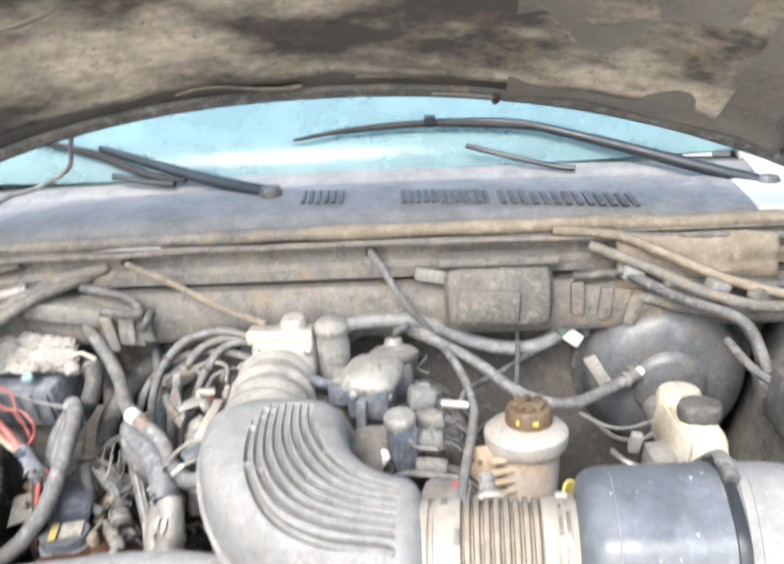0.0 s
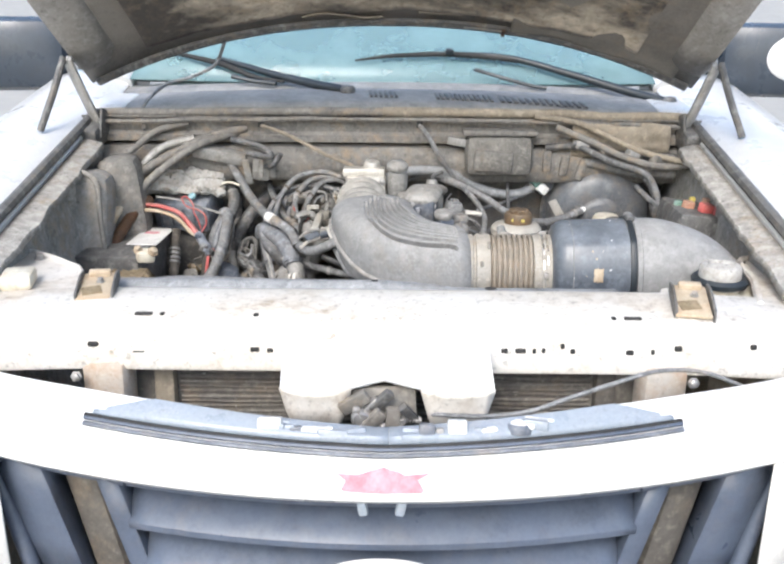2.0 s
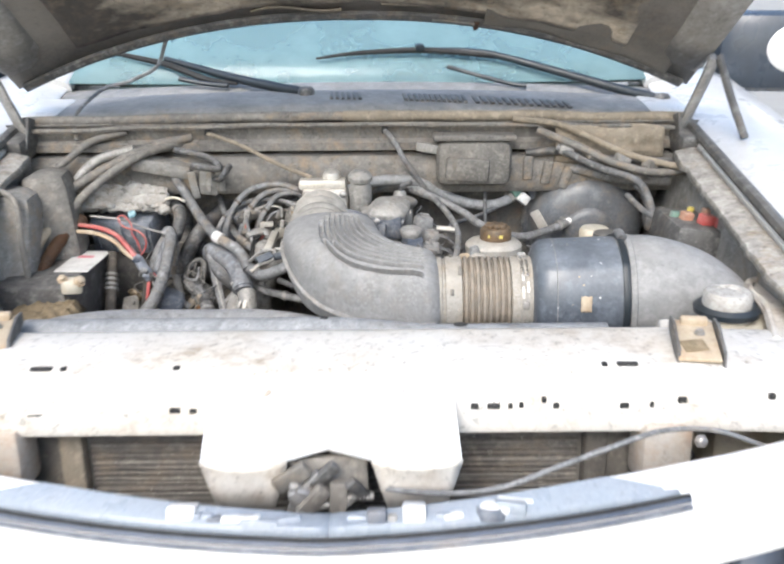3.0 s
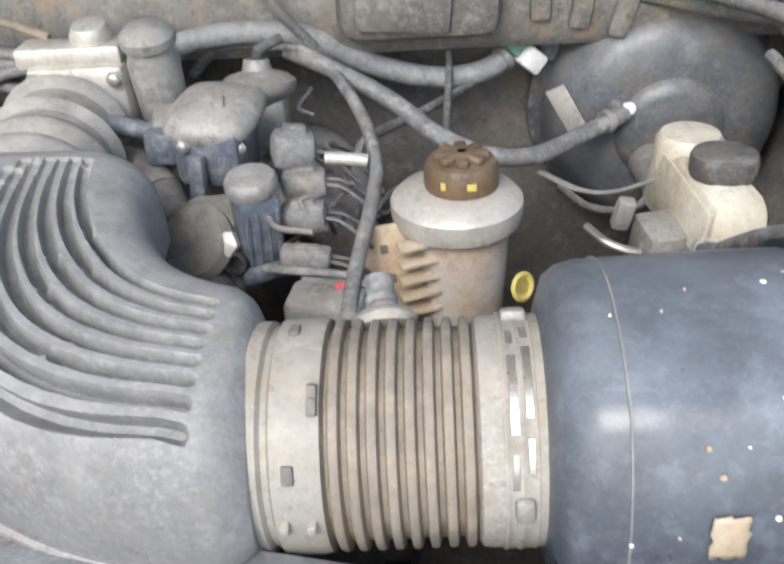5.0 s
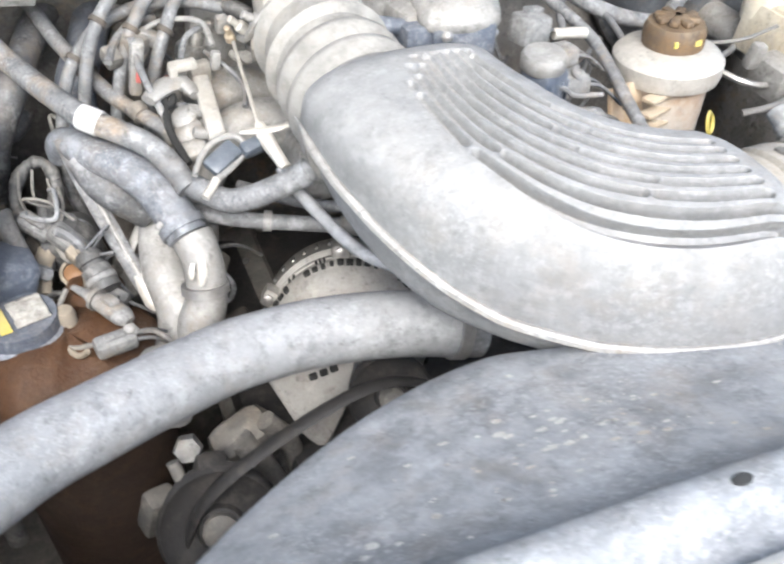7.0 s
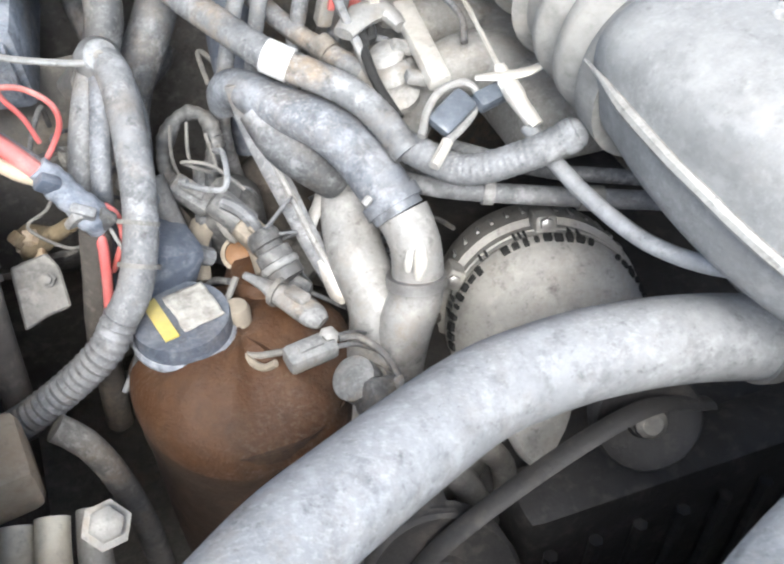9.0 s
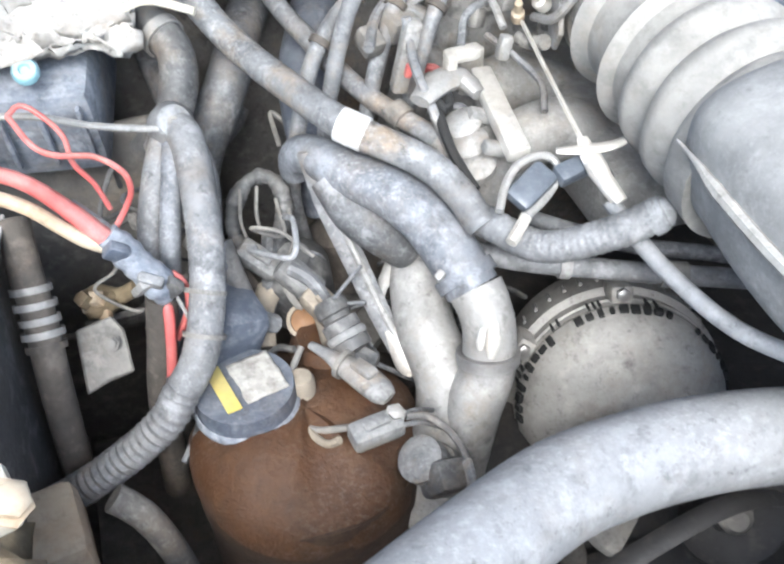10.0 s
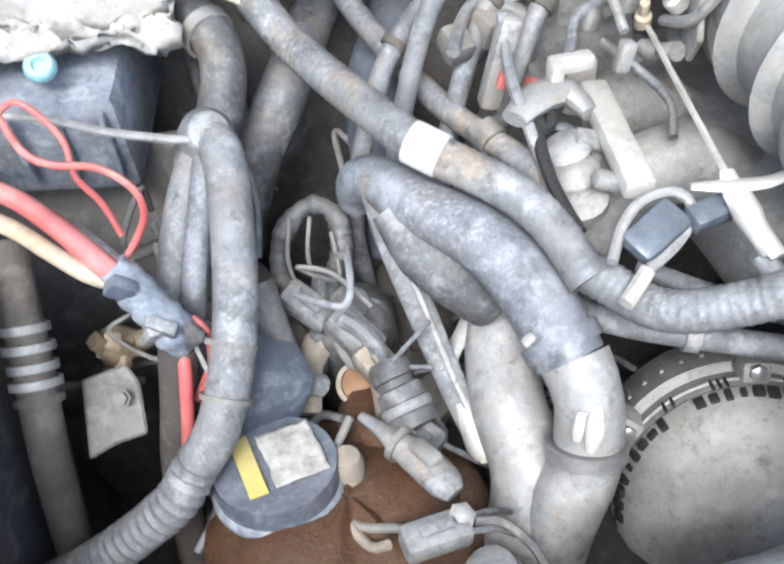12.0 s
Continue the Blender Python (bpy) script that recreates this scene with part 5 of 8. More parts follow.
box("side_plate", (0.004, 0.125, 0.058), pose(0.4655, 0.688, 0.893, 4, 6, 6), M_CREAM, resv, "cream moulded side flange", bevel=0.0015)
lathe("cap", [(0.0275, 0.924), (0.0285, 0.928), (0.0285, 0.938), (0.0270, 0.943), (0.024, 0.944), (0.0, 0.944)], pose(0.501, 0.684, 0), M_BLACK, resv, "black screw cap", seg=28)
tube("brake_line", [(0.463, 0.665, 0.862), (0.43, 0.66, 0.864), (0.405, 0.668, 0.870), (0.39, 0.69, 0.875)], 0.004, M_STEEL, mcy, seg=8)
tube("brake_line", [(0.463, 0.640, 0.858), (0.42, 0.632, 0.854), (0.39, 0.640, 0.848)], 0.004, M_STEEL, mcy, seg=8)
box("switch", (0.036, 0.045, 0.040), pose(0.449, 0.668, 0.868, 8, 0, 10), M_CAST, mcy, bevel=0.005)
tube("booster_wire", [(0.385, 0.80, 0.86), (0.41, 0.762, 0.855), (0.445, 0.745, 0.862), (0.47, 0.75, 0.88)], 0.004, M_RUBBER, mcy, seg=8)


# ---- hoses, looms and small fittings ----
def hose_thing(name, label, category, pts, r, material, **more):
    return tube(name, pts, r, material, None, label, category, **more)


# main loom with a white tape wrap
loom = thing("wiring_loom", "grey corrugated wiring loom with white tape", "wiring", (-0.28, 0.75, 0.9))
tube("conduit", [(-0.362, 0.905, 1.062), (-0.378, 0.875, 1.054), (-0.374, 0.848, 1.026), (-0.354, 0.838, 0.992), (-0.325, 0.815, 0.952), (-0.290, 0.745, 0.940), (-0.267, 0.712, 0.932), (-0.230, 0.685, 0.918), (-0.212, 0.668, 0.903), (-0.201, 0.645, 0.887)], 0.0105, M_LOOM, loom, ridge=0.00022, pitch=0.005, seg=14)
lathe("tape", [(0.0113, -0.0095), (0.0117, -0.0085), (0.0117, 0.0085), (0.0113, 0.0095)], along((-0.267, 0.712, 0.932), (-0.248, 0.698, 0.925)), M_WHITE, loom, "white tape wrap", seg=16)
tube("branch", [(-0.20, 0.652, 0.888), (-0.171, 0.622, 0.882), (-0.135, 0.602, 0.899), (-0.108, 0.594, 0.915)], 0.0105, M_LOOM, loom, ridge=0.0003, pitch=0.0046, seg=14)
lathe("end_cap", [(0.011, -0.006), (0.0115, 0), (0.010, 0.006), (0.005, 0.010), (0, 0.011)], along((-0.112, 0.595, 0.912), (-0.09, 0.59, 0.93)), M_HOSE, loom, seg=16)
vh = hose_thing("vacuum_hose", "thin grey vacuum hose over the manifold", "hose", [(-0.33, 1.0, 0.985), (-0.298, 0.919, 0.963), (-0.277, 0.856, 0.942), (-0.242, 0.786, 0.915), (-0.203, 0.736, 0.898), (-0.19, 0.715, 0.885)], 0.0075, M_LOOM, seg=12)
lathe("end_fitting", [(0.0080, -0.014), (0.0090, -0.010), (0.0090, 0.002), (0.006, 0.004), (0.005, 0.014), (0, 0.015)], along((-0.196, 0.726, 0.891), (-0.182, 0.700, 0.874)), M_CAST, vh, "pale end fitting", seg=14)
for p in ((-0.2595, 0.821, 0.9285), (-0.222, 0.760, 0.9065)):
    band("tape_band", p, (0.035, -0.07, -0.027), 0.0077, 0.012, M_HEATER, vh, "strip of old tape")

# heater hose and its cast outlet
hh = thing("heater_hose", "fat dusty black heater hose on a cast outlet", "hose", (-0.24, 0.7, 0.8))
tube("hose", [(-0.300, 0.762, 0.872, 0.0105), (-0.2985, 0.760, 0.884, 0.0130), (-0.2945, 0.753, 0.893, 0.0140), (-0.285, 0.736, 0.898, 0.0145), (-0.270, 0.714, 0.896, 0.0155), (-0.248, 0.695, 0.890, 0.0168), (-0.230, 0.677, 0.878, 0.0182), (-0.218, 0.655, 0.862, 0.0185), (-0.210, 0.636, 0.845, 0.0185)], 0.018, M_HEATHOSE, hh, seg=22, step=0.004)
tube("lower_branch", [(-0.285, 0.722, 0.893, 0.012), (-0.272, 0.706, 0.872, 0.015), (-0.252, 0.700, 0.852, 0.016), (-0.236, 0.700, 0.835, 0.015)], 0.015, M_RUBBER, hh, "darker hose beneath", seg=18)
tube("outlet", [(-0.206, 0.641, 0.840, 0.019), (-0.202, 0.626, 0.824, 0.018), (-0.205, 0.614, 0.79, 0.019), (-0.219, 0.606, 0.76, 0.021), (-0.235, 0.60, 0.70, 0.024)], 0.02, M_CAST, hh, "pale cast outlet", seg=20)
for pts in ([(-0.204, 0.611, 0.836, 0.002), (-0.206, 0.606, 0.829, 0.0048), (-0.208, 0.602, 0.821, 0.004), (-0.210, 0.600, 0.815, 0.002)], [(-0.213, 0.608, 0.836, 0.002), (-0.216, 0.603, 0.829, 0.003), (-0.217, 0.601, 0.824, 0.0015)]):
    tube("torn_tape", pts, 0.004, M_BRIGHT, hh, "torn white tape", seg=8, flat=0.4)
band("clamp", (-0.2125, 0.643, 0.851), (0.008, -0.021, -0.017), 0.0190, 0.009, M_HEATHOSE, hh, "dusty hose clamp")
box("clamp_ear", (0.008, 0.006, 0.010), pose(-0.231, 0.640, 0.858, 20, -30, 20), M_CAST, hh, bevel=0.002)
band("clamp", (-0.2045, 0.616, 0.80), (-0.003, -0.012, -0.034), 0.0195, 0.008, M_STEEL, hh)
pipe = thing("water_pipe", "pale dusty cast water pipe", "pipe", (-0.23, 0.65, 0.7))
tube("pipe", [(-0.215, 0.735, 0.83), (-0.226, 0.705, 0.812), (-0.233, 0.668, 0.792), (-0.229, 0.630, 0.766), (-0.243, 0.602, 0.733), (-0.26, 0.59, 0.68)], 0.0215, M_CAST, pipe, seg=20)
bolt((-0.237, 0.712, 0.826), (0, -0.3, 1), 0.006, M_BRIGHT, pipe)
tube("stay", [(-0.236, 0.717, 0.827, 0.008), (-0.246, 0.706, 0.815, 0.006), (-0.256, 0.698, 0.806, 0.005), (-0.262, 0.690, 0.798, 0.005)], 0.006, M_CAST, pipe, "pale stay", seg=8, flat=0.5)

dip = tube("dipstick_tube", [(-0.293, 0.734, 0.908, 0.0085), (-0.286, 0.726, 0.872, 0.0088), (-0.276, 0.706, 0.840, 0.0085), (-0.263, 0.682, 0.800, 0.0080), (-0.250, 0.655, 0.768, 0.0078)], 0.0085, M_LOOM, None, "flat pale dusty dipstick strip beside the water pipe", "tube", seg=12, flat=0.4)
tube("rib", [(-0.284, 0.722, 0.874), (-0.274, 0.702, 0.842), (-0.261, 0.678, 0.802), (-0.249, 0.653, 0.772)], 0.0026, M_CAST, dip, "pale raised rib", seg=8)
lathe("collar", [(0.0085, -0.016), (0.0090, 0.012), (0.006, 0.018)], along((-0.252, 0.663, 0.775), (-0.247, 0.645, 0.757)), M_BRIGHT, dip, seg=12)
bolt((-0.248, 0.654, 0.766), (0.1, -0.7, 0.6), 0.006, M_BRIGHT, dip)

# loom that loops down past the battery
dl = thing("battery_loom", "grey corrugated conduit looping down past the battery", "wiring", (-0.4, 0.7, 0.75))
tube("conduit", [(-0.388, 0.770, 0.905), (-0.377, 0.764, 0.925), (-0.369, 0.740, 0.917), (-0.373, 0.683, 0.871), (-0.388, 0.650, 0.828), (-0.412, 0.637, 0.797)], 0.0118, M_LOOM, dl, ridge=0.00012, pitch=0.005, seg=16)
tube("corrugated_end", [(-0.403, 0.641, 0.808), (-0.422, 0.634, 0.785), (-0.468, 0.634, 0.750), (-0.524, 0.639, 0.718), (-0.56, 0.64, 0.70)], 0.0119, M_LOOM, dl, "corrugated lower end", ridge=0.0008, pitch=0.0062, seg=16)
tube("strand", [(-0.383, 0.767, 0.924, 0.007), (-0.394, 0.744, 0.905, 0.0088), (-0.406, 0.723, 0.870, 0.0088), (-0.411, 0.714, 0.825, 0.008), (-0.415, 0.712, 0.74, 0.008)], 0.0088, M_LOOM, dl, "pale flattened strand", seg=12, flat=0.75)
tube("strand", [(-0.378, 0.762, 0.926, 0.006), (-0.384, 0.736, 0.905, 0.0072), (-0.394, 0.711, 0.870, 0.0072), (-0.400, 0.704, 0.83, 0.007), (-0.404, 0.70, 0.77, 0.007)], 0.0072, M_HEATHOSE, dl, "blue-grey strand", seg=12)
tube("strand", [(-0.369, 0.762, 0.926), (-0.359, 0.752, 0.910), (-0.357, 0.738, 0.890), (-0.360, 0.728, 0.868)], 0.0026, M_BLACK, dl, "thin black wire", seg=8)
boot = lathe("boot", [(0.012, -0.014), (0.0150, -0.006), (0.0150, 0.006), (0.011, 0.012), (0, 0.014)], pose(-0.378, 0.764, 0.926, 50, 0, 20), M_LOOM, dl, "dusty split rubber boot", seg=18)
lathe("eyelet", [(0.0030, -0.001), (0.0036, 0.001), (0.0014, 0.0015), (0.0, 0.0005)], along((-0.376, 0.753, 0.935), (-0.376, 0.720, 0.965)), M_HEATER, boot, seg=12)
for u in (0.655, 0.672):
    band("tape_band", (-0.374 - 0.35 * (0.683 - u), u, 0.871 - 1.25 * (0.683 - u)), (-0.3, -0.6, -0.75), 0.0120, 0.003, M_HEATER, dl)

# battery leads
ld = thing("battery_leads", "dusty red and cream battery leads", "wiring", (-0.45, 0.71, 0.85))
tube("red_lead", [(-0.56, 0.735, 0.955, 0.0044), (-0.510, 0.714, 0.955, 0.0046), (-0.469, 0.700, 0.945, 0.0048), (-0.448, 0.696, 0.924, 0.0054), (-0.432, 0.689, 0.904, 0.0066), (-0.426, 0.686, 0.897, 0.006)], 0.005, M_RED, ld, seg=14)
tube("cream_lead", [(-0.56, 0.722, 0.945), (-0.512, 0.704, 0.946), (-0.472, 0.691, 0.935), (-0.451, 0.688, 0.914), (-0.440, 0.686, 0.903), (-0.430, 0.686, 0.896)], 0.0044, M_TAN, ld, seg=12)
tube("red_wire", [(-0.466, 0.724, 0.972), (-0.455, 0.705, 0.962), (-0.443, 0.698, 0.957), (-0.424, 0.702, 0.950), (-0.410, 0.697, 0.940), (-0.408, 0.699, 0.925), (-0.414, 0.703, 0.910), (-0.424, 0.700, 0.897)], 0.0019, M_RED, ld, seg=8)
tube("red_wire", [(-0.466, 0.724, 0.972), (-0.459, 0.729, 0.975), (-0.450, 0.726, 0.970), (-0.439, 0.717, 0.958), (-0.437, 0.710, 0.943), (-0.429, 0.712, 0.925), (-0.424, 0.712, 0.905)], 0.0017, M_RED, ld, seg=8)
tube("grey_wire", [(-0.53, 0.752, 0.968), (-0.485, 0.740, 0.966), (-0.455, 0.741, 0.960), (-0.426, 0.747, 0.945), (-0.392, 0.752, 0.933), (-0.380, 0.756, 0.930)], 0.0024, M_CAST, ld, "thin pale wire", seg=8)
joint = tube("joint", [(-0.428, 0.689, 0.903, 0.0085), (-0.421, 0.686, 0.892, 0.0115), (-0.413, 0.681, 0.880, 0.0110), (-0.405, 0.677, 0.868, 0.0125), (-0.402, 0.677, 0.856, 0.008)], 0.011, M_RELAY, ld, "dusty blue-grey taped joint", seg=14, flat=0.8, ridge=0.0006, pitch=0.009)
for at, rot, size, m in (((-0.424, 0.678, 0.897), (20, 40, 10), (0.014, 0.008, 0.012), M_BLUEBLK), ((-0.408, 0.668, 0.878), (30, 20, -20), (0.016, 0.007, 0.010), M_LOOM), ((-0.398, 0.672, 0.866), (10, 50, 0), (0.012, 0.008, 0.014), M_BLACK), ((-0.414, 0.670, 0.872), (40, 10, 30), (0.010, 0.006, 0.018), M_CAST)):
    box("flap", size, pose(*at, *rot), m, joint, bevel=0.002)
tube("grey_lead", [(-0.446, 0.705, 0.918), (-0.432, 0.698, 0.905), (-0.421, 0.690, 0.893)], 0.0045, M_LOOM, ld, seg=8)
tube("red_wire", [(-0.404, 0.681, 0.862), (-0.403, 0.670, 0.848), (-0.405, 0.665, 0.832), (-0.408, 0.664, 0.812), (-0.412, 0.664, 0.79), (-0.420, 0.666, 0.75)], 0.0036, M_RED, ld, seg=10)
tube("red_wire", [(-0.396, 0.684, 0.868), (-0.390, 0.680, 0.862), (-0.389, 0.677, 0.848), (-0.394, 0.676, 0.834), (-0.402, 0.674, 0.82)], 0.0024, M_RED, ld, seg=8)
tube("white_wire", [(-0.398, 0.680, 0.860), (-0.394, 0.672, 0.850), (-0.391, 0.669, 0.838), (-0.389, 0.674, 0.824)], 0.0014, M_CAST, ld, seg=6)
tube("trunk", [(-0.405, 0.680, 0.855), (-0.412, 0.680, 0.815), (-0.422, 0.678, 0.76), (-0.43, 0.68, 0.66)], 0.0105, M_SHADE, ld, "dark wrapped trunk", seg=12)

# fuse and relay box at the back, caked with dust
pdc = thing("relay_box", "dust-caked black relay box with a blue plug", "relay box", (-0.47, 0.86, 0.9))
box("case", (0.135, 0.115, 0.075), pose(-0.486, 0.875, 0.915, 14, 0, -8), M_RELAY, pdc, bevel=0.008)
loft("lid", [[(-0.57 + 0.185 * u - 0.01 * v, 0.812 + 0.030 * v + 0.010 * u * (1 - v), 0.955 + 0.008 * (1 - u) + 0.050 * v ** 1.3 + 0.010 * noise.noise((u * 7, v * 6, 1.0)) + 0.006 * noise.noise((u * 22, v * 19, 4.0))) for v in np.linspace(0, 1, 22)] for u in np.linspace(0, 1, 34)], M_FROST, pdc, "lid caked with pale dust", thick=0.012)
lathe("plug", [(0.009, -0.003), (0.009, 0.001), (0.0075, 0.003), (0.004, 0.0035), (0.003, 0.001), (0.0, 0.001)], pose(-0.462, 0.806, 0.9585, 40, 0, 0), M_BLUE, pdc, "light blue plug", seg=14)
for k in range(5):
    box("rib", (0.004, 0.006, 0.05), pose(-0.54 + 0.026 * k, 0.815 - 0.002 * k, 0.905, 14, 0, -8), M_RELAY, pdc, bevel=0.002)
tube("wire", [(-0.393, 0.822, 0.984), (-0.38, 0.82, 0.988), (-0.366, 0.81, 0.989), (-0.348, 0.8, 0.985)], 0.0028, M_CREAM, pdc, "cream wire", seg=8)
ch = hose_thing("coiled_hose", "dark rubber hose bent into a loop beside the relay box", "hose", [(-0.405, 0.86, 0.955), (-0.380, 0.845, 0.962), (-0.365, 0.82, 0.945), (-0.375, 0.805, 0.91), (-0.40, 0.81, 0.88)], 0.0135, M_BLACK, seg=14)
band("clamp", (-0.372, 0.834, 0.956), (0.015, -0.025, -0.012), 0.0138, 0.008, M_CAST, ch, "dusty hose clamp")

# battery
bat = thing("battery", "black battery with a white label and rusty terminals", "battery", (-0.51, 0.6, 0.7))
box("case", (0.136, 0.24, 0.20), pose(-0.575, 0.645, 0.795, 0, 0, -3), M_BLACK, bat, bevel=0.008)
box("label", (0.065, 0.13, 0.002), pose(-0.527, 0.675, 0.8965, 0, 0, -3), M_WHITE, bat, "white label with faded print", bevel=0.0)
box("stripe", (0.03, 0.012, 0.001), pose(-0.53, 0.70, 0.8982, 0, 0, -3), M_PINK, bat, bevel=0.0)
tm = box("terminal", (0.036, 0.03, 0.024), pose(-0.492, 0.505, 0.905, 10, 5, 20), M_CREAM, bat, "corroded brass terminal", bevel=0.006)
bolt((-0.475, 0.495, 0.915), (0.5, -0.4, 0.7), 0.008, M_TAN, tm)
bolt((-0.505, 0.50, 0.917), (0, -0.4, 0.9), 0.007, M_TAN, tm)
loft("tray", [[(-0.60 + 0.105 * u, 0.41 + 0.11 * v, 0.862 + 0.012 * v * u + 0.009 * noise.noise((u * 7, v * 6, 2.0)) + 0.004 * noise.noise((u * 24, v * 22, 5.0))) for v in np.linspace(0, 1, 26)] for u in np.linspace(0, 1, 30)], M_CRUST, bat, "battery tray crusted with ochre dirt", thick=0.03)
tube("side_pipe", [(-0.487, 0.735, 0.895), (-0.486, 0.715, 0.87), (-0.484, 0.695, 0.84), (-0.486, 0.675, 0.79), (-0.49, 0.66, 0.70)], 0.011, M_SHADE, bat, seg=14)
for k in range(5):
    z = 0.858 - 0.0085 * k
    band("ring", (float(np.interp(z, (0.79, 0.84, 0.87), (-0.486, -0.484, -0.486))), float(np.interp(z, (0.79, 0.84, 0.87, 0.895), (0.675, 0.695, 0.715, 0.735))), z), (0, 0.55, 0.83), 0.0114 + 0.0006 * (k % 2), 0.0045, M_CAST if k < 4 else M_SHADE, bat, "pale pipe ring" if k == 0 else "")

# tan fuse plug
fp = tube("fuse_plug", [(-0.425, 0.745, 0.812, 0.006), (-0.44, 0.752, 0.800, 0.007), (-0.455, 0.757, 0.795, 0.014), (-0.463, 0.76, 0.790, 0.010)], 0.01, M_CRUST, None, "tan fibre fuse plug hanging from its wire", "plug", seg=9)
pr = random.Random(8)
for k in range(12):
    box("crust", (0.006 + 0.006 * pr.random(), 0.005 + 0.005 * pr.random(), 0.007 + 0.008 * pr.random()), pose(-0.456 + 0.020 * (pr.random() - 0.5), 0.752 + 0.012 * (pr.random() - 0.5), 0.796 + 0.020 * (pr.random() - 0.5), 90 * pr.random(), 90 * pr.random(), 90 * pr.random()), M_CRUST if k % 3 else M_TAN, fp, "ragged fibre crust" if k == 0 else "", bevel=0.001)

# compressor canister, rusty, with a labelled cap
acc = thing("rusty_canister", "rusty brown canister with a blue-black labelled cap", "canister", (-0.33, 0.63, 0.45))
rows = []
for r, h in ((0.0825, 0.728), (0.0822, 0.740), (0.0795, 0.749), (0.072, 0.757), (0.056, 0.765), (0.036, 0.770), (0.016, 0.772), (0.002, 0.772)):
    ring = []
    for k in range(56):
        a = 2 * math.pi * k / 56
        lump = noise.noise((1.7 * math.cos(a), 1.7 * math.sin(a), 9 * r)) + 0.5 * noise.noise((5 * math.cos(a), 5 * math.sin(a), 20 * r))
        bulge = 0.012 * math.exp(-((r * math.cos(a) + 0.045) ** 2 + (r * math.sin(a) + 0.030) ** 2) / 0.0007)
        ring.append((-0.330 + (r + 0.003 * lump) * math.cos(a), 0.632 + (r + 0.003 * lump) * math.sin(a), h + 0.0045 * lump + bulge - 0.012 * max(0.0, -math.sin(a)) * (r / 0.0825) ** 2))
    rows.append(ring)
loft("drum", rows, M_RUST, acc, "lumpy rusty top", closed=True)
# side wall coloured as if in shade below the lit top
lathe("wall", [(0.070, 0.44), (0.078, 0.60), (0.0795, 0.700), (0.0815, 0.706), (0.0815, 0.716), (0.0800, 0.738)], pose(-0.330, 0.632, 0), M_RUSTSHADE, acc, "rusty wall with its shade put in the colour", seg=48)
lathe("boss", [(0.030, 0.74), (0.029, 0.768), (0.022, 0.778), (0, 0.780)], pose(-0.300, 0.690, 0), M_RUST, acc, seg=24)
lathe("shoulder", [(0.050, 0.742), (0.044, 0.760), (0.030, 0.770), (0, 0.772)], pose(-0.310, 0.640, 0), M_RUST, acc, "raised shoulder", seg=30)
port = lathe("port", [(0.0125, 0.0), (0.0135, 0.004), (0.0105, 0.005), (0.010, 0.0005), (0.0, 0.0005)], along((-0.313, 0.708, 0.779), (-0.318, 0.660, 0.83)), M_SEAL, acc, "oval port with a pale rim", seg=24)
lathe("port_inside", [(0.0102, 0.0012), (0.006, 0.0026), (0.0, 0.003)], along((-0.313, 0.708, 0.779), (-0.318, 0.660, 0.83)), M_AMBER, port, "amber inside", seg=20)
tube("arch_bracket", [(-0.345, 0.700, 0.768, 0.008), (-0.340, 0.728, 0.784, 0.009), (-0.326, 0.738, 0.794, 0.010), (-0.309, 0.722, 0.794, 0.007), (-0.303, 0.700, 0.790, 0.006), (-0.304, 0.672, 0.787, 0.005)], 0.008, M_SEAL, acc, "pale dusty arched bracket", seg=10, flat=0.5)
lathe("plug", [(0.0095, 0.755), (0.0100, 0.782), (0.008, 0.786), (0.0, 0.787)], pose(-0.328, 0.648, 0), M_SEAL, acc, "dusty round plug", seg=18)
tube("wire_clip", [(-0.336, 0.640, 0.772), (-0.330, 0.615, 0.768), (-0.322, 0.598, 0.772), (-0.314, 0.592, 0.780)], 0.0028, M_SEAL, acc, seg=8)
v, f = tube_data([(-0.318 + 0.012 * math.cos(a), 0.590 + 0.006 * math.sin(a), 0.732 + 0.010 * math.sin(a)) for a in np.linspace(0, 2 * math.pi, 14)], 0.004, seg=10)
mesh("eye", v, f, M_RUST, acc, "rusty lifting eye")
tube("pipe_stub", [(-0.285, 0.612, 0.700), (-0.262, 0.603, 0.705), (-0.25, 0.60, 0.70)], 0.009, M_RUST, acc, seg=12)
lathe("cap", [(0.028, 0.735), (0.030, 0.755), (0.0345, 0.757), (0.0345, 0.770), (0.0335, 0.778), (0.0, 0.779)], pose(-0.366, 0.648, 0.012), M_BLUEBLK, acc, "blue-black cap", seg=36)
lathe("rim", [(0.035, 0.757), (0.0365, 0.759), (0.0365, 0.763), (0.035, 0.765)], pose(-0.366, 0.648, 0.012), M_RELAY, acc, seg=36)
box("yellow_label", (0.010, 0.042, 0.0015), pose(-0.380, 0.646, 0.7925, 0, 0, 14), M_YELLOW, acc, "yellow printed label", bevel=0)
loft("white_label", [[tuple(pose(-0.356, 0.651, 0.7922, 0, 0, 14) @ Vector((0.030 * (u - 0.5) + 0.002 * noise.noise((u * 4, v * 4, 0)), 0.038 * (v - 0.5), 0.0012 + 0.0016 * noise.noise((u * 7, v * 7, 8))))) for v in np.linspace(0, 1, 16)] for u in np.linspace(0, 1, 14)], M_LABEL, acc, "crumpled dusty pale label", thick=0.0012)
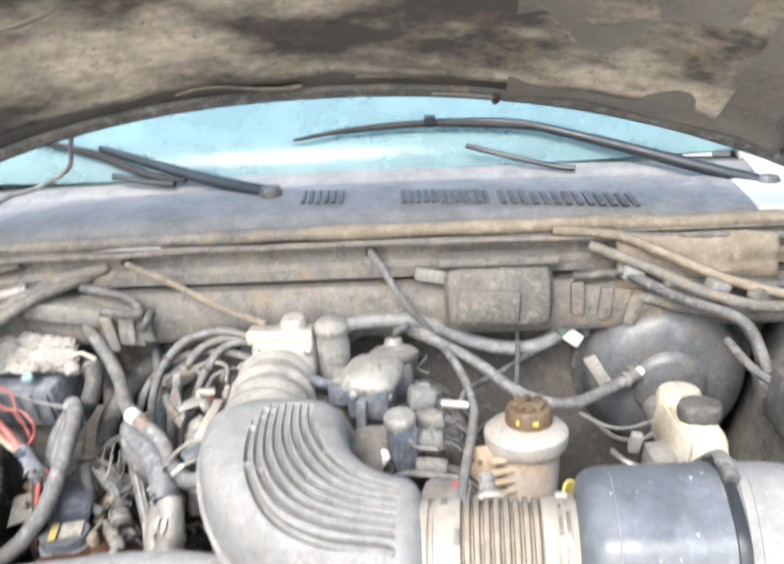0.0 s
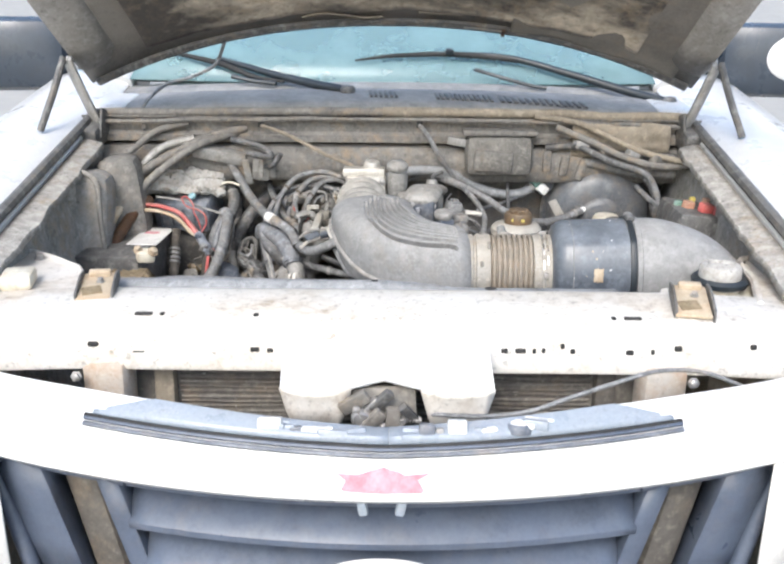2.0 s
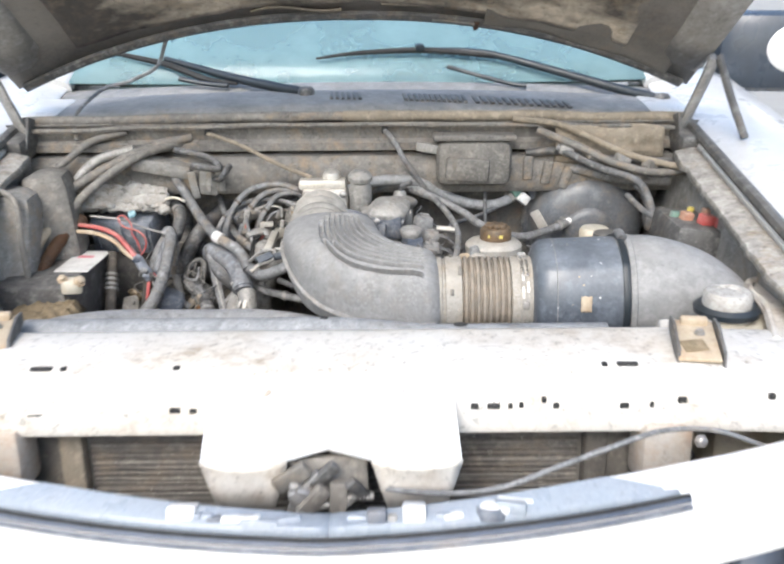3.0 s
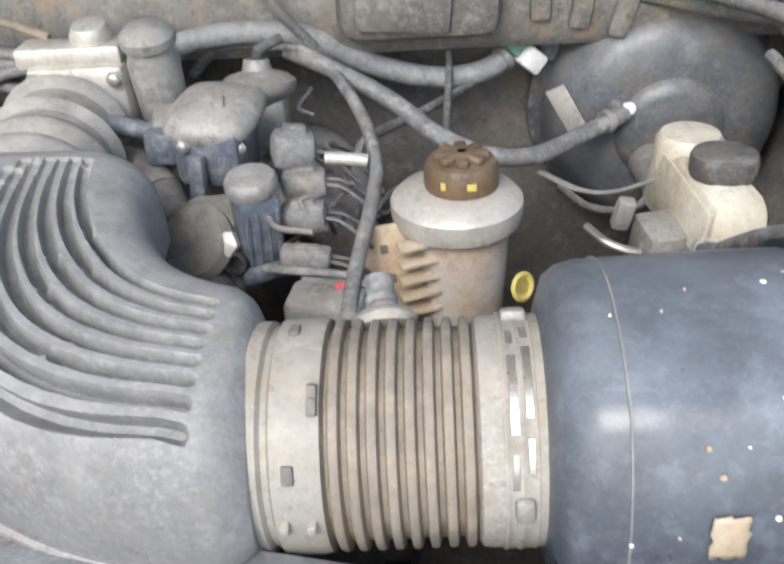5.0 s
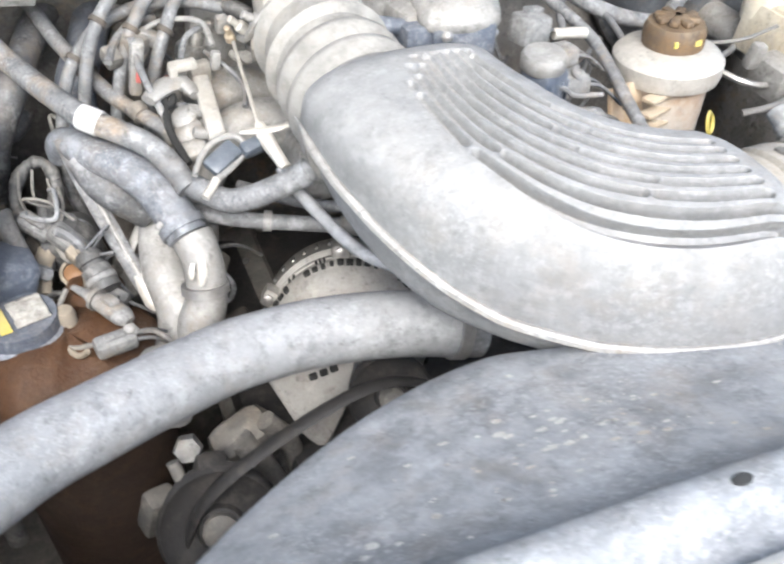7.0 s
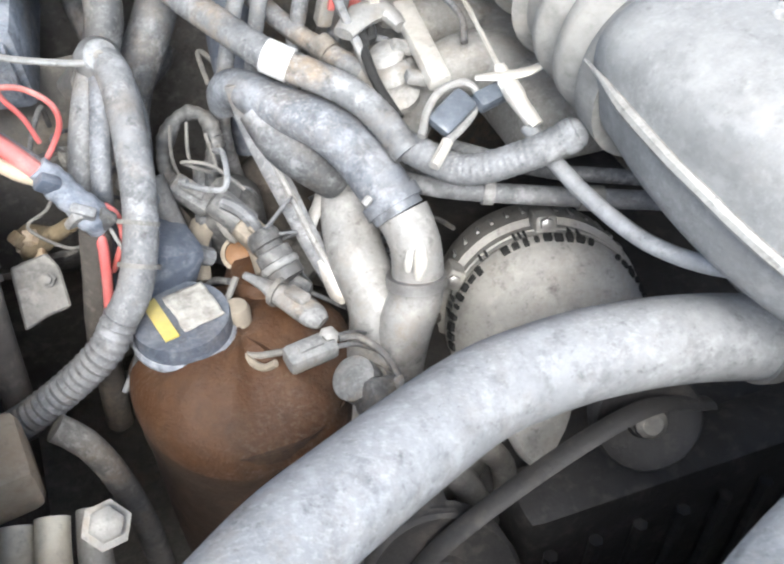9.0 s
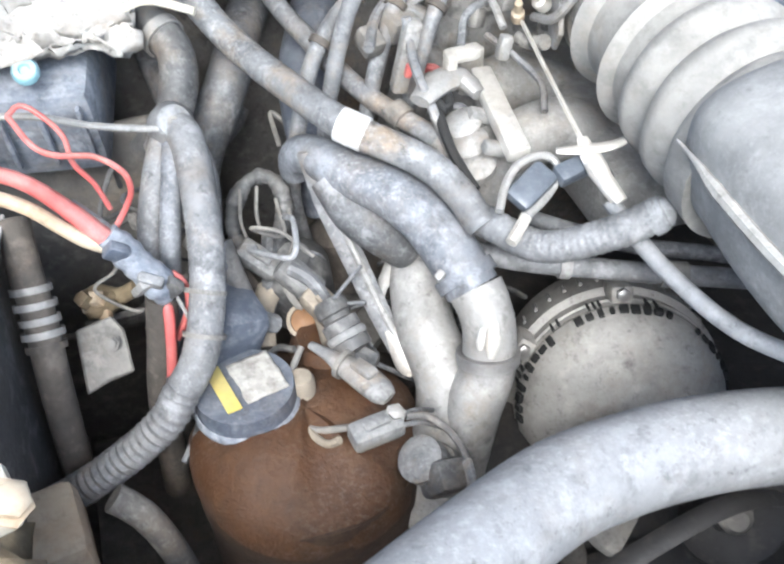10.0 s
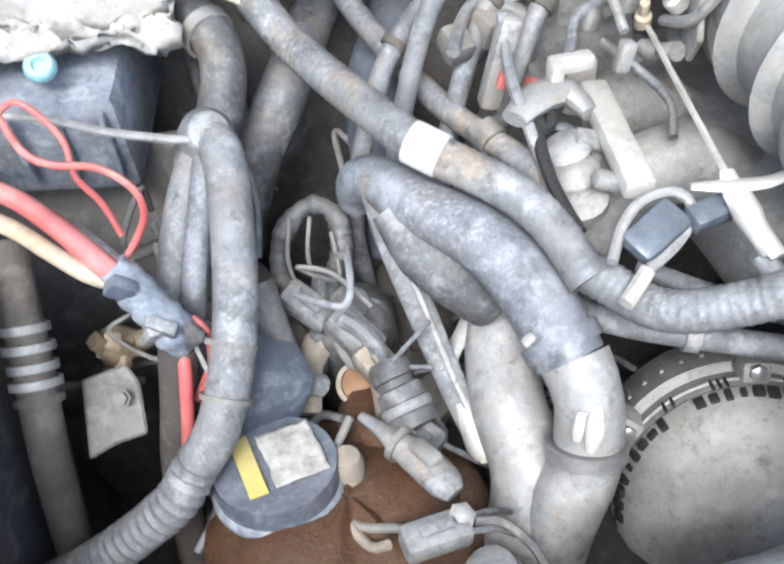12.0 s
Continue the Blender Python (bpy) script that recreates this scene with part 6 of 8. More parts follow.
box("lug", (0.032, 0.012, 0.012), pose(-0.366, 0.690, 0.800, 0, 0, -6), M_CAST, acc, "pale lug on the cap", bevel=0.004)
lathe("eyelet", [(0.0062, 0.0), (0.0062, 0.004), (0.003, 0.005), (0.003, 0.001), (0, 0.001)], pose(-0.349, 0.692, 0.803, -10, 0, 0), M_CAST, acc, seg=14)
tube("cap_post", [(-0.352, 0.712, 0.80), (-0.358, 0.722, 0.825), (-0.362, 0.735, 0.845)], 0.009, M_HEATER, acc, "grey upright post", seg=12)
tube("line", [(-0.322, 0.672, 0.79), (-0.338, 0.648, 0.775), (-0.330, 0.618, 0.768), (-0.305, 0.603, 0.776)], 0.0026, M_HEATER, acc, seg=8)

# plugs and clips in the gap
def plug(at, rot, size, material, label, wire=None):
    b = box("wire_connector", size, pose(*at, *rot), material, None, label, bevel=min(size) * 0.25, category="connector")
    tagged(b, label, "connector", "wire connectors in the bay")
    box("latch", (size[0] * 0.5, size[1] * 0.35, size[2] * 0.25), pose(*at, *rot) @ pose(0, 0, size[2] * 0.55), material, b, bevel=0.001)
    for k in (-1, 1):
        tube("wire", [tuple(pose(*at, *rot) @ Vector((size[0] * 0.45, k * size[1] * 0.2, 0))), tuple(pose(*at, *rot) @ Vector((size[0] * 0.9, k * size[1] * 0.3, -0.005))), tuple(pose(*at, *rot) @ Vector((size[0] * 1.5, k * size[1] * 0.5, -0.025)))], 0.0018, M_RUBBER, b, seg=6)
    return b


plug((-0.337, 0.738, 0.820), (20, 30, -35), (0.034, 0.018, 0.016), M_CONN, "dusty grey wire connector")
plug((-0.312, 0.717, 0.812), (10, 35, -40), (0.036, 0.02, 0.018), M_CONN, "dusty grey wire connector")
plug((-0.300, 0.690, 0.806), (14, 30, -50), (0.034, 0.020, 0.018), M_SEAL, "dust-coated tan wire connector")
st_ = thing("ribbed_plug", "dark ribbed round plug in the wiring", "connector", (-0.288, 0.664, 0.79))
sm = along((-0.297, 0.684, 0.812), (-0.286, 0.655, 0.788))
lathe("body", [(0.010, -0.004), (0.0125, 0.0), (0.0125, 0.007), (0.0105, 0.008), (0.0105, 0.012), (0.0135, 0.013), (0.0135, 0.021), (0.0115, 0.022), (0.0115, 0.027), (0.014, 0.028), (0.014, 0.036), (0.0, 0.038)], sm, M_BLACK, st_, seg=22)
lathe("pale_ring", [(0.0138, 0.0215), (0.0150, 0.023), (0.0150, 0.026), (0.0138, 0.0275)], sm, M_CONN, st_, "dusty ring", seg=22)
tube("pigtail", [(-0.297, 0.684, 0.812), (-0.306, 0.700, 0.824), (-0.318, 0.712, 0.828)], 0.005, M_RUBBER, st_, seg=8)
plug((-0.290, 0.590, 0.784), (8, 0, 10), (0.036, 0.018, 0.015), M_CONN, "pale dusty grey wire connector")
lk_ = tube("long_plug", [(-0.316, 0.668, 0.794, 0.003), (-0.306, 0.656, 0.793, 0.005), (-0.298, 0.645, 0.792, 0.0085), (-0.288, 0.632, 0.790, 0.0105), (-0.279, 0.618, 0.787, 0.010), (-0.275, 0.612, 0.785, 0.006)], 0.009, M_CONN, None, "pale dusty tapered plug on its wire", "connector", seg=12, flat=0.75)
box("latch", (0.010, 0.020, 0.006), pose(-0.287, 0.630, 0.7995, -10, 0, 25), M_CAST, lk_, bevel=0.002)
band("collar", (-0.298, 0.645, 0.792), (0.010, -0.013, -0.002), 0.0088, 0.004, M_HEATER, lk_)
plug((-0.285, 0.665, 0.772), (30, 20, -40), (0.030, 0.024, 0.022), M_BLACK, "dusty black wire connector")
sen = thing("round_sensor", "dusty dark sensor plug with a loop of wire", "sensor", (-0.265, 0.58, 0.74))
sm = along((-0.256, 0.575, 0.752), (-0.278, 0.568, 0.785))
lathe("body", [(0.016, -0.03), (0.0165, 0.0), (0.013, 0.003), (0.013, 0.010), (0.016, 0.011), (0.016, 0.020), (0.011, 0.023), (0.0, 0.024)], sm, M_CONN, sen, "dirty grey plug body", seg=22)
lathe("dark_ring", [(0.0132, 0.0032), (0.0150, 0.004), (0.0150, 0.0085), (0.0132, 0.0095)], sm, M_BLACK, sen, seg=22)
box("cover", (0.026, 0.022, 0.030), pose(-0.254, 0.558, 0.760, 30, 20, 10), M_BLACK, sen, bevel=0.006)
box("fin", (0.004, 0.020, 0.024), pose(-0.243, 0.552, 0.764, 30, 20, 10), M_CONN, sen, bevel=0.0015)
bolt((-0.276, 0.594, 0.790), (0.0, -0.4, 0.9), 0.005, M_CAST, sen, "cap_nut", "pale cap nut")
tube("pigtail", [(-0.270, 0.590, 0.790), (-0.256, 0.588, 0.788), (-0.243, 0.574, 0.780), (-0.238, 0.556, 0.768), (-0.243, 0.540, 0.752)], 0.0024, M_BLACK, sen, seg=8)

rng2 = thing("ring_clip", "dark round hose clip on the engine side", "clip", (-0.33, 0.77, 0.83))
v, f = tube_data([(-0.330 + 0.020 * math.cos(a), 0.764 + 0.014 * math.sin(a), 0.840 + 0.025 * math.sin(a + 0.4), 0.0062 + 0.0022 * noise.noise((3 * math.cos(a), 3 * math.sin(a), 1.5))) for a in np.linspace(0, 2 * math.pi, 22)], 0.006, seg=12, ridge=0.0005, pitch=0.007)
mesh("ring", v, f, M_BLACK, rng2, "taped black loop")
for dx in (-0.008, 0.004):
    tube("inner_wire", [(-0.332 + dx, 0.770, 0.862), (-0.336 + dx, 0.755, 0.842), (-0.330 + dx, 0.742, 0.822), (-0.322 + dx, 0.735, 0.808)], 0.0014, M_HEATER, rng2, seg=6)
tube("pale_wire", [(-0.309, 0.752, 0.850), (-0.308, 0.744, 0.836), (-0.312, 0.738, 0.824), (-0.318, 0.734, 0.818)], 0.0016, M_HEATER, rng2, seg=6)
tube("stem", [(-0.325, 0.752, 0.835), (-0.33, 0.742, 0.81), (-0.335, 0.735, 0.77)], 0.006, M_RUBBER, rng2, seg=8)
lathe("ignition_post", [(0.028, -0.06), (0.026, 0.0), (0.020, 0.008), (0.012, 0.02), (0, 0.022)], along((-0.31, 0.745, 0.80), (-0.315, 0.72, 0.86)), M_BLACK, rng2, seg=20)
bk = box("dark_bracket", (0.05, 0.05, 0.05), pose(-0.372, 0.70, 0.80, 10, 20, 20), M_BLUEBLK, None, "dark dusty bracket behind the canister", bevel=0.01, category="bracket")
tube("arm", [(-0.365, 0.70, 0.815), (-0.35, 0.695, 0.805), (-0.335, 0.70, 0.79)], 0.007, M_LOOM, bk, seg=8)

# alternator
alt = thing("alternator", "pale dusty cast alternator with dark cooling slots", "alternator", (-0.05, 0.66, 0.6))
AM = along((-0.050, 0.684, 0.636), (-0.076, 0.594, 0.676))
lathe("housing", [(0.05, -0.085), (0.088, -0.080), (0.096, -0.06), (0.096, -0.012), (0.090, -0.008), (0.090, 0.020), (0.086, 0.032), (0.077, 0.042), (0.060, 0.050), (0.035, 0.056), (0.0, 0.058)], AM, M_ALT, alt, seg=64)
lathe("joint", [(0.090, 0.002), (0.0915, 0.003), (0.0915, 0.007), (0.090, 0.008)], AM, M_ALT, alt, seg=64)
ar = random.Random(5)
for k in range(58):
    spot = AM @ pose(0, 0, 0, 0, 0, 6.2 * k) @ Vector((0.08, 0, 0.04))
    if k % 11 in (9, 10) or spot.x > 0.02:
        continue
    box("slot", (0.005 + 0.004 * ar.random(), 0.0035 + 0.0045 * ar.random(), 0.006 + 0.007 * ar.random()), AM @ pose(0, 0, 0, 0, 0, 6.2 * k) @ pose(0.0875, 0, 0.0262, 0, -18, 0), M_FLATBLACK, alt, bevel=0.001)
lathe("slot_band", [(0.0898, 0.0185), (0.0906, 0.0188), (0.0904, 0.0200), (0.0896, 0.0203)], AM, M_HEATER, alt, "dark band beside the slots", seg=64)
for k in range(40):
    box("cooling_rib", (0.004, 0.0035, 0.016), AM @ pose(0, 0, 0, 0, 0, 9 * k) @ pose(0.0960, 0, -0.036), M_CAST, alt, bevel=0.001)
for a in (74, 79, 104, 107, 110, 128, 132, 160, 164, 168):
    box("vent", (0.004, 0.0022, 0.015), AM @ pose(0, 0, 0, 0, 0, a) @ pose(0.0903, 0, 0.012), M_FLATBLACK, alt, bevel=0.0008)
for a in (92, 150, 210):
    lug = AM @ pose(0, 0, 0, 0, 0, a)
    box("lug", (0.018, 0.020, 0.034), lug @ pose(0.096, 0, -0.002), M_ALT, alt, "cast lug", bevel=0.005)
    lathe("through_bolt", [(0.006, 0), (0.006, 0.005), (0.004, 0.006), (0, 0.006)], lug @ pose(0.098, 0, 0.015), M_STEEL, alt, seg=6)
fh = hose_thing("fuel_hose", "thin dusty hose running over the alternator", "hose", [(-0.205, 0.69, 0.84), (-0.167, 0.669, 0.832), (-0.099, 0.647, 0.823), (-0.012, 0.619, 0.815), (0.05, 0.60, 0.81)], 0.0075, M_LOOM, seg=12)
band("clamp", (-0.133, 0.658, 0.8275), (0.068, -0.022, -0.009), 0.0079, 0.008, M_CAST, fh, "dusty hose clamp")
band("tape_band", (-0.06, 0.6345, 0.819), (0.087, -0.028, -0.008), 0.0077, 0.018, M_HEATER, fh, "strip of old tape")
hose_thing("engine_lead", "black engine lead behind the intake elbow", "wiring", [(-0.15, 0.70, 0.845), (-0.09, 0.66, 0.835), (-0.03, 0.635, 0.83), (0.04, 0.61, 0.82)], 0.006, M_RUBBER, seg=10)

# throttle cable and its bracket
tc = thing("throttle_cable", "throttle cable on a pale metal bracket", "cable", (-0.12, 0.65, 0.85))
tube("inner_wire", [(-0.116, 0.83, 0.953), (-0.123, 0.77, 0.946), (-0.132, 0.659, 0.928)], 0.0018, M_BRIGHT, tc, seg=6)
lathe("stop", [(0.0020, 0), (0.0035, 0.004), (0.0065, 0.010), (0.0070, 0.018), (0.0048, 0.032), (0.0038, 0.040), (0.0, 0.0405)], along((-0.131, 0.658, 0.926), (-0.120, 0.619, 0.898)), M_BRIGHT, tc, "pale cable stop", seg=14)
tube("sheath", [(-0.122, 0.632, 0.899), (-0.113, 0.612, 0.884), (-0.097, 0.576, 0.868), (-0.080, 0.53, 0.864), (-0.05, 0.49, 0.87), (0.0, 0.46, 0.885)], 0.0058, M_HOSE, tc, seg=12)
tube("bracket", [(-0.131, 0.662, 0.929, 0.0038), (-0.130, 0.652, 0.922, 0.0066), (-0.125, 0.638, 0.913, 0.0058), (-0.120, 0.622, 0.905, 0.0045)], 0.006, M_BRIGHT, tc, "bright three-armed bracket", seg=10, flat=0.5)
tube("bracket_arm", [(-0.149, 0.660, 0.924, 0.0028), (-0.134, 0.655, 0.925, 0.0050), (-0.115, 0.652, 0.926, 0.0045), (-0.101, 0.655, 0.928, 0.0028), (-0.092, 0.655, 0.931, 0.0016)], 0.004, M_BRIGHT, tc, seg=10, flat=0.5)
tube("wire_loop", [(-0.196, 0.634, 0.906), (-0.186, 0.650, 0.913), (-0.172, 0.662, 0.918), (-0.155, 0.665, 0.919), (-0.147, 0.660, 0.913), (-0.153, 0.650, 0.905), (-0.166, 0.640, 0.901), (-0.178, 0.633, 0.899)], 0.0028, M_CAST, tc, "pale bent wire loop", seg=8)
box("clip", (0.034, 0.020, 0.010), pose(-0.168, 0.651, 0.907, 24, -16, 28), M_SLEEVE, tc, "glossy dark clip", bevel=0.005)
box("clip", (0.030, 0.014, 0.012), pose(-0.137, 0.655, 0.911, 20, -6, 14), M_SLEEVE, tc, "glossy dark clip", bevel=0.004)
tube("arm", [(-0.178, 0.633, 0.899), (-0.186, 0.627, 0.893), (-0.192, 0.622, 0.890)], 0.004, M_BRIGHT, tc, seg=8)

# intake manifold castings and fuel rail
man = thing("intake_manifold", "pale dusty cast intake manifold with curved runners", "manifold", (-0.05, 0.8, 0.82))
box("plenum", (0.20, 0.26, 0.07), pose(0.0, 0.80, 0.855), M_CAST, man, bevel=0.02)
for k in range(3):
    y = 0.735 + 0.075 * k
    tube("runner", [(-0.06, y, 0.86, 0.024), (-0.11, y + 0.004, 0.885, 0.024), (-0.155, y - 0.002, 0.875, 0.022), (-0.185, y - 0.01, 0.83, 0.022), (-0.195, y - 0.012, 0.78, 0.024)], 0.022, M_CAST, man, seg=18)
    tube("runner", [(0.06, y, 0.86, 0.024), (0.11, y + 0.004, 0.88, 0.024), (0.155, y, 0.865, 0.022), (0.185, y, 0.80, 0.022)], 0.022, M_CAST, man, seg=18)
rm = along((-0.163, 0.722, 0.9195), (-0.160, 0.770, 0.926))
fuel = box("fuel_rail", (0.016, 0.012, 0.092), rm, M_BRIGHT, man, "pale fuel rail", bevel=0.003)
for h in (-0.03, 0.005, 0.036):
    box("rail_clip", (0.024, 0.008, 0.010), rm @ pose(0.008, -0.006, h, 0, 0, 20), M_CAST, man, bevel=0.002)
for k in range(3):
    lathe("injector", [(0.009, -0.03), (0.010, 0.0), (0.007, 0.006), (0.0, 0.007)], pose(-0.168, 0.735 + 0.06 * k, 0.90, 0, -25, 0), M_CAST, man, "dusty fuel injector", seg=14)
    tube("injector_wire", [(-0.172, 0.735 + 0.06 * k, 0.905), (-0.185, 0.745 + 0.06 * k, 0.915), (-0.20, 0.76 + 0.06 * k, 0.895)], 0.003, M_RED if k == 1 else M_RUBBER, man, seg=6)
box("rail_bracket", (0.022, 0.012, 0.022), pose(-0.155, 0.805, 0.915, 0, 0, 15), M_BRIGHT, man, bevel=0.002)
tube("hook", [(-0.192, 0.764, 0.930), (-0.200, 0.752, 0.926), (-0.197, 0.736, 0.920), (-0.191, 0.744, 0.923), (-0.194, 0.758, 0.928), (-0.200, 0.742, 0.920), (-0.202, 0.713, 0.909), (-0.199, 0.696, 0.900), (-0.194, 0.679, 0.891)], 0.0036, M_FLATBLACK, man, "black wire looped into a hook", seg=8)
tube("hub_plate", [(-0.214, 0.738, 0.928, 0.008), (-0.196, 0.752, 0.932, 0.012), (-0.178, 0.756, 0.930, 0.012), (-0.170, 0.740, 0.924, 0.008)], 0.010, M_CAST, man, "pale casting beside the rail", seg=12, flat=0.6)
for y in (0.700, 0.716, 0.730):
    lathe("seat", [(0.013, -0.006), (0.014, 0.0), (0.010, 0.004), (0.0, 0.005)], pose(-0.186, y, 0.896 + 0.5 * (y - 0.7), 10, -20, 0), M_CAST, man, seg=16)
box("rear_casting", (0.066, 0.026, 0.088), pose(-0.124, 0.872, 0.928, -8, 4, 6), M_CAST, man, "pale lumpy casting with a round port", bevel=0.010, taper=0.82)
lathe("port_ring", [(0.0045, 0.0), (0.0050, 0.003), (0.0075, 0.004), (0.0085, 0.002), (0.0085, -0.004)], along((-0.122, 0.853, 0.938), (-0.124, 0.80, 0.938)), M_HEATER, man, seg=18)
box("rear_lobe", (0.030, 0.030, 0.034), pose(-0.152, 0.862, 0.908, 10, 0, 24), M_CAST, man, bevel=0.010)

# throttle body
thr = thing("throttle_assembly", "pale aluminium throttle assembly behind the intake elbow", "throttle", (-0.04, 0.73, 0.9))
box("flange", (0.092, 0.045, 0.072), pose(-0.055, 0.768, 0.986, 0, 0, 0), M_BRIGHT, thr, bevel=0.012)
lathe("bore", [(0.038, -0.03), (0.040, 0.0), (0.044, 0.006), (0.044, 0.016), (0.038, 0.020)], along((-0.058, 0.772, 0.962), (-0.058, 0.700, 0.962)), M_CAST, thr, "round dusty throttle bore", seg=36)
prism("lever_plate", [(-0.020, -0.004), (-0.006, -0.022), (0.012, -0.018), (0.016, 0.006), (0.004, 0.022), (-0.012, 0.016)], 0.004, pose(-0.110, 0.762, 0.962, 90, 0, 78), M_CAST, thr, "dusty throttle lever", bevel=0.001)
for k, (x, y, z, w) in enumerate(((-0.108, 0.748, 0.985, 0.007), (-0.118, 0.770, 0.972, 0.006), (-0.104, 0.782, 0.945, 0.008), (-0.124, 0.790, 0.955, 0.005))):
    lathe("stud", [(w, -0.008), (w, 0.0), (w * 0.6, 0.002), (w * 0.6, 0.012), (0, 0.013)], pose(x, y, z, 10 * k, -60 + 15 * k, 0), (M_CAST, M_BRIGHT, M_HEATER, M_TAN)[k], thr, seg=10)
tube("return_spring", [(-0.116, 0.758, 0.946), (-0.120, 0.772, 0.940), (-0.122, 0.788, 0.936)], 0.0045, M_HEATER, thr, "coiled return spring", seg=10, ridge=0.0012, pitch=0.004)
box("top_plate", (0.095, 0.035, 0.02), pose(-0.060, 0.772, 1.026), M_BRIGHT, thr, bevel=0.005)
lathe("filler_cap", [(0.018, 0), (0.019, 0.012), (0.015, 0.020), (0, 0.022)], pose(-0.042, 0.779, 1.030, 10, 0, 0), M_BRIGHT, thr, "pale cap", seg=20)
lathe("valve", [(0.022, -0.05), (0.023, 0.0), (0.019, 0.014), (0.024, 0.018), (0.024, 0.026), (0.016, 0.034), (0, 0.036)], pose(0.016, 0.752, 1.022, 12, 0, 0), M_CAST, thr, "dusty round valve", seg=24)
box("sensor", (0.04, 0.045, 0.05), pose(0.035, 0.72, 0.965, 0, 0, 10), M_CAST, thr, bevel=0.008)
tube("lever", [(-0.092, 0.745, 0.998), (-0.106, 0.738, 0.988), (-0.116, 0.748, 0.968), (-0.116, 0.78, 0.955)], 0.0034, M_CAST, thr, seg=8)
for x, z in ((-0.090, 1.010), (-0.018, 1.010), (-0.092, 0.965)):
    bolt((x, 0.7445, z), (0, -1, 0), 0.0055, M_STEEL, thr)

# sensors and valves behind the elbow
rb = thing("egr_valve_box", "blue-grey plastic valve box with a dust-covered lid", "valve", (0.08, 0.69, 0.9))
box("case", (0.058, 0.050, 0.050), pose(0.073, 0.694, 0.962, 0, 0, -14), M_BLUEBLK, rb, bevel=0.007, taper=1.06)
box("side_lobe", (0.034, 0.038, 0.030), pose(0.030, 0.700, 0.968, 0, 0, 4), M_BLUEBLK, rb, bevel=0.006)
lathe("lid", [(0.040, -0.004), (0.041, 0.0), (0.039, 0.006), (0.030, 0.013), (0.014, 0.017), (0.0, 0.018)], pose(0.073, 0.706, 0.989, 12, 0, -14), M_CAST, rb, "dusty domed lid", seg=28, squash=0.55)
box("lid_rib", (0.010, 0.016, 0.006), pose(0.080, 0.693, 1.004, 14, 0, 6), M_CAST, rb, bevel=0.002)
tube("arm", [(0.020, 0.702, 0.976), (-0.004, 0.706, 0.981), (-0.030, 0.712, 0.984)], 0.008, M_BLUEBLK, rb, seg=12)
box("tab", (0.014, 0.012, 0.040), pose(0.060, 0.664, 0.950, -8, 0, -14), M_BLUEBLK, rb, bevel=0.003)
for x, z in ((0.050, 0.975), (0.096, 0.972)):
    bolt((x, 0.672, z), (0, -1, 0.2), 0.004, M_STEEL, rb)
dk = thing("vacuum_diaphragm", "round dusty vacuum diaphragm on the throttle side", "valve", (0.094, 0.81, 0.95))
lathe("pan", [(0.02, -0.03), (0.034, -0.018), (0.036, -0.014), (0.036, -0.008), (0.028, -0.002), (0.014, 0.002), (0.012, 0.012), (0.0, 0.013)], pose(0.096, 0.805, 0.990, -12, 0, 0), M_CAST, dk, seg=36)
tube("nozzle", [(0.098, 0.803, 1.0), (0.10, 0.80, 1.012), (0.12, 0.815, 1.018)], 0.005, M_RUBBER, dk, seg=8)
box("stand", (0.05, 0.04, 0.05), pose(0.097, 0.80, 0.945), M_CAST, dk, bevel=0.008)
iac = thing("idle_valve", "upright blue-grey idle valve with a pale cap", "valve", (0.122, 0.6, 0.88))
box("body", (0.034, 0.032, 0.060), pose(0.115, 0.607, 0.934, 4, 0, 24), M_BLUEBLK, iac, bevel=0.006)
lathe("cap", [(0.0190, -0.008), (0.0205, -0.006), (0.0208, 0.003), (0.0185, 0.007), (0.010, 0.0085), (0.0, 0.009)], pose(0.114, 0.608, 0.970, 6, 0, 0), M_CAST, iac, "pale dusty cap", seg=28)
for k in range(4):
    box("rib", (0.003, 0.003, 0.046), pose(0.115, 0.607, 0.932, 4, 0, 24) @ pose(-0.012 + 0.008 * k, -0.0165, 0), M_BLUEBLK, iac, bevel=0.001)
box("foot", (0.040, 0.036, 0.014), pose(0.114, 0.606, 0.900, 4, 0, 24), M_BLUEBLK, iac, bevel=0.004)
lathe("port", [(0.0095, -0.012), (0.0095, 0.004), (0.0070, 0.005), (0.0065, -0.006), (0.0, -0.006)], along((0.098, 0.588, 0.912), (0.090, 0.555, 0.922)), M_FLATBLACK, iac, "dark open port", seg=18)
lathe("nut", [(0.010, 0), (0.011, 0.003), (0.011, 0.009), (0.008, 0.011), (0.0, 0.011)], along((0.093, 0.598, 0.924), (0.082, 0.566, 0.940)), M_BRIGHT, iac, "bright threaded nut", seg=6)
tube("pigtail", [(0.120, 0.590, 0.905), (0.140, 0.580, 0.908), (0.165, 0.572, 0.910), (0.185, 0.566, 0.910)], 0.0035, M_LOOM, iac, seg=8)
plug((0.139, 0.680, 0.966), (0, 8, 14), (0.036, 0.03, 0.030), M_CONN, "dusty grey wire connector")
plug((0.150, 0.642, 0.952), (0, 0, 5), (0.036, 0.022, 0.020), M_CONN, "dusty grey wire connector")
plug((0.150, 0.618, 0.935), (0, 0, 0), (0.036, 0.024, 0.022), M_CONN, "dusty grey wire connector")
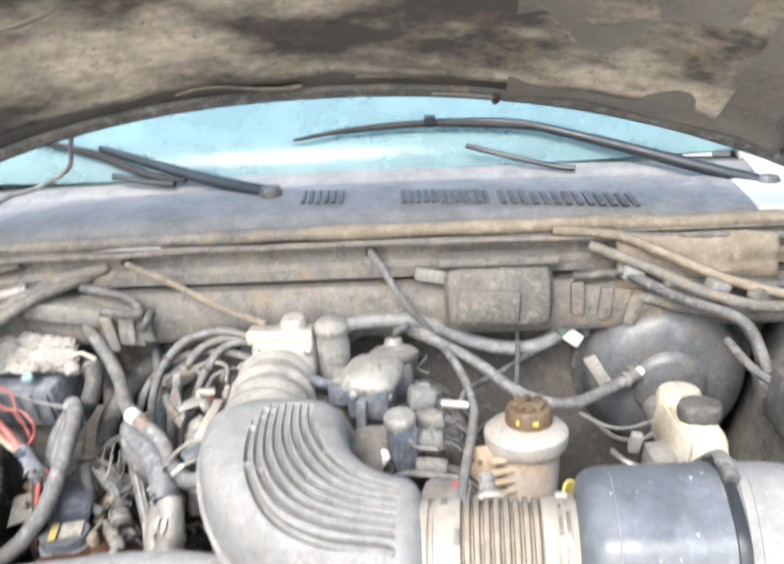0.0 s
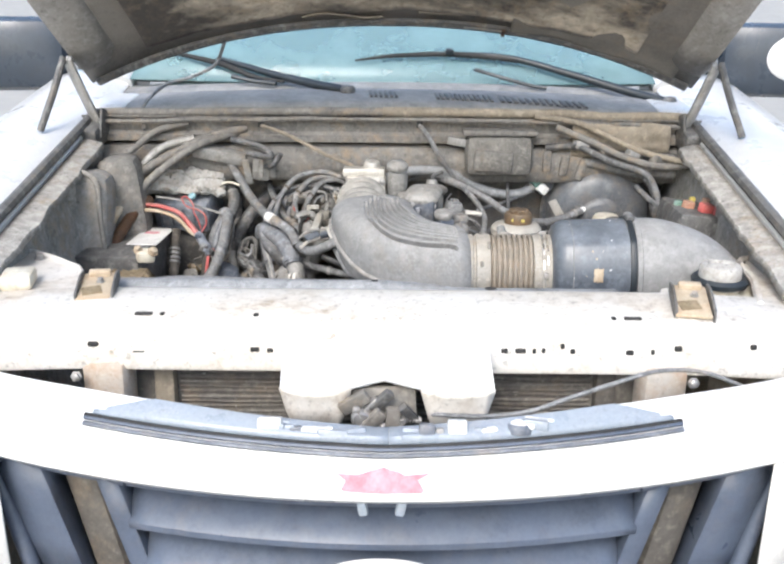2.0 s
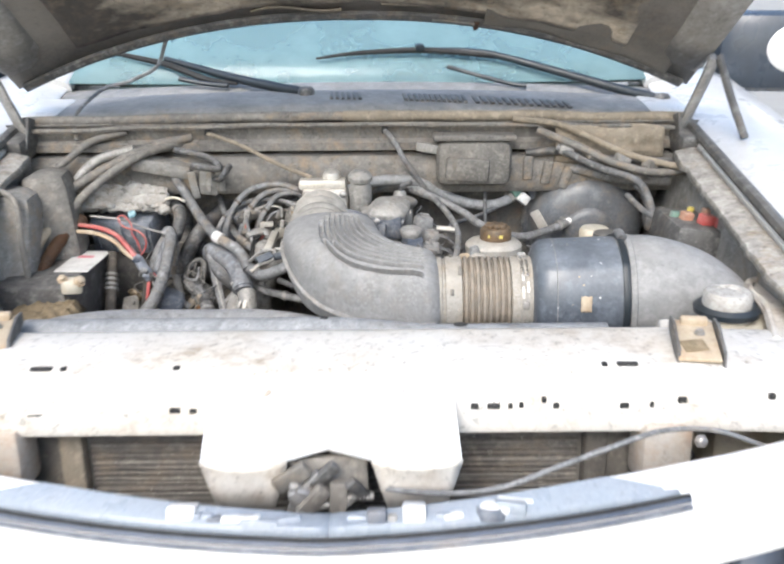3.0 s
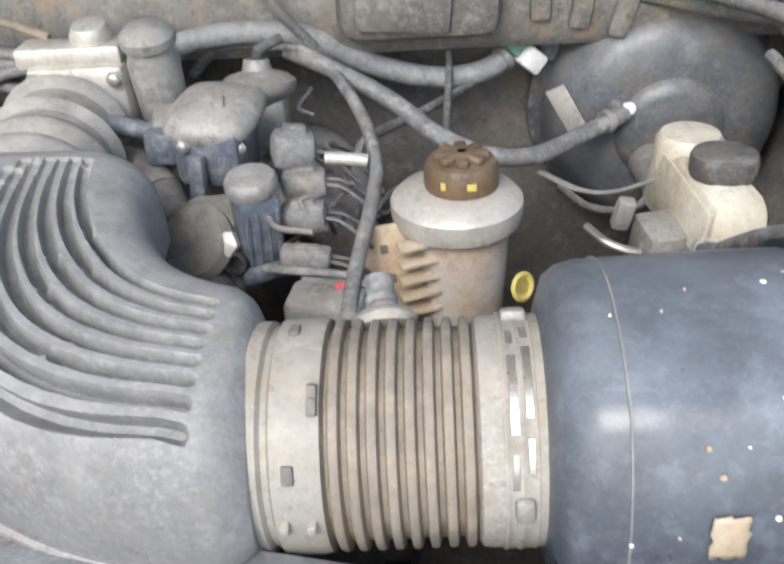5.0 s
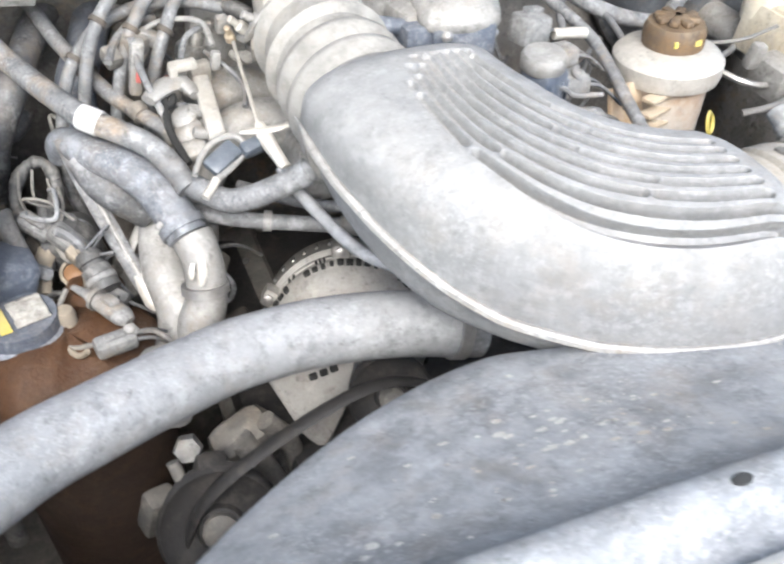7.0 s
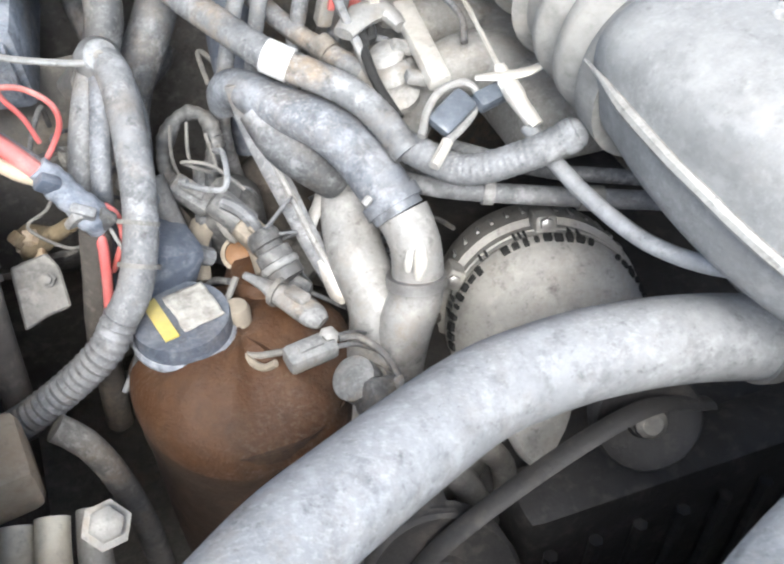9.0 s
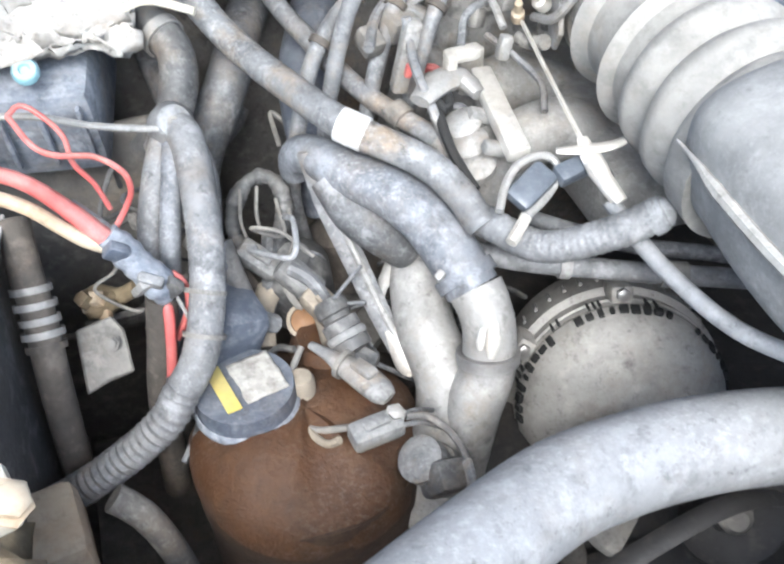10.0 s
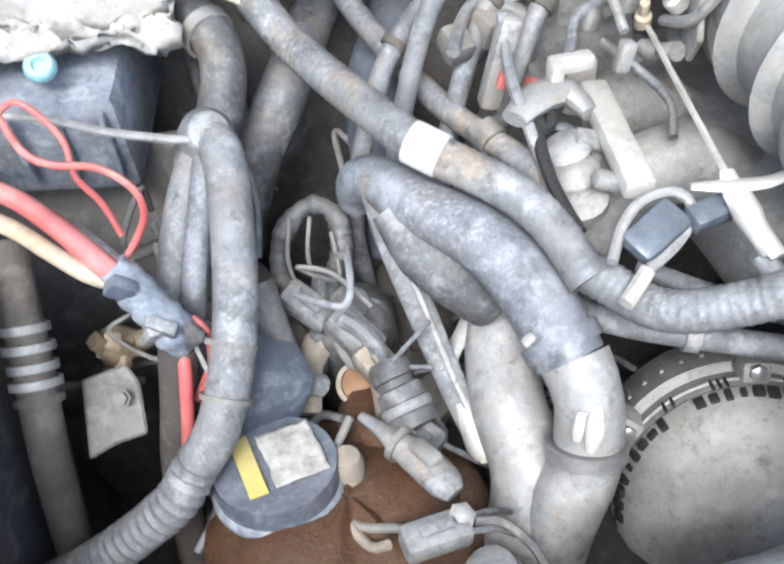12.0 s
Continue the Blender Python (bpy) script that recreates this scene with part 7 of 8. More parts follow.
plug((0.152, 0.590, 0.914), (0, 5, -4), (0.04, 0.018, 0.016), M_CONN, "dusty grey wire connector")
tube("pressure_fitting", [(0.165, 0.678, 0.957), (0.19, 0.677, 0.955), (0.20, 0.677, 0.953)], 0.0055, M_BRIGHT, None, "short bright metal pipe fitting", "fitting", seg=10)
bh = box("bracket_block", (0.05, 0.06, 0.07), pose(0.075, 0.63, 0.905), M_CAST, None, "rough cast bracket block beside the elbow", bevel=0.01, category="bracket")
lathe("disc", [(0.03, -0.01), (0.032, 0), (0.026, 0.006), (0.0, 0.006)], along((0.066, 0.60, 0.925), (0.05, 0.55, 0.96)), M_DARK, bh, seg=24)
box("foot", (0.06, 0.04, 0.03), pose(0.17, 0.545, 0.895, 0, 0, -10), M_CAST, bh, bevel=0.008)
for k, (x, y) in enumerate(((0.19, 0.535), (0.20, 0.55))):
    tube("wire", [(0.15, 0.56 + 0.01 * k, 0.905), (0.175, 0.55 + 0.01 * k, 0.908), (x, y, 0.912)], 0.003, M_LOOM, bh, seg=6)
tube("red_wire", [(0.178, 0.548, 0.912), (0.186, 0.546, 0.914), (0.192, 0.547, 0.912)], 0.0035, M_RED, bh, seg=6)

# hoses behind the engine
brh = hose_thing("breather_hose", "dusty grey breather hose dropping to the bellows", "hose", [(0.02, 0.87, 0.97), (0.045, 0.855, 0.995), (0.075, 0.846, 1.006), (0.105, 0.842, 1.004), (0.131, 0.842, 1.0), (0.159, 0.826, 0.988), (0.181, 0.785, 0.974), (0.199, 0.732, 0.960), (0.207, 0.678, 0.948), (0.204, 0.636, 0.937), (0.196, 0.588, 0.924), (0.189, 0.540, 0.912), (0.186, 0.487, 0.895)], 0.0060, M_LOOM, seg=12)
band("clamp", (0.1875, 0.513, 0.9035), (-0.003, -0.05, -0.017), 0.0069, 0.007, M_CAST, brh, "dusty hose clamp")
pgh = hose_thing("purge_hose", "pale dusty purge hose along the firewall", "hose", [(-0.06, 0.86, 0.96), (-0.03, 0.845, 0.985), (0.015, 0.838, 1.008), (0.06, 0.838, 1.017), (0.107, 0.842, 1.016), (0.143, 0.848, 1.008), (0.167, 0.855, 0.995), (0.189, 0.860, 0.980), (0.231, 0.865, 0.963), (0.270, 0.868, 0.955), (0.304, 0.872, 0.956), (0.328, 0.878, 0.963), (0.342, 0.885, 0.972)], 0.0112, M_HOSE, seg=14)
band("clamp", (0.335, 0.8815, 0.9675), (0.014, 0.007, 0.009), 0.0121, 0.007, M_CAST, pgh, "dusty hose clamp")
band("clamp", (0.016, 0.838, 1.008), (0.045, 0.0, 0.01), 0.0121, 0.007, M_CAST, pgh, "dusty hose clamp")
bsh = hose_thing("booster_hose", "dusty rubber vacuum hose to the brake booster", "hose", [(0.12, 0.85, 0.995), (0.166, 0.821, 0.984), (0.219, 0.788, 0.964), (0.264, 0.753, 0.940), (0.308, 0.737, 0.926), (0.352, 0.753, 0.917), (0.409, 0.797, 0.919), (0.449, 0.822, 0.926)], 0.0085, M_LOOM, seg=14)
band("clamp", (0.43, 0.812, 0.9225), (0.04, 0.025, 0.007), 0.0094, 0.007, M_CAST, bsh, "dusty hose clamp")
hose_thing("thin_line", "thin vertical rubber line before the firewall", "hose", [(0.283, 0.90, 1.02), (0.280, 0.88, 0.985), (0.276, 0.829, 0.955), (0.262, 0.694, 0.925), (0.25, 0.67, 0.90)], 0.0036, M_RUBBER, seg=8)
hose_thing("cross_line", "thin hose crossing behind the reservoir", "hose", [(0.19, 0.70, 0.945), (0.20, 0.725, 0.953), (0.242, 0.791, 0.946), (0.285, 0.849, 0.945), (0.32, 0.89, 0.95)], 0.0045, M_RUBBER, seg=8)
gc = box("green_connector", (0.03, 0.022, 0.026), pose(0.348, 0.878, 0.988, 0, -40, 20), M_GREEN, None, "green and white wire connector by the firewall", bevel=0.005, category="connector")
box("white_half", (0.026, 0.02, 0.022), pose(0.362, 0.873, 0.968, 0, 40, 20), M_WHITE, gc, "white half", bevel=0.004)
box("shell", (0.02, 0.03, 0.06), pose(0.385, 0.90, 0.99, 0, 10, 0), M_BLUEBLK, gc, bevel=0.005)
hose_thing("washer_line", "thin hose from the cowl seal to the throttle", "hose", [(0.064, 0.858, 1.120), (0.085, 0.83, 1.10), (0.109, 0.815, 1.06), (0.135, 0.83, 1.02), (0.16, 0.85, 0.985)], 0.0055, M_LOOM, seg=8)
hose_thing("washer_line", "thin hose sagging under the cowl seal", "hose", [(-0.302, 0.856, 1.115), (-0.27, 0.83, 1.11), (-0.224, 0.815, 1.095), (-0.15, 0.80, 1.06), (-0.085, 0.79, 1.035)], 0.0045, M_SEAL, seg=8)
for x in (0.066, -0.302):
    box("seal_clip", (0.014, 0.012, 0.016), pose(x, 0.858, 1.120), M_FLATBLACK, None, "small black clip on the cowl lip", bevel=0.003, category="clip")

# black hoses between the throttle and the relay box
for k, (dx, dz) in enumerate(((0, 0), (-0.028, 0.012), (0.03, -0.006), (-0.055, -0.02))):
    lead = hose_thing("plug_lead", "dusty black ignition lead", "wiring", [(-0.235 + dx, 0.80, 0.78 + dz), (-0.245 + dx, 0.785, 0.86 + dz), (-0.232 + dx, 0.785, 0.93 + dz), (-0.212 + dx, 0.80, 0.97 + dz), (-0.185 + dx * 0.8, 0.82, 0.995 + dz), (-0.14 + dx * 0.5, 0.83, 1.0 + dz), (-0.09 + dx * 0.3, 0.82, 0.985 + dz)], 0.0062, M_LOOM, seg=10)
    tagged(lead, "dusty black ignition lead", "wiring", "ignition leads beside the throttle")
    lathe("boot", [(0.0064, -0.016), (0.0080, -0.012), (0.0085, 0.006), (0.0070, 0.014), (0.0, 0.015)], along((-0.092 + dx * 0.3, 0.8205, 0.986 + dz), (-0.07 + dx * 0.3, 0.815, 0.975 + dz)), M_BLACK, lead, "black rubber boot", seg=14)
    band("separator", (-0.212 + dx, 0.80, 0.97 + dz), (0.03, 0.02, 0.03), 0.0063, 0.005, M_SHADE, lead)
lk = thing("firewall_brackets", "dusty tan brackets and plates before the firewall", "bracket", (-0.4, 0.75, 0.9))
for at, rot, size, m in (((-0.40, 0.845, 1.05), (10, 12, 8), (0.12, 0.04, 0.03), M_CAST), ((-0.302, 0.835, 1.022), (12, 6, 4), (0.012, 0.006, 0.055), M_FROST), ((-0.278, 0.838, 1.018), (12, -4, 4), (0.016, 0.006, 0.045), M_CAST)):
    box("plate", size, pose(*at, *rot), m, lk, bevel=0.006)
for pts, r, m in (([(-0.34, 0.875, 1.105), (-0.42, 0.84, 1.09), (-0.50, 0.80, 1.055), (-0.575, 0.76, 1.01), (-0.61, 0.70, 0.93), (-0.60, 0.62, 0.85)], 0.010, M_FIRE), ([(-0.36, 0.872, 1.095), (-0.43, 0.815, 1.08), (-0.50, 0.775, 1.04), (-0.560, 0.735, 0.985), (-0.592, 0.715, 0.92), (-0.60, 0.70, 0.84)], 0.009, M_HEATER), ([(-0.33, 0.80, 1.06), (-0.275, 0.81, 1.05), (-0.30, 0.83, 1.07), (-0.37, 0.84, 1.085)], 0.007, M_RUBBER), ([(-0.30, 0.86, 1.02), (-0.272, 0.81, 1.03), (-0.25, 0.80, 1.06)], 0.006, M_RUBBER)):
    tube("pipe", pts, r, m, lk, seg=10)

# evaporator case by the right-hand inner fender seen from the driver's seat
ev = thing("evaporator_case", "dusty dark plastic evaporator case by the inner fender", "heater case", (-0.63, 0.65, 0.8))
box("case", (0.115, 0.15, 0.24), pose(-0.655, 0.66, 0.925, -4, 6, 8), M_APRON, ev, "dusty grey case", bevel=0.028, taper=0.85)
box("duct", (0.10, 0.15, 0.20), pose(-0.605, 0.765, 0.960, -6, -6, 14), M_HEATER, ev, bevel=0.035)
tube("strap", [(-0.662, 0.584, 0.87, 0.007), (-0.664, 0.578, 0.95, 0.010), (-0.662, 0.582, 1.02, 0.014), (-0.675, 0.61, 1.06, 0.010)], 0.010, M_LEDGE, ev, "pale dusty strap", seg=8, flat=0.5)
tube("strap", [(-0.715, 0.60, 0.88, 0.010), (-0.722, 0.585, 0.96, 0.013), (-0.712, 0.60, 1.03, 0.010)], 0.010, M_LEDGE, ev, "pale dusty strap", seg=8, flat=0.5)
tube("rim", [(-0.60, 0.585, 0.88), (-0.602, 0.580, 0.96), (-0.612, 0.60, 1.035), (-0.66, 0.63, 1.052), (-0.70, 0.66, 1.045)], 0.006, M_HEATER, ev, "moulded case rim", seg=8)
box("recess", (0.045, 0.02, 0.05), pose(-0.690, 0.615, 1.040, -30, 10, 0), M_FLATBLACK, ev, "dark opening", bevel=0.008)
box("latch", (0.022, 0.014, 0.03), pose(-0.640, 0.572, 0.865, 0, 0, 8), M_BLACK, ev, bevel=0.004)

# heater box on the firewall
hb = thing("heater_box", "dusty black heater blower box on the firewall", "heater box", (0.25, 0.86, 1.0))
box("case", (0.155, 0.06, 0.095), pose(0.25, 0.838, 1.055), M_HEATER, hb, bevel=0.02)
box("lip", (0.17, 0.05, 0.012), pose(0.25, 0.835, 1.108), M_FIRE, hb, bevel=0.004)
box("panel", (0.09, 0.02, 0.05), pose(0.235, 0.808, 1.045, 6, 4, 0), M_HEATER, hb, bevel=0.008)
box("bracket", (0.05, 0.02, 0.02), pose(0.155, 0.84, 1.085, 0, 10, 0), M_CAST, hb, bevel=0.004)
for k in range(3):
    box("clip", (0.02, 0.012, 0.05), pose(0.365 + 0.04 * k, 0.845, 1.04 - 0.01 * k, 0, 8 * k, 0), M_HEATER if k % 2 else M_FIRE, hb, bevel=0.004)
rp = thing("firewall_pipes", "bundle of dusty brown pipes along the firewall", "pipes", (0.5, 0.8, 1.0))
for pts, r, m in (([(0.33, 0.848, 1.142), (0.42, 0.842, 1.132), (0.49, 0.82, 1.105), (0.563, 0.80, 1.075), (0.64, 0.76, 1.06), (0.69, 0.70, 1.06)], 0.007, M_SEAL), ([(0.38, 0.84, 1.12), (0.46, 0.82, 1.09), (0.52, 0.79, 1.065), (0.60, 0.77, 1.045), (0.68, 0.76, 1.05)], 0.008, M_FIRE), ([(0.42, 0.83, 1.085), (0.50, 0.80, 1.05), (0.57, 0.76, 1.03), (0.585, 0.71, 1.0), (0.59, 0.68, 0.95)], 0.008, M_RUBBER), ([(0.36, 0.85, 1.07), (0.43, 0.845, 1.075), (0.52, 0.84, 1.06), (0.66, 0.82, 1.055)], 0.009, M_BLACK), ([(0.45, 0.85, 1.04), (0.56, 0.82, 1.02), (0.65, 0.80, 1.02)], 0.010, M_LOOM), ([(0.57, 0.86, 1.03), (0.60, 0.80, 0.99), (0.61, 0.74, 0.93)], 0.007, M_RUBBER)):
    tube("pipe", pts, r, m, rp, seg=10)
for k in range(4):
    box("clamp", (0.03, 0.025, 0.02), pose(0.44 + 0.055 * k, 0.83 - 0.015 * k, 1.08 - 0.008 * k, 10, 20, 10 * k), M_FIRE if k % 2 else M_CAST, rp, bevel=0.004)

# fuse box with coloured fuses
fb = thing("fuse_box", "open dark fuse box with red, orange and green fuses", "fuse box", (0.62, 0.6, 0.9))
box("case", (0.12, 0.16, 0.07), pose(0.640, 0.60, 0.957, 0, 8, 0), M_BLACK, fb, bevel=0.01)
for (x, y, z), m, w in (((0.602, 0.585, 0.988), M_ORANGE, 0.022), ((0.632, 0.565, 0.988), M_RED, 0.026), ((0.655, 0.55, 0.984), M_RED, 0.020), ((0.645, 0.60, 0.990), M_ORANGE, 0.020), ((0.585, 0.60, 0.986), M_GREEN, 0.016), ((0.618, 0.615, 0.990), M_YELLOW, 0.012), ((0.665, 0.585, 0.984), M_PINK, 0.014)):
    box("fuse", (w, w * 0.8, 0.02), pose(x + 0.016, y, z + 0.012, 8, 8, 15), m, fb, bevel=0.003)
tube("lead", [(0.60, 0.66, 0.97), (0.57, 0.70, 0.985), (0.555, 0.76, 1.0)], 0.006, M_RUBBER, fb, seg=8)
box("cover", (0.09, 0.06, 0.03), pose(0.62, 0.70, 0.965, 10, 0, -10), M_BLACK, fb, bevel=0.008)

# washer bottle
wb = thing("washer_bottle", "cream washer bottle with a black screw cap", "bottle", (0.58, 0.2, 0.7))
box("body", (0.15, 0.16, 0.24), pose(0.605, 0.185, 0.825, 0, 0, -8), M_CREAM, wb, "cream translucent bottle", bevel=0.03)
lathe("neck", [(0.034, 0.93), (0.034, 0.955), (0.032, 0.96)], pose(0.560, 0.215, 0), M_CREAM, wb, seg=28)
lathe("collar", [(0.036, 0.952), (0.045, 0.956), (0.0465, 0.964), (0.040, 0.970), (0.036, 0.968)], pose(0.560, 0.215, 0), M_WIPER, wb, "dark rubber collar", seg=36)
lathe("cap", [(0.034, 0.964), (0.035, 0.970), (0.0345, 0.984), (0.031, 0.989), (0.022, 0.990), (0.020, 0.986), (0.0, 0.986)], pose(0.560, 0.215, 0), M_FROST, wb, "dust-covered screw cap", seg=36)
hose_thing("release_cable", "grey hood release cable sagging before the condenser", "cable", [(0.06, -0.115, 0.875), (0.13, -0.15, 0.89), (0.189, -0.160, 0.903), (0.248, -0.145, 0.917), (0.310, -0.125, 0.929), (0.375, -0.100, 0.936), (0.446, -0.075, 0.922), (0.516, -0.065, 0.893)], 0.0031, M_LOOM, seg=10)

# dark lumps low down by the pulleys
pul = thing("crank_pulley", "dark oily pulleys and belt at the engine front", "pulley", (-0.18, 0.46, 0.55))
PULLEY = [(0.0, -0.014), (0.052, -0.014), (0.054, -0.010), (0.048, -0.004), (0.054, 0.002), (0.048, 0.008), (0.055, 0.012), (0.052, 0.015), (0.044, 0.010), (0.022, 0.007), (0.019, 0.012), (0.0, 0.013)]
for at, to, r in (((-0.240, 0.470, 0.655), (-0.262, 0.36, 0.73), 1.0), ((-0.066, 0.512, 0.712), (-0.10, 0.41, 0.78), 0.72)):
    pm = along(at, to)
    wheel_ = lathe("pulley", [(q * r, h) for q, h in PULLEY], pm, M_OIL, pul, "black grooved pulley", seg=40)
    lathe("hub_bolt", [(0.016 * r, 0.012), (0.016 * r, 0.020), (0.010 * r, 0.024), (0.0, 0.024)], pm, M_DARK, wheel_, "dusty bolt head", seg=12)
cast = box("tensioner_body", (0.075, 0.050, 0.110), pose(-0.192, 0.575, 0.625, 20, -18, 12), M_DARK, pul, "grey-brown cast tensioner body", bevel=0.016, taper=0.85)
tube("rib", [(-0.205, 0.545, 0.672), (-0.188, 0.538, 0.640), (-0.172, 0.535, 0.590)], 0.012, M_HEATER, cast, seg=12)
tube("rib", [(-0.178, 0.548, 0.684), (-0.158, 0.545, 0.650), (-0.150, 0.545, 0.600)], 0.010, M_DARK, cast, seg=12)
prism("alternator_bracket", [(-0.055, 0.030), (0.050, 0.040), (0.012, -0.030), (-0.018, -0.062), (-0.034, -0.040)], 0.012, pose(-0.112, 0.574, 0.682, 62, 0, 8), M_ALT, pul, "pale cast mounting bracket", bevel=0.004)
for k in range(6):
    box("bracket_slot", (0.008, 0.007, 0.004), pose(-0.112, 0.574, 0.682, 62, 0, 8) @ pose(-0.012 + 0.011 * (k % 3), 0.016 + 0.011 * (k // 3), 0.0125), M_FLATBLACK, pul, bevel=0.001)
box("arm", (0.030, 0.028, 0.12), pose(-0.245, 0.520, 0.640, 14, 10, 0), M_OIL, pul, bevel=0.008)
tube("strut", [(-0.268, 0.520, 0.695), (-0.262, 0.505, 0.670), (-0.252, 0.495, 0.63)], 0.006, M_HEATER, pul, seg=10)
lathe("fitting", [(0.013, -0.016), (0.014, 0.0), (0.012, 0.004), (0.012, 0.014), (0.0, 0.015)], along((-0.252, 0.545, 0.678), (-0.255, 0.52, 0.70)), M_CAST, pul, "bright hose fitting", seg=6)
box("stop_block", (0.030, 0.024, 0.050), pose(-0.290, 0.525, 0.630, 10, 12, 20), M_DARK, pul, "dusty stop block", bevel=0.006)
tube("belt", [(-0.285, 0.470, 0.62), (-0.235, 0.470, 0.708), (-0.10, 0.490, 0.752), (-0.02, 0.50, 0.72)], 0.008, M_OIL, pul, seg=8, flat=0.4)

# lumps beside the battery and the pale panel behind it
bl = thing("battery_clamp", "corroded cream battery clamp blocks with a pale bolt", "clamp", (-0.46, 0.55, 0.70))
box("block", (0.045, 0.06, 0.04), pose(-0.500, 0.590, 0.752, 0, 0, 10), M_TAN, bl, bevel=0.008)
for at, rz in (((-0.470, 0.545, 0.748), 15), ((-0.492, 0.548, 0.745), 30), ((-0.448, 0.552, 0.735), 5)):
    tube("stub", [at, (at[0] - 0.004, at[1] - 0.022, at[2] - 0.012), (at[0] - 0.006, at[1] - 0.034, at[2] - 0.034)], 0.011, M_CREAM if rz > 10 else M_CAST, bl, seg=12)
bolt((-0.437, 0.517, 0.765), (0.1, -0.5, 0.85), 0.0105, M_CAST, bl, label="pale bolt head")
tube("arm", [(-0.462, 0.612, 0.752), (-0.447, 0.606, 0.735), (-0.436, 0.602, 0.70), (-0.428, 0.598, 0.64), (-0.425, 0.595, 0.56)], 0.010, M_HEATER, bl, "dark pipe running down", seg=12)
# pale panel given the dark brown that stands in for shade
pp = box("splash_panel", (0.07, 0.006, 0.10), pose(-0.487, 0.775, 0.735, 35, 10, 5), M_SHADE, None, "pale grey plastic panel behind the battery, coloured dark for shade", bevel=0.002, category="panel")
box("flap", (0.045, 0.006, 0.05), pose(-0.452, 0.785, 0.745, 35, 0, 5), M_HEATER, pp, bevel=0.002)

# fat pipes at the firewall
hp = thing("heater_pipes", "fat blue-grey heater pipes at the firewall", "pipe", (-0.3, 0.9, 0.85))
tube("pipe", [(-0.282, 0.95, 0.945), (-0.308, 0.905, 0.925), (-0.333, 0.845, 0.905), (-0.36, 0.83, 0.86), (-0.375, 0.84, 0.80)], 0.0165, M_RUBBER, hp, seg=16)
tube("pipe", [(-0.385, 0.95, 0.93), (-0.378, 0.91, 0.89), (-0.365, 0.875, 0.865), (-0.345, 0.86, 0.86), (-0.33, 0.87, 0.875)], 0.0155, M_RUBBER, hp, seg=16)
tube("pipe", [(-0.235, 0.95, 0.935), (-0.252, 0.91, 0.915), (-0.272, 0.86, 0.895), (-0.275, 0.83, 0.86), (-0.27, 0.81, 0.80)], 0.020, M_BLUEBLK, hp, seg=18)

# tangle of thin wires
wr = thing("loose_wires", "tangle of thin dusty wires and lines", "wiring", (-0.3, 0.75, 0.8))
wg = random.Random(21)
for k in range(26):
    x, y, z = -0.44 + 0.26 * wg.random(), 0.66 + 0.18 * wg.random(), 0.76 + 0.10 * wg.random()
    pts = [(x, y, z)]
    for _ in range(4):
        x, y, z = x + 0.05 * (wg.random() - 0.4), y + 0.05 * (wg.random() - 0.45), z + 0.05 * (wg.random() - 0.6)
        pts.append((x, y, z))
    tube("wire", pts, 0.0013 + 0.0015 * wg.random(), (M_RUBBER, M_LOOM, M_BLACK, M_HEATER, M_RUBBER)[k % 5], wr, seg=8, step=0.004)
for k in range(16):
    x, y, z = 0.10 + 0.14 * wg.random(), 0.62 + 0.20 * wg.random(), 0.88 + 0.08 * wg.random()
    pts = [(x, y, z)]
    for _ in range(4):
        x, y, z = x + 0.05 * (wg.random() - 0.45), y + 0.05 * (wg.random() - 0.5), z + 0.04 * (wg.random() - 0.65)
        pts.append((x, y, z))
    tube("wire", pts, 0.0014 + 0.0018 * wg.random(), (M_RUBBER, M_LOOM, M_BLACK)[k % 3], wr, seg=8, step=0.004)

br_ = box("lamp_bracket", (0.075, 0.050, 0.05), pose(0.492, 0.185, 0.925, 0, 0, -12), M_PRIMER, None, "stained white bracket beside the washer bottle", bevel=0.010, category="bracket", )
prism("web", [(-0.03, -0.02), (0.03, -0.025), (0.034, 0.006), (-0.006, 0.024), (-0.03, 0.012)], 0.006, pose(0.488, 0.150, 0.948, 70, 0, -10), M_TAN, br_, "rust-stained web", bevel=0.002)
bolt((0.485, 0.175, 0.950), (0, -0.2, 1), 0.007, M_STEEL, br_)
box("tab", (0.020, 0.04, 0.018), pose(0.522, 0.150, 0.950, 12, 0, 16), M_CAST, br_, bevel=0.004)

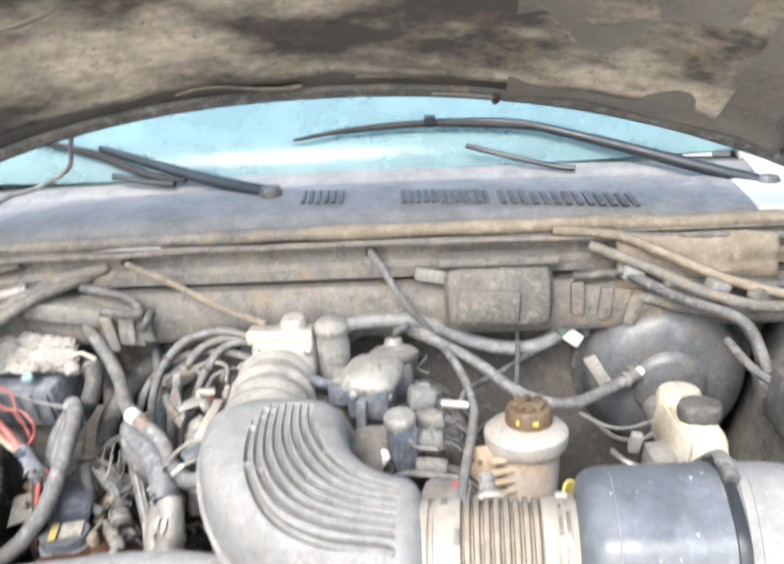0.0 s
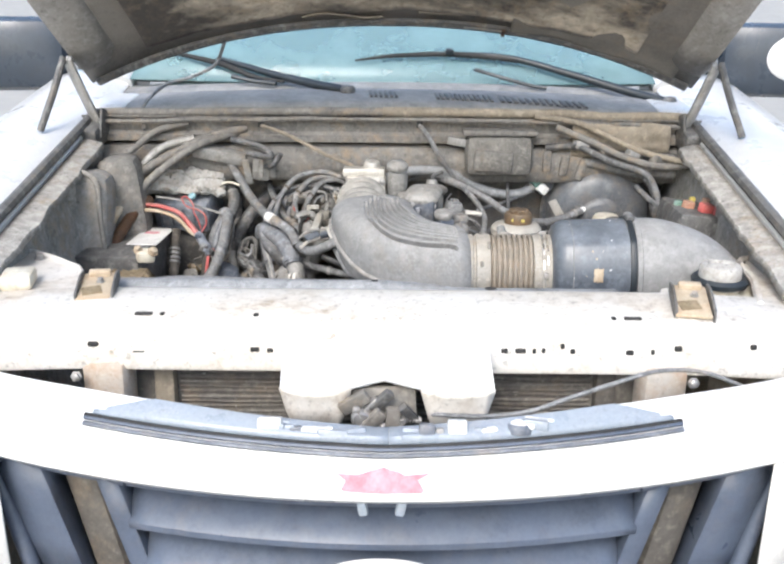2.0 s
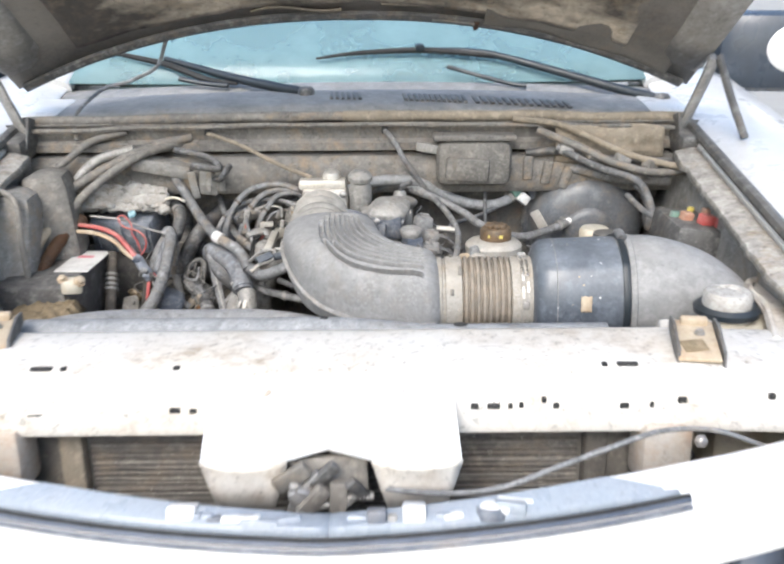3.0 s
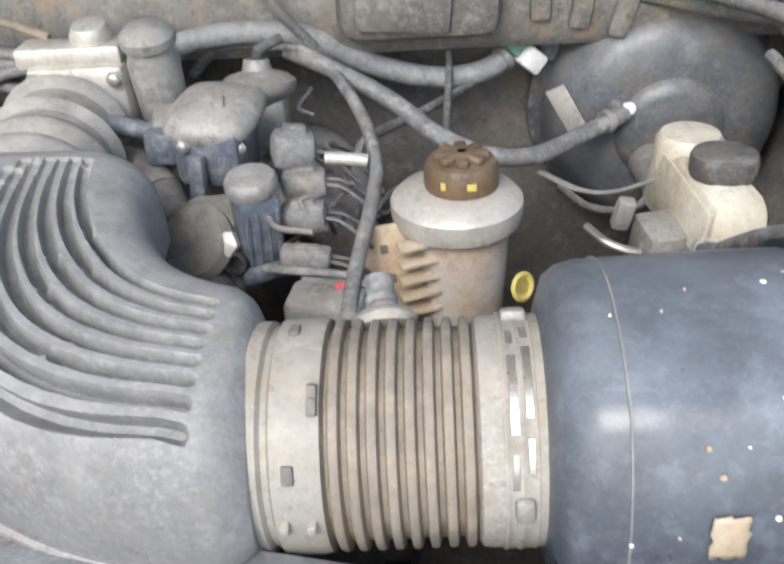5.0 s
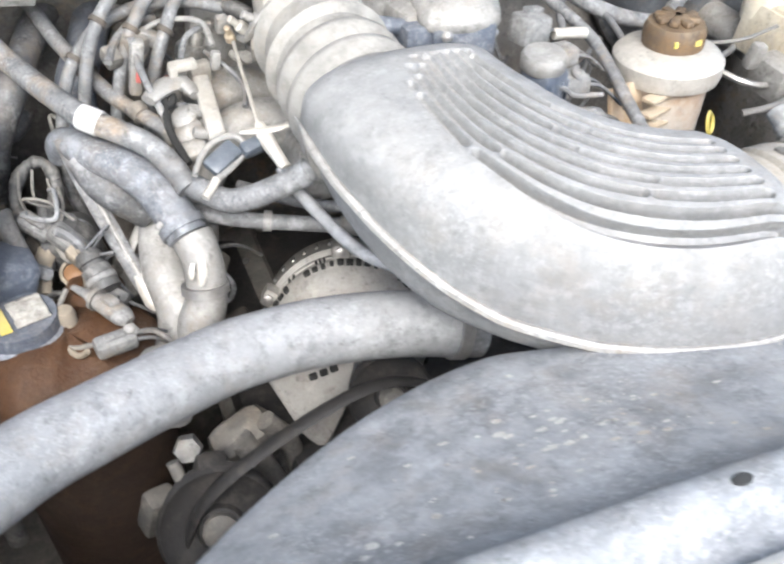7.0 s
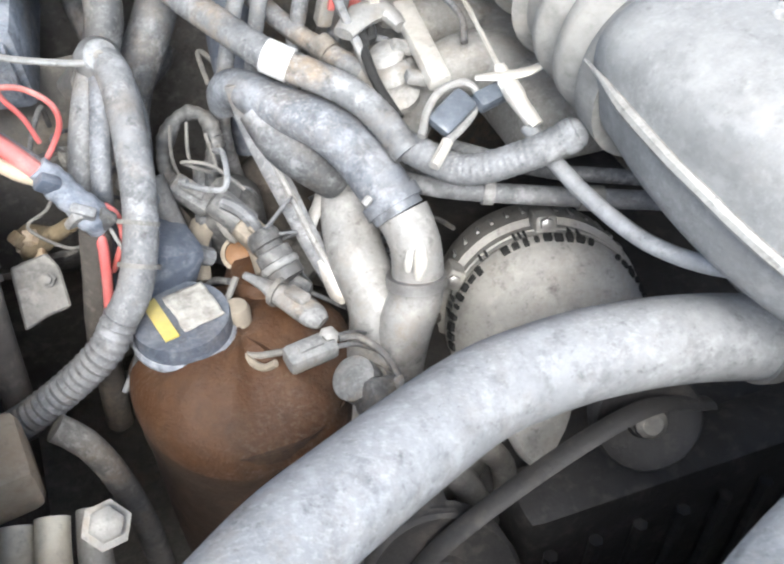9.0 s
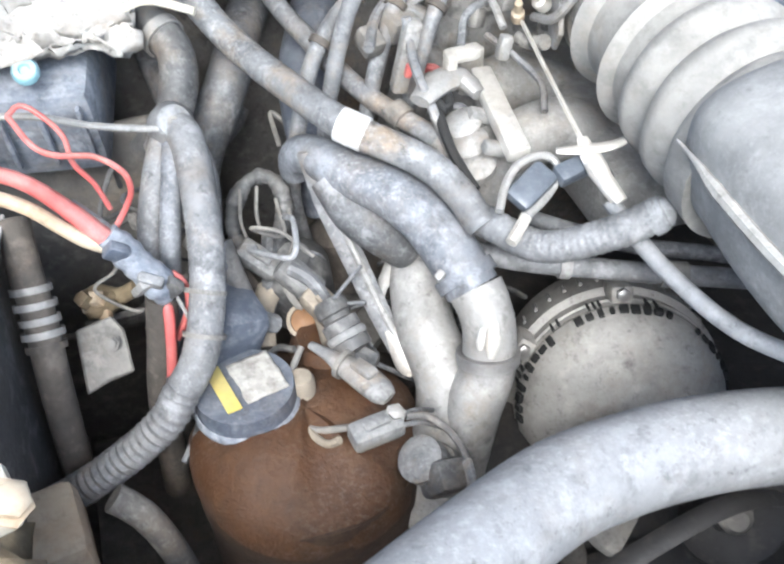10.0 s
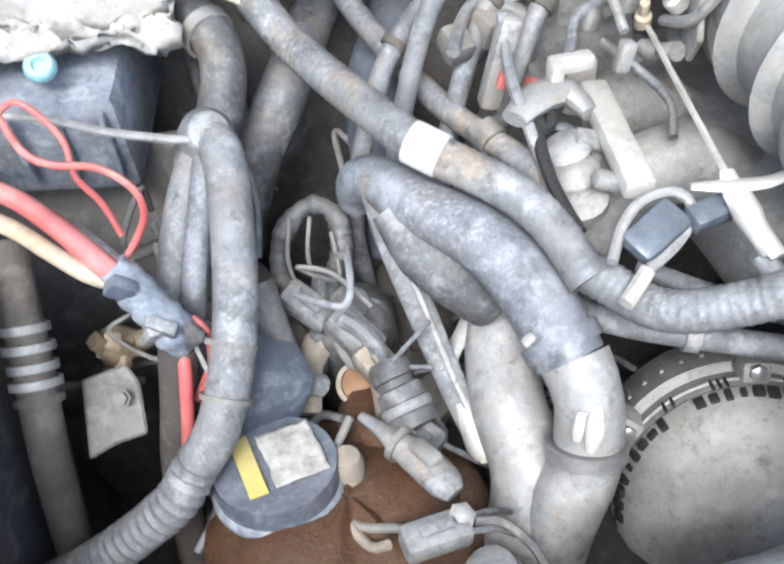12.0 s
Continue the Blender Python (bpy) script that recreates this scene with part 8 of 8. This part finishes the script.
# pipes, plates and rusty clutter between the battery and the firewall
lc = thing("battery_pipes", "dusty tan and brown pipes and tags by the battery", "pipes", (-0.5, 0.8, 0.9))
for pts, r, m in (
        ([(-0.47, 0.862, 1.12), (-0.545, 0.856, 1.10), (-0.60, 0.82, 1.06), (-0.655, 0.79, 1.035), (-0.69, 0.75, 1.01)], 0.008, M_FIRE),
        ([(-0.455, 0.845, 1.085), (-0.53, 0.835, 1.065), (-0.575, 0.81, 1.02), (-0.585, 0.78, 0.98), (-0.552, 0.75, 0.952)], 0.010, M_CAST),
        ([(-0.45, 0.84, 1.07), (-0.52, 0.815, 1.05), (-0.555, 0.785, 1.01), (-0.56, 0.76, 0.97)], 0.007, M_SEAL),
        ([(-0.545, 0.752, 0.962), (-0.574, 0.699, 0.935), (-0.594, 0.64, 0.893), (-0.588, 0.583, 0.854), (-0.56, 0.549, 0.83)], 0.013, M_RUST),
        ([(-0.565, 0.74, 0.975), (-0.60, 0.69, 0.95), (-0.618, 0.63, 0.90), (-0.61, 0.56, 0.86)], 0.010, M_TAN),
        ):
    tube("pipe", pts, r, m, lc, seg=10)
box("pale_tag", (0.040, 0.006, 0.050), pose(-0.305, 0.846, 1.012, 10, 8, 4), M_CAST, lc, "pale dusty tag", bevel=0.002)
box("pale_tag", (0.016, 0.006, 0.060), pose(-0.335, 0.838, 1.010, 10, -6, 4), M_CAST, lc, bevel=0.002)

# random dusty lumps deep on the engine's flank, shade mixed into their browns
fl = thing("engine_flank", "dusty brown brackets and castings on the engine flank, darkened for shade", "engine", (-0.33, 0.75, 0.55))
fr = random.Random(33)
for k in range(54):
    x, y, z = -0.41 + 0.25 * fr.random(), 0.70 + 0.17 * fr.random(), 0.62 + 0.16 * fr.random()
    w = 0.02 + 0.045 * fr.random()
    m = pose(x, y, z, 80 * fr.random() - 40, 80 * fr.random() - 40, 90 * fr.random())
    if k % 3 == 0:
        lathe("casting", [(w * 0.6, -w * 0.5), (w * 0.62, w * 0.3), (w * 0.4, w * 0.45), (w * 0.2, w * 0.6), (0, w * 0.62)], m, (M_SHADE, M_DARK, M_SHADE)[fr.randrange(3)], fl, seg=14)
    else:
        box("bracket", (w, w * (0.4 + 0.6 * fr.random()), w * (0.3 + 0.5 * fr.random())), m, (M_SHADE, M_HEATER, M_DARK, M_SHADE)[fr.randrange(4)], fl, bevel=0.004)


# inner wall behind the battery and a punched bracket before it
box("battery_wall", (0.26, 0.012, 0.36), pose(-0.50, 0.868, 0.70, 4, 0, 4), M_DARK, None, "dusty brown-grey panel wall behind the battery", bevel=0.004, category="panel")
pb = prism("pale_panel", [(-0.016, 0.018), (0.010, 0.022), (0.016, 0.010), (0.016, -0.020), (-0.002, -0.022), (-0.018, -0.028)], 0.003, pose(-0.454, 0.708, 0.792, 42, 0, 4), M_HEATER, None, "pale grey plastic panel by the battery", category="panel")

bolt((-0.448, 0.704, 0.800), (0, -0.7, 0.7), 0.004, M_HEATER, pb)
ms = tube("brake_line_strap", [(0.359, 0.767, 0.893), (0.389, 0.722, 0.895), (0.411, 0.690, 0.908), (0.441, 0.675, 0.925)], 0.004, M_CAST, None, "pale dusty strap below the brake booster", "strap", seg=8, flat=0.5)
box("plug", (0.016, 0.014, 0.030), pose(0.417, 0.672, 0.896, 10, 10, 0), M_CAST, ms, "dusty plug", bevel=0.004)

# pale bits between the loom and the throttle
pl = thing("rail_fittings", "pale dusty brackets and plugs above the fuel rail", "bracket", (-0.19, 0.78, 0.93))
FIT = (
    ((-0.217, 0.760, 0.951), (8, 10, 0), (0.012, 0.012, 0.055), M_CAST), ((-0.212, 0.795, 0.957), (20, 0, 30), (0.024, 0.018, 0.020), M_HEATER),
    ((-0.176, 0.762, 0.945), (10, 0, 8), (0.026, 0.010, 0.009), M_BRIGHT), ((-0.186, 0.758, 0.939), (10, 0, 8), (0.008, 0.010, 0.020), M_BRIGHT),
    ((-0.145, 0.762, 0.945), (0, 12, 0), (0.009, 0.009, 0.018), M_CAST), ((-0.196, 0.805, 0.957), (10, 30, 10), (0.030, 0.016, 0.014), M_CAST),
    ((-0.235, 0.785, 0.953), (30, 0, 20), (0.016, 0.020, 0.016), M_HEATER), ((-0.155, 0.792, 0.955), (0, 20, 40), (0.014, 0.010, 0.014), M_HEATER),
    ((-0.128, 0.802, 0.962), (15, 0, 10), (0.012, 0.010, 0.018), M_CAST), ((-0.205, 0.835, 0.968), (0, 20, 0), (0.040, 0.014, 0.014), M_CAST))
for at, rot, size, m in FIT:
    box("fitting", size, pose(*at, *rot), m, pl, bevel=min(size) * 0.25)
for pts, r, m in (([(-0.217, 0.758, 0.98), (-0.214, 0.75, 0.95), (-0.205, 0.735, 0.92), (-0.20, 0.72, 0.90)], 0.0035, M_LOOM), ([(-0.145, 0.765, 0.958), (-0.15, 0.79, 0.972), (-0.18, 0.81, 0.97), (-0.21, 0.80, 0.965)], 0.0028, M_CAST), ([(-0.176, 0.765, 0.95), (-0.165, 0.785, 0.962), (-0.14, 0.80, 0.965)], 0.003, M_LOOM), ([(-0.13, 0.72, 0.915), (-0.125, 0.74, 0.925), (-0.135, 0.765, 0.935), (-0.15, 0.785, 0.945)], 0.0026, M_RUBBER), ([(-0.24, 0.77, 0.955), (-0.225, 0.80, 0.965), (-0.19, 0.83, 0.975), (-0.15, 0.84, 0.98)], 0.004, M_LOOM)):
    tube("wire", pts, r, m, pl, seg=8)
box("red_mark", (0.005, 0.004, 0.010), pose(-0.217, 0.753, 0.944, 8, 10, 0), M_RED, pl, "red plug mark", bevel=0.001)
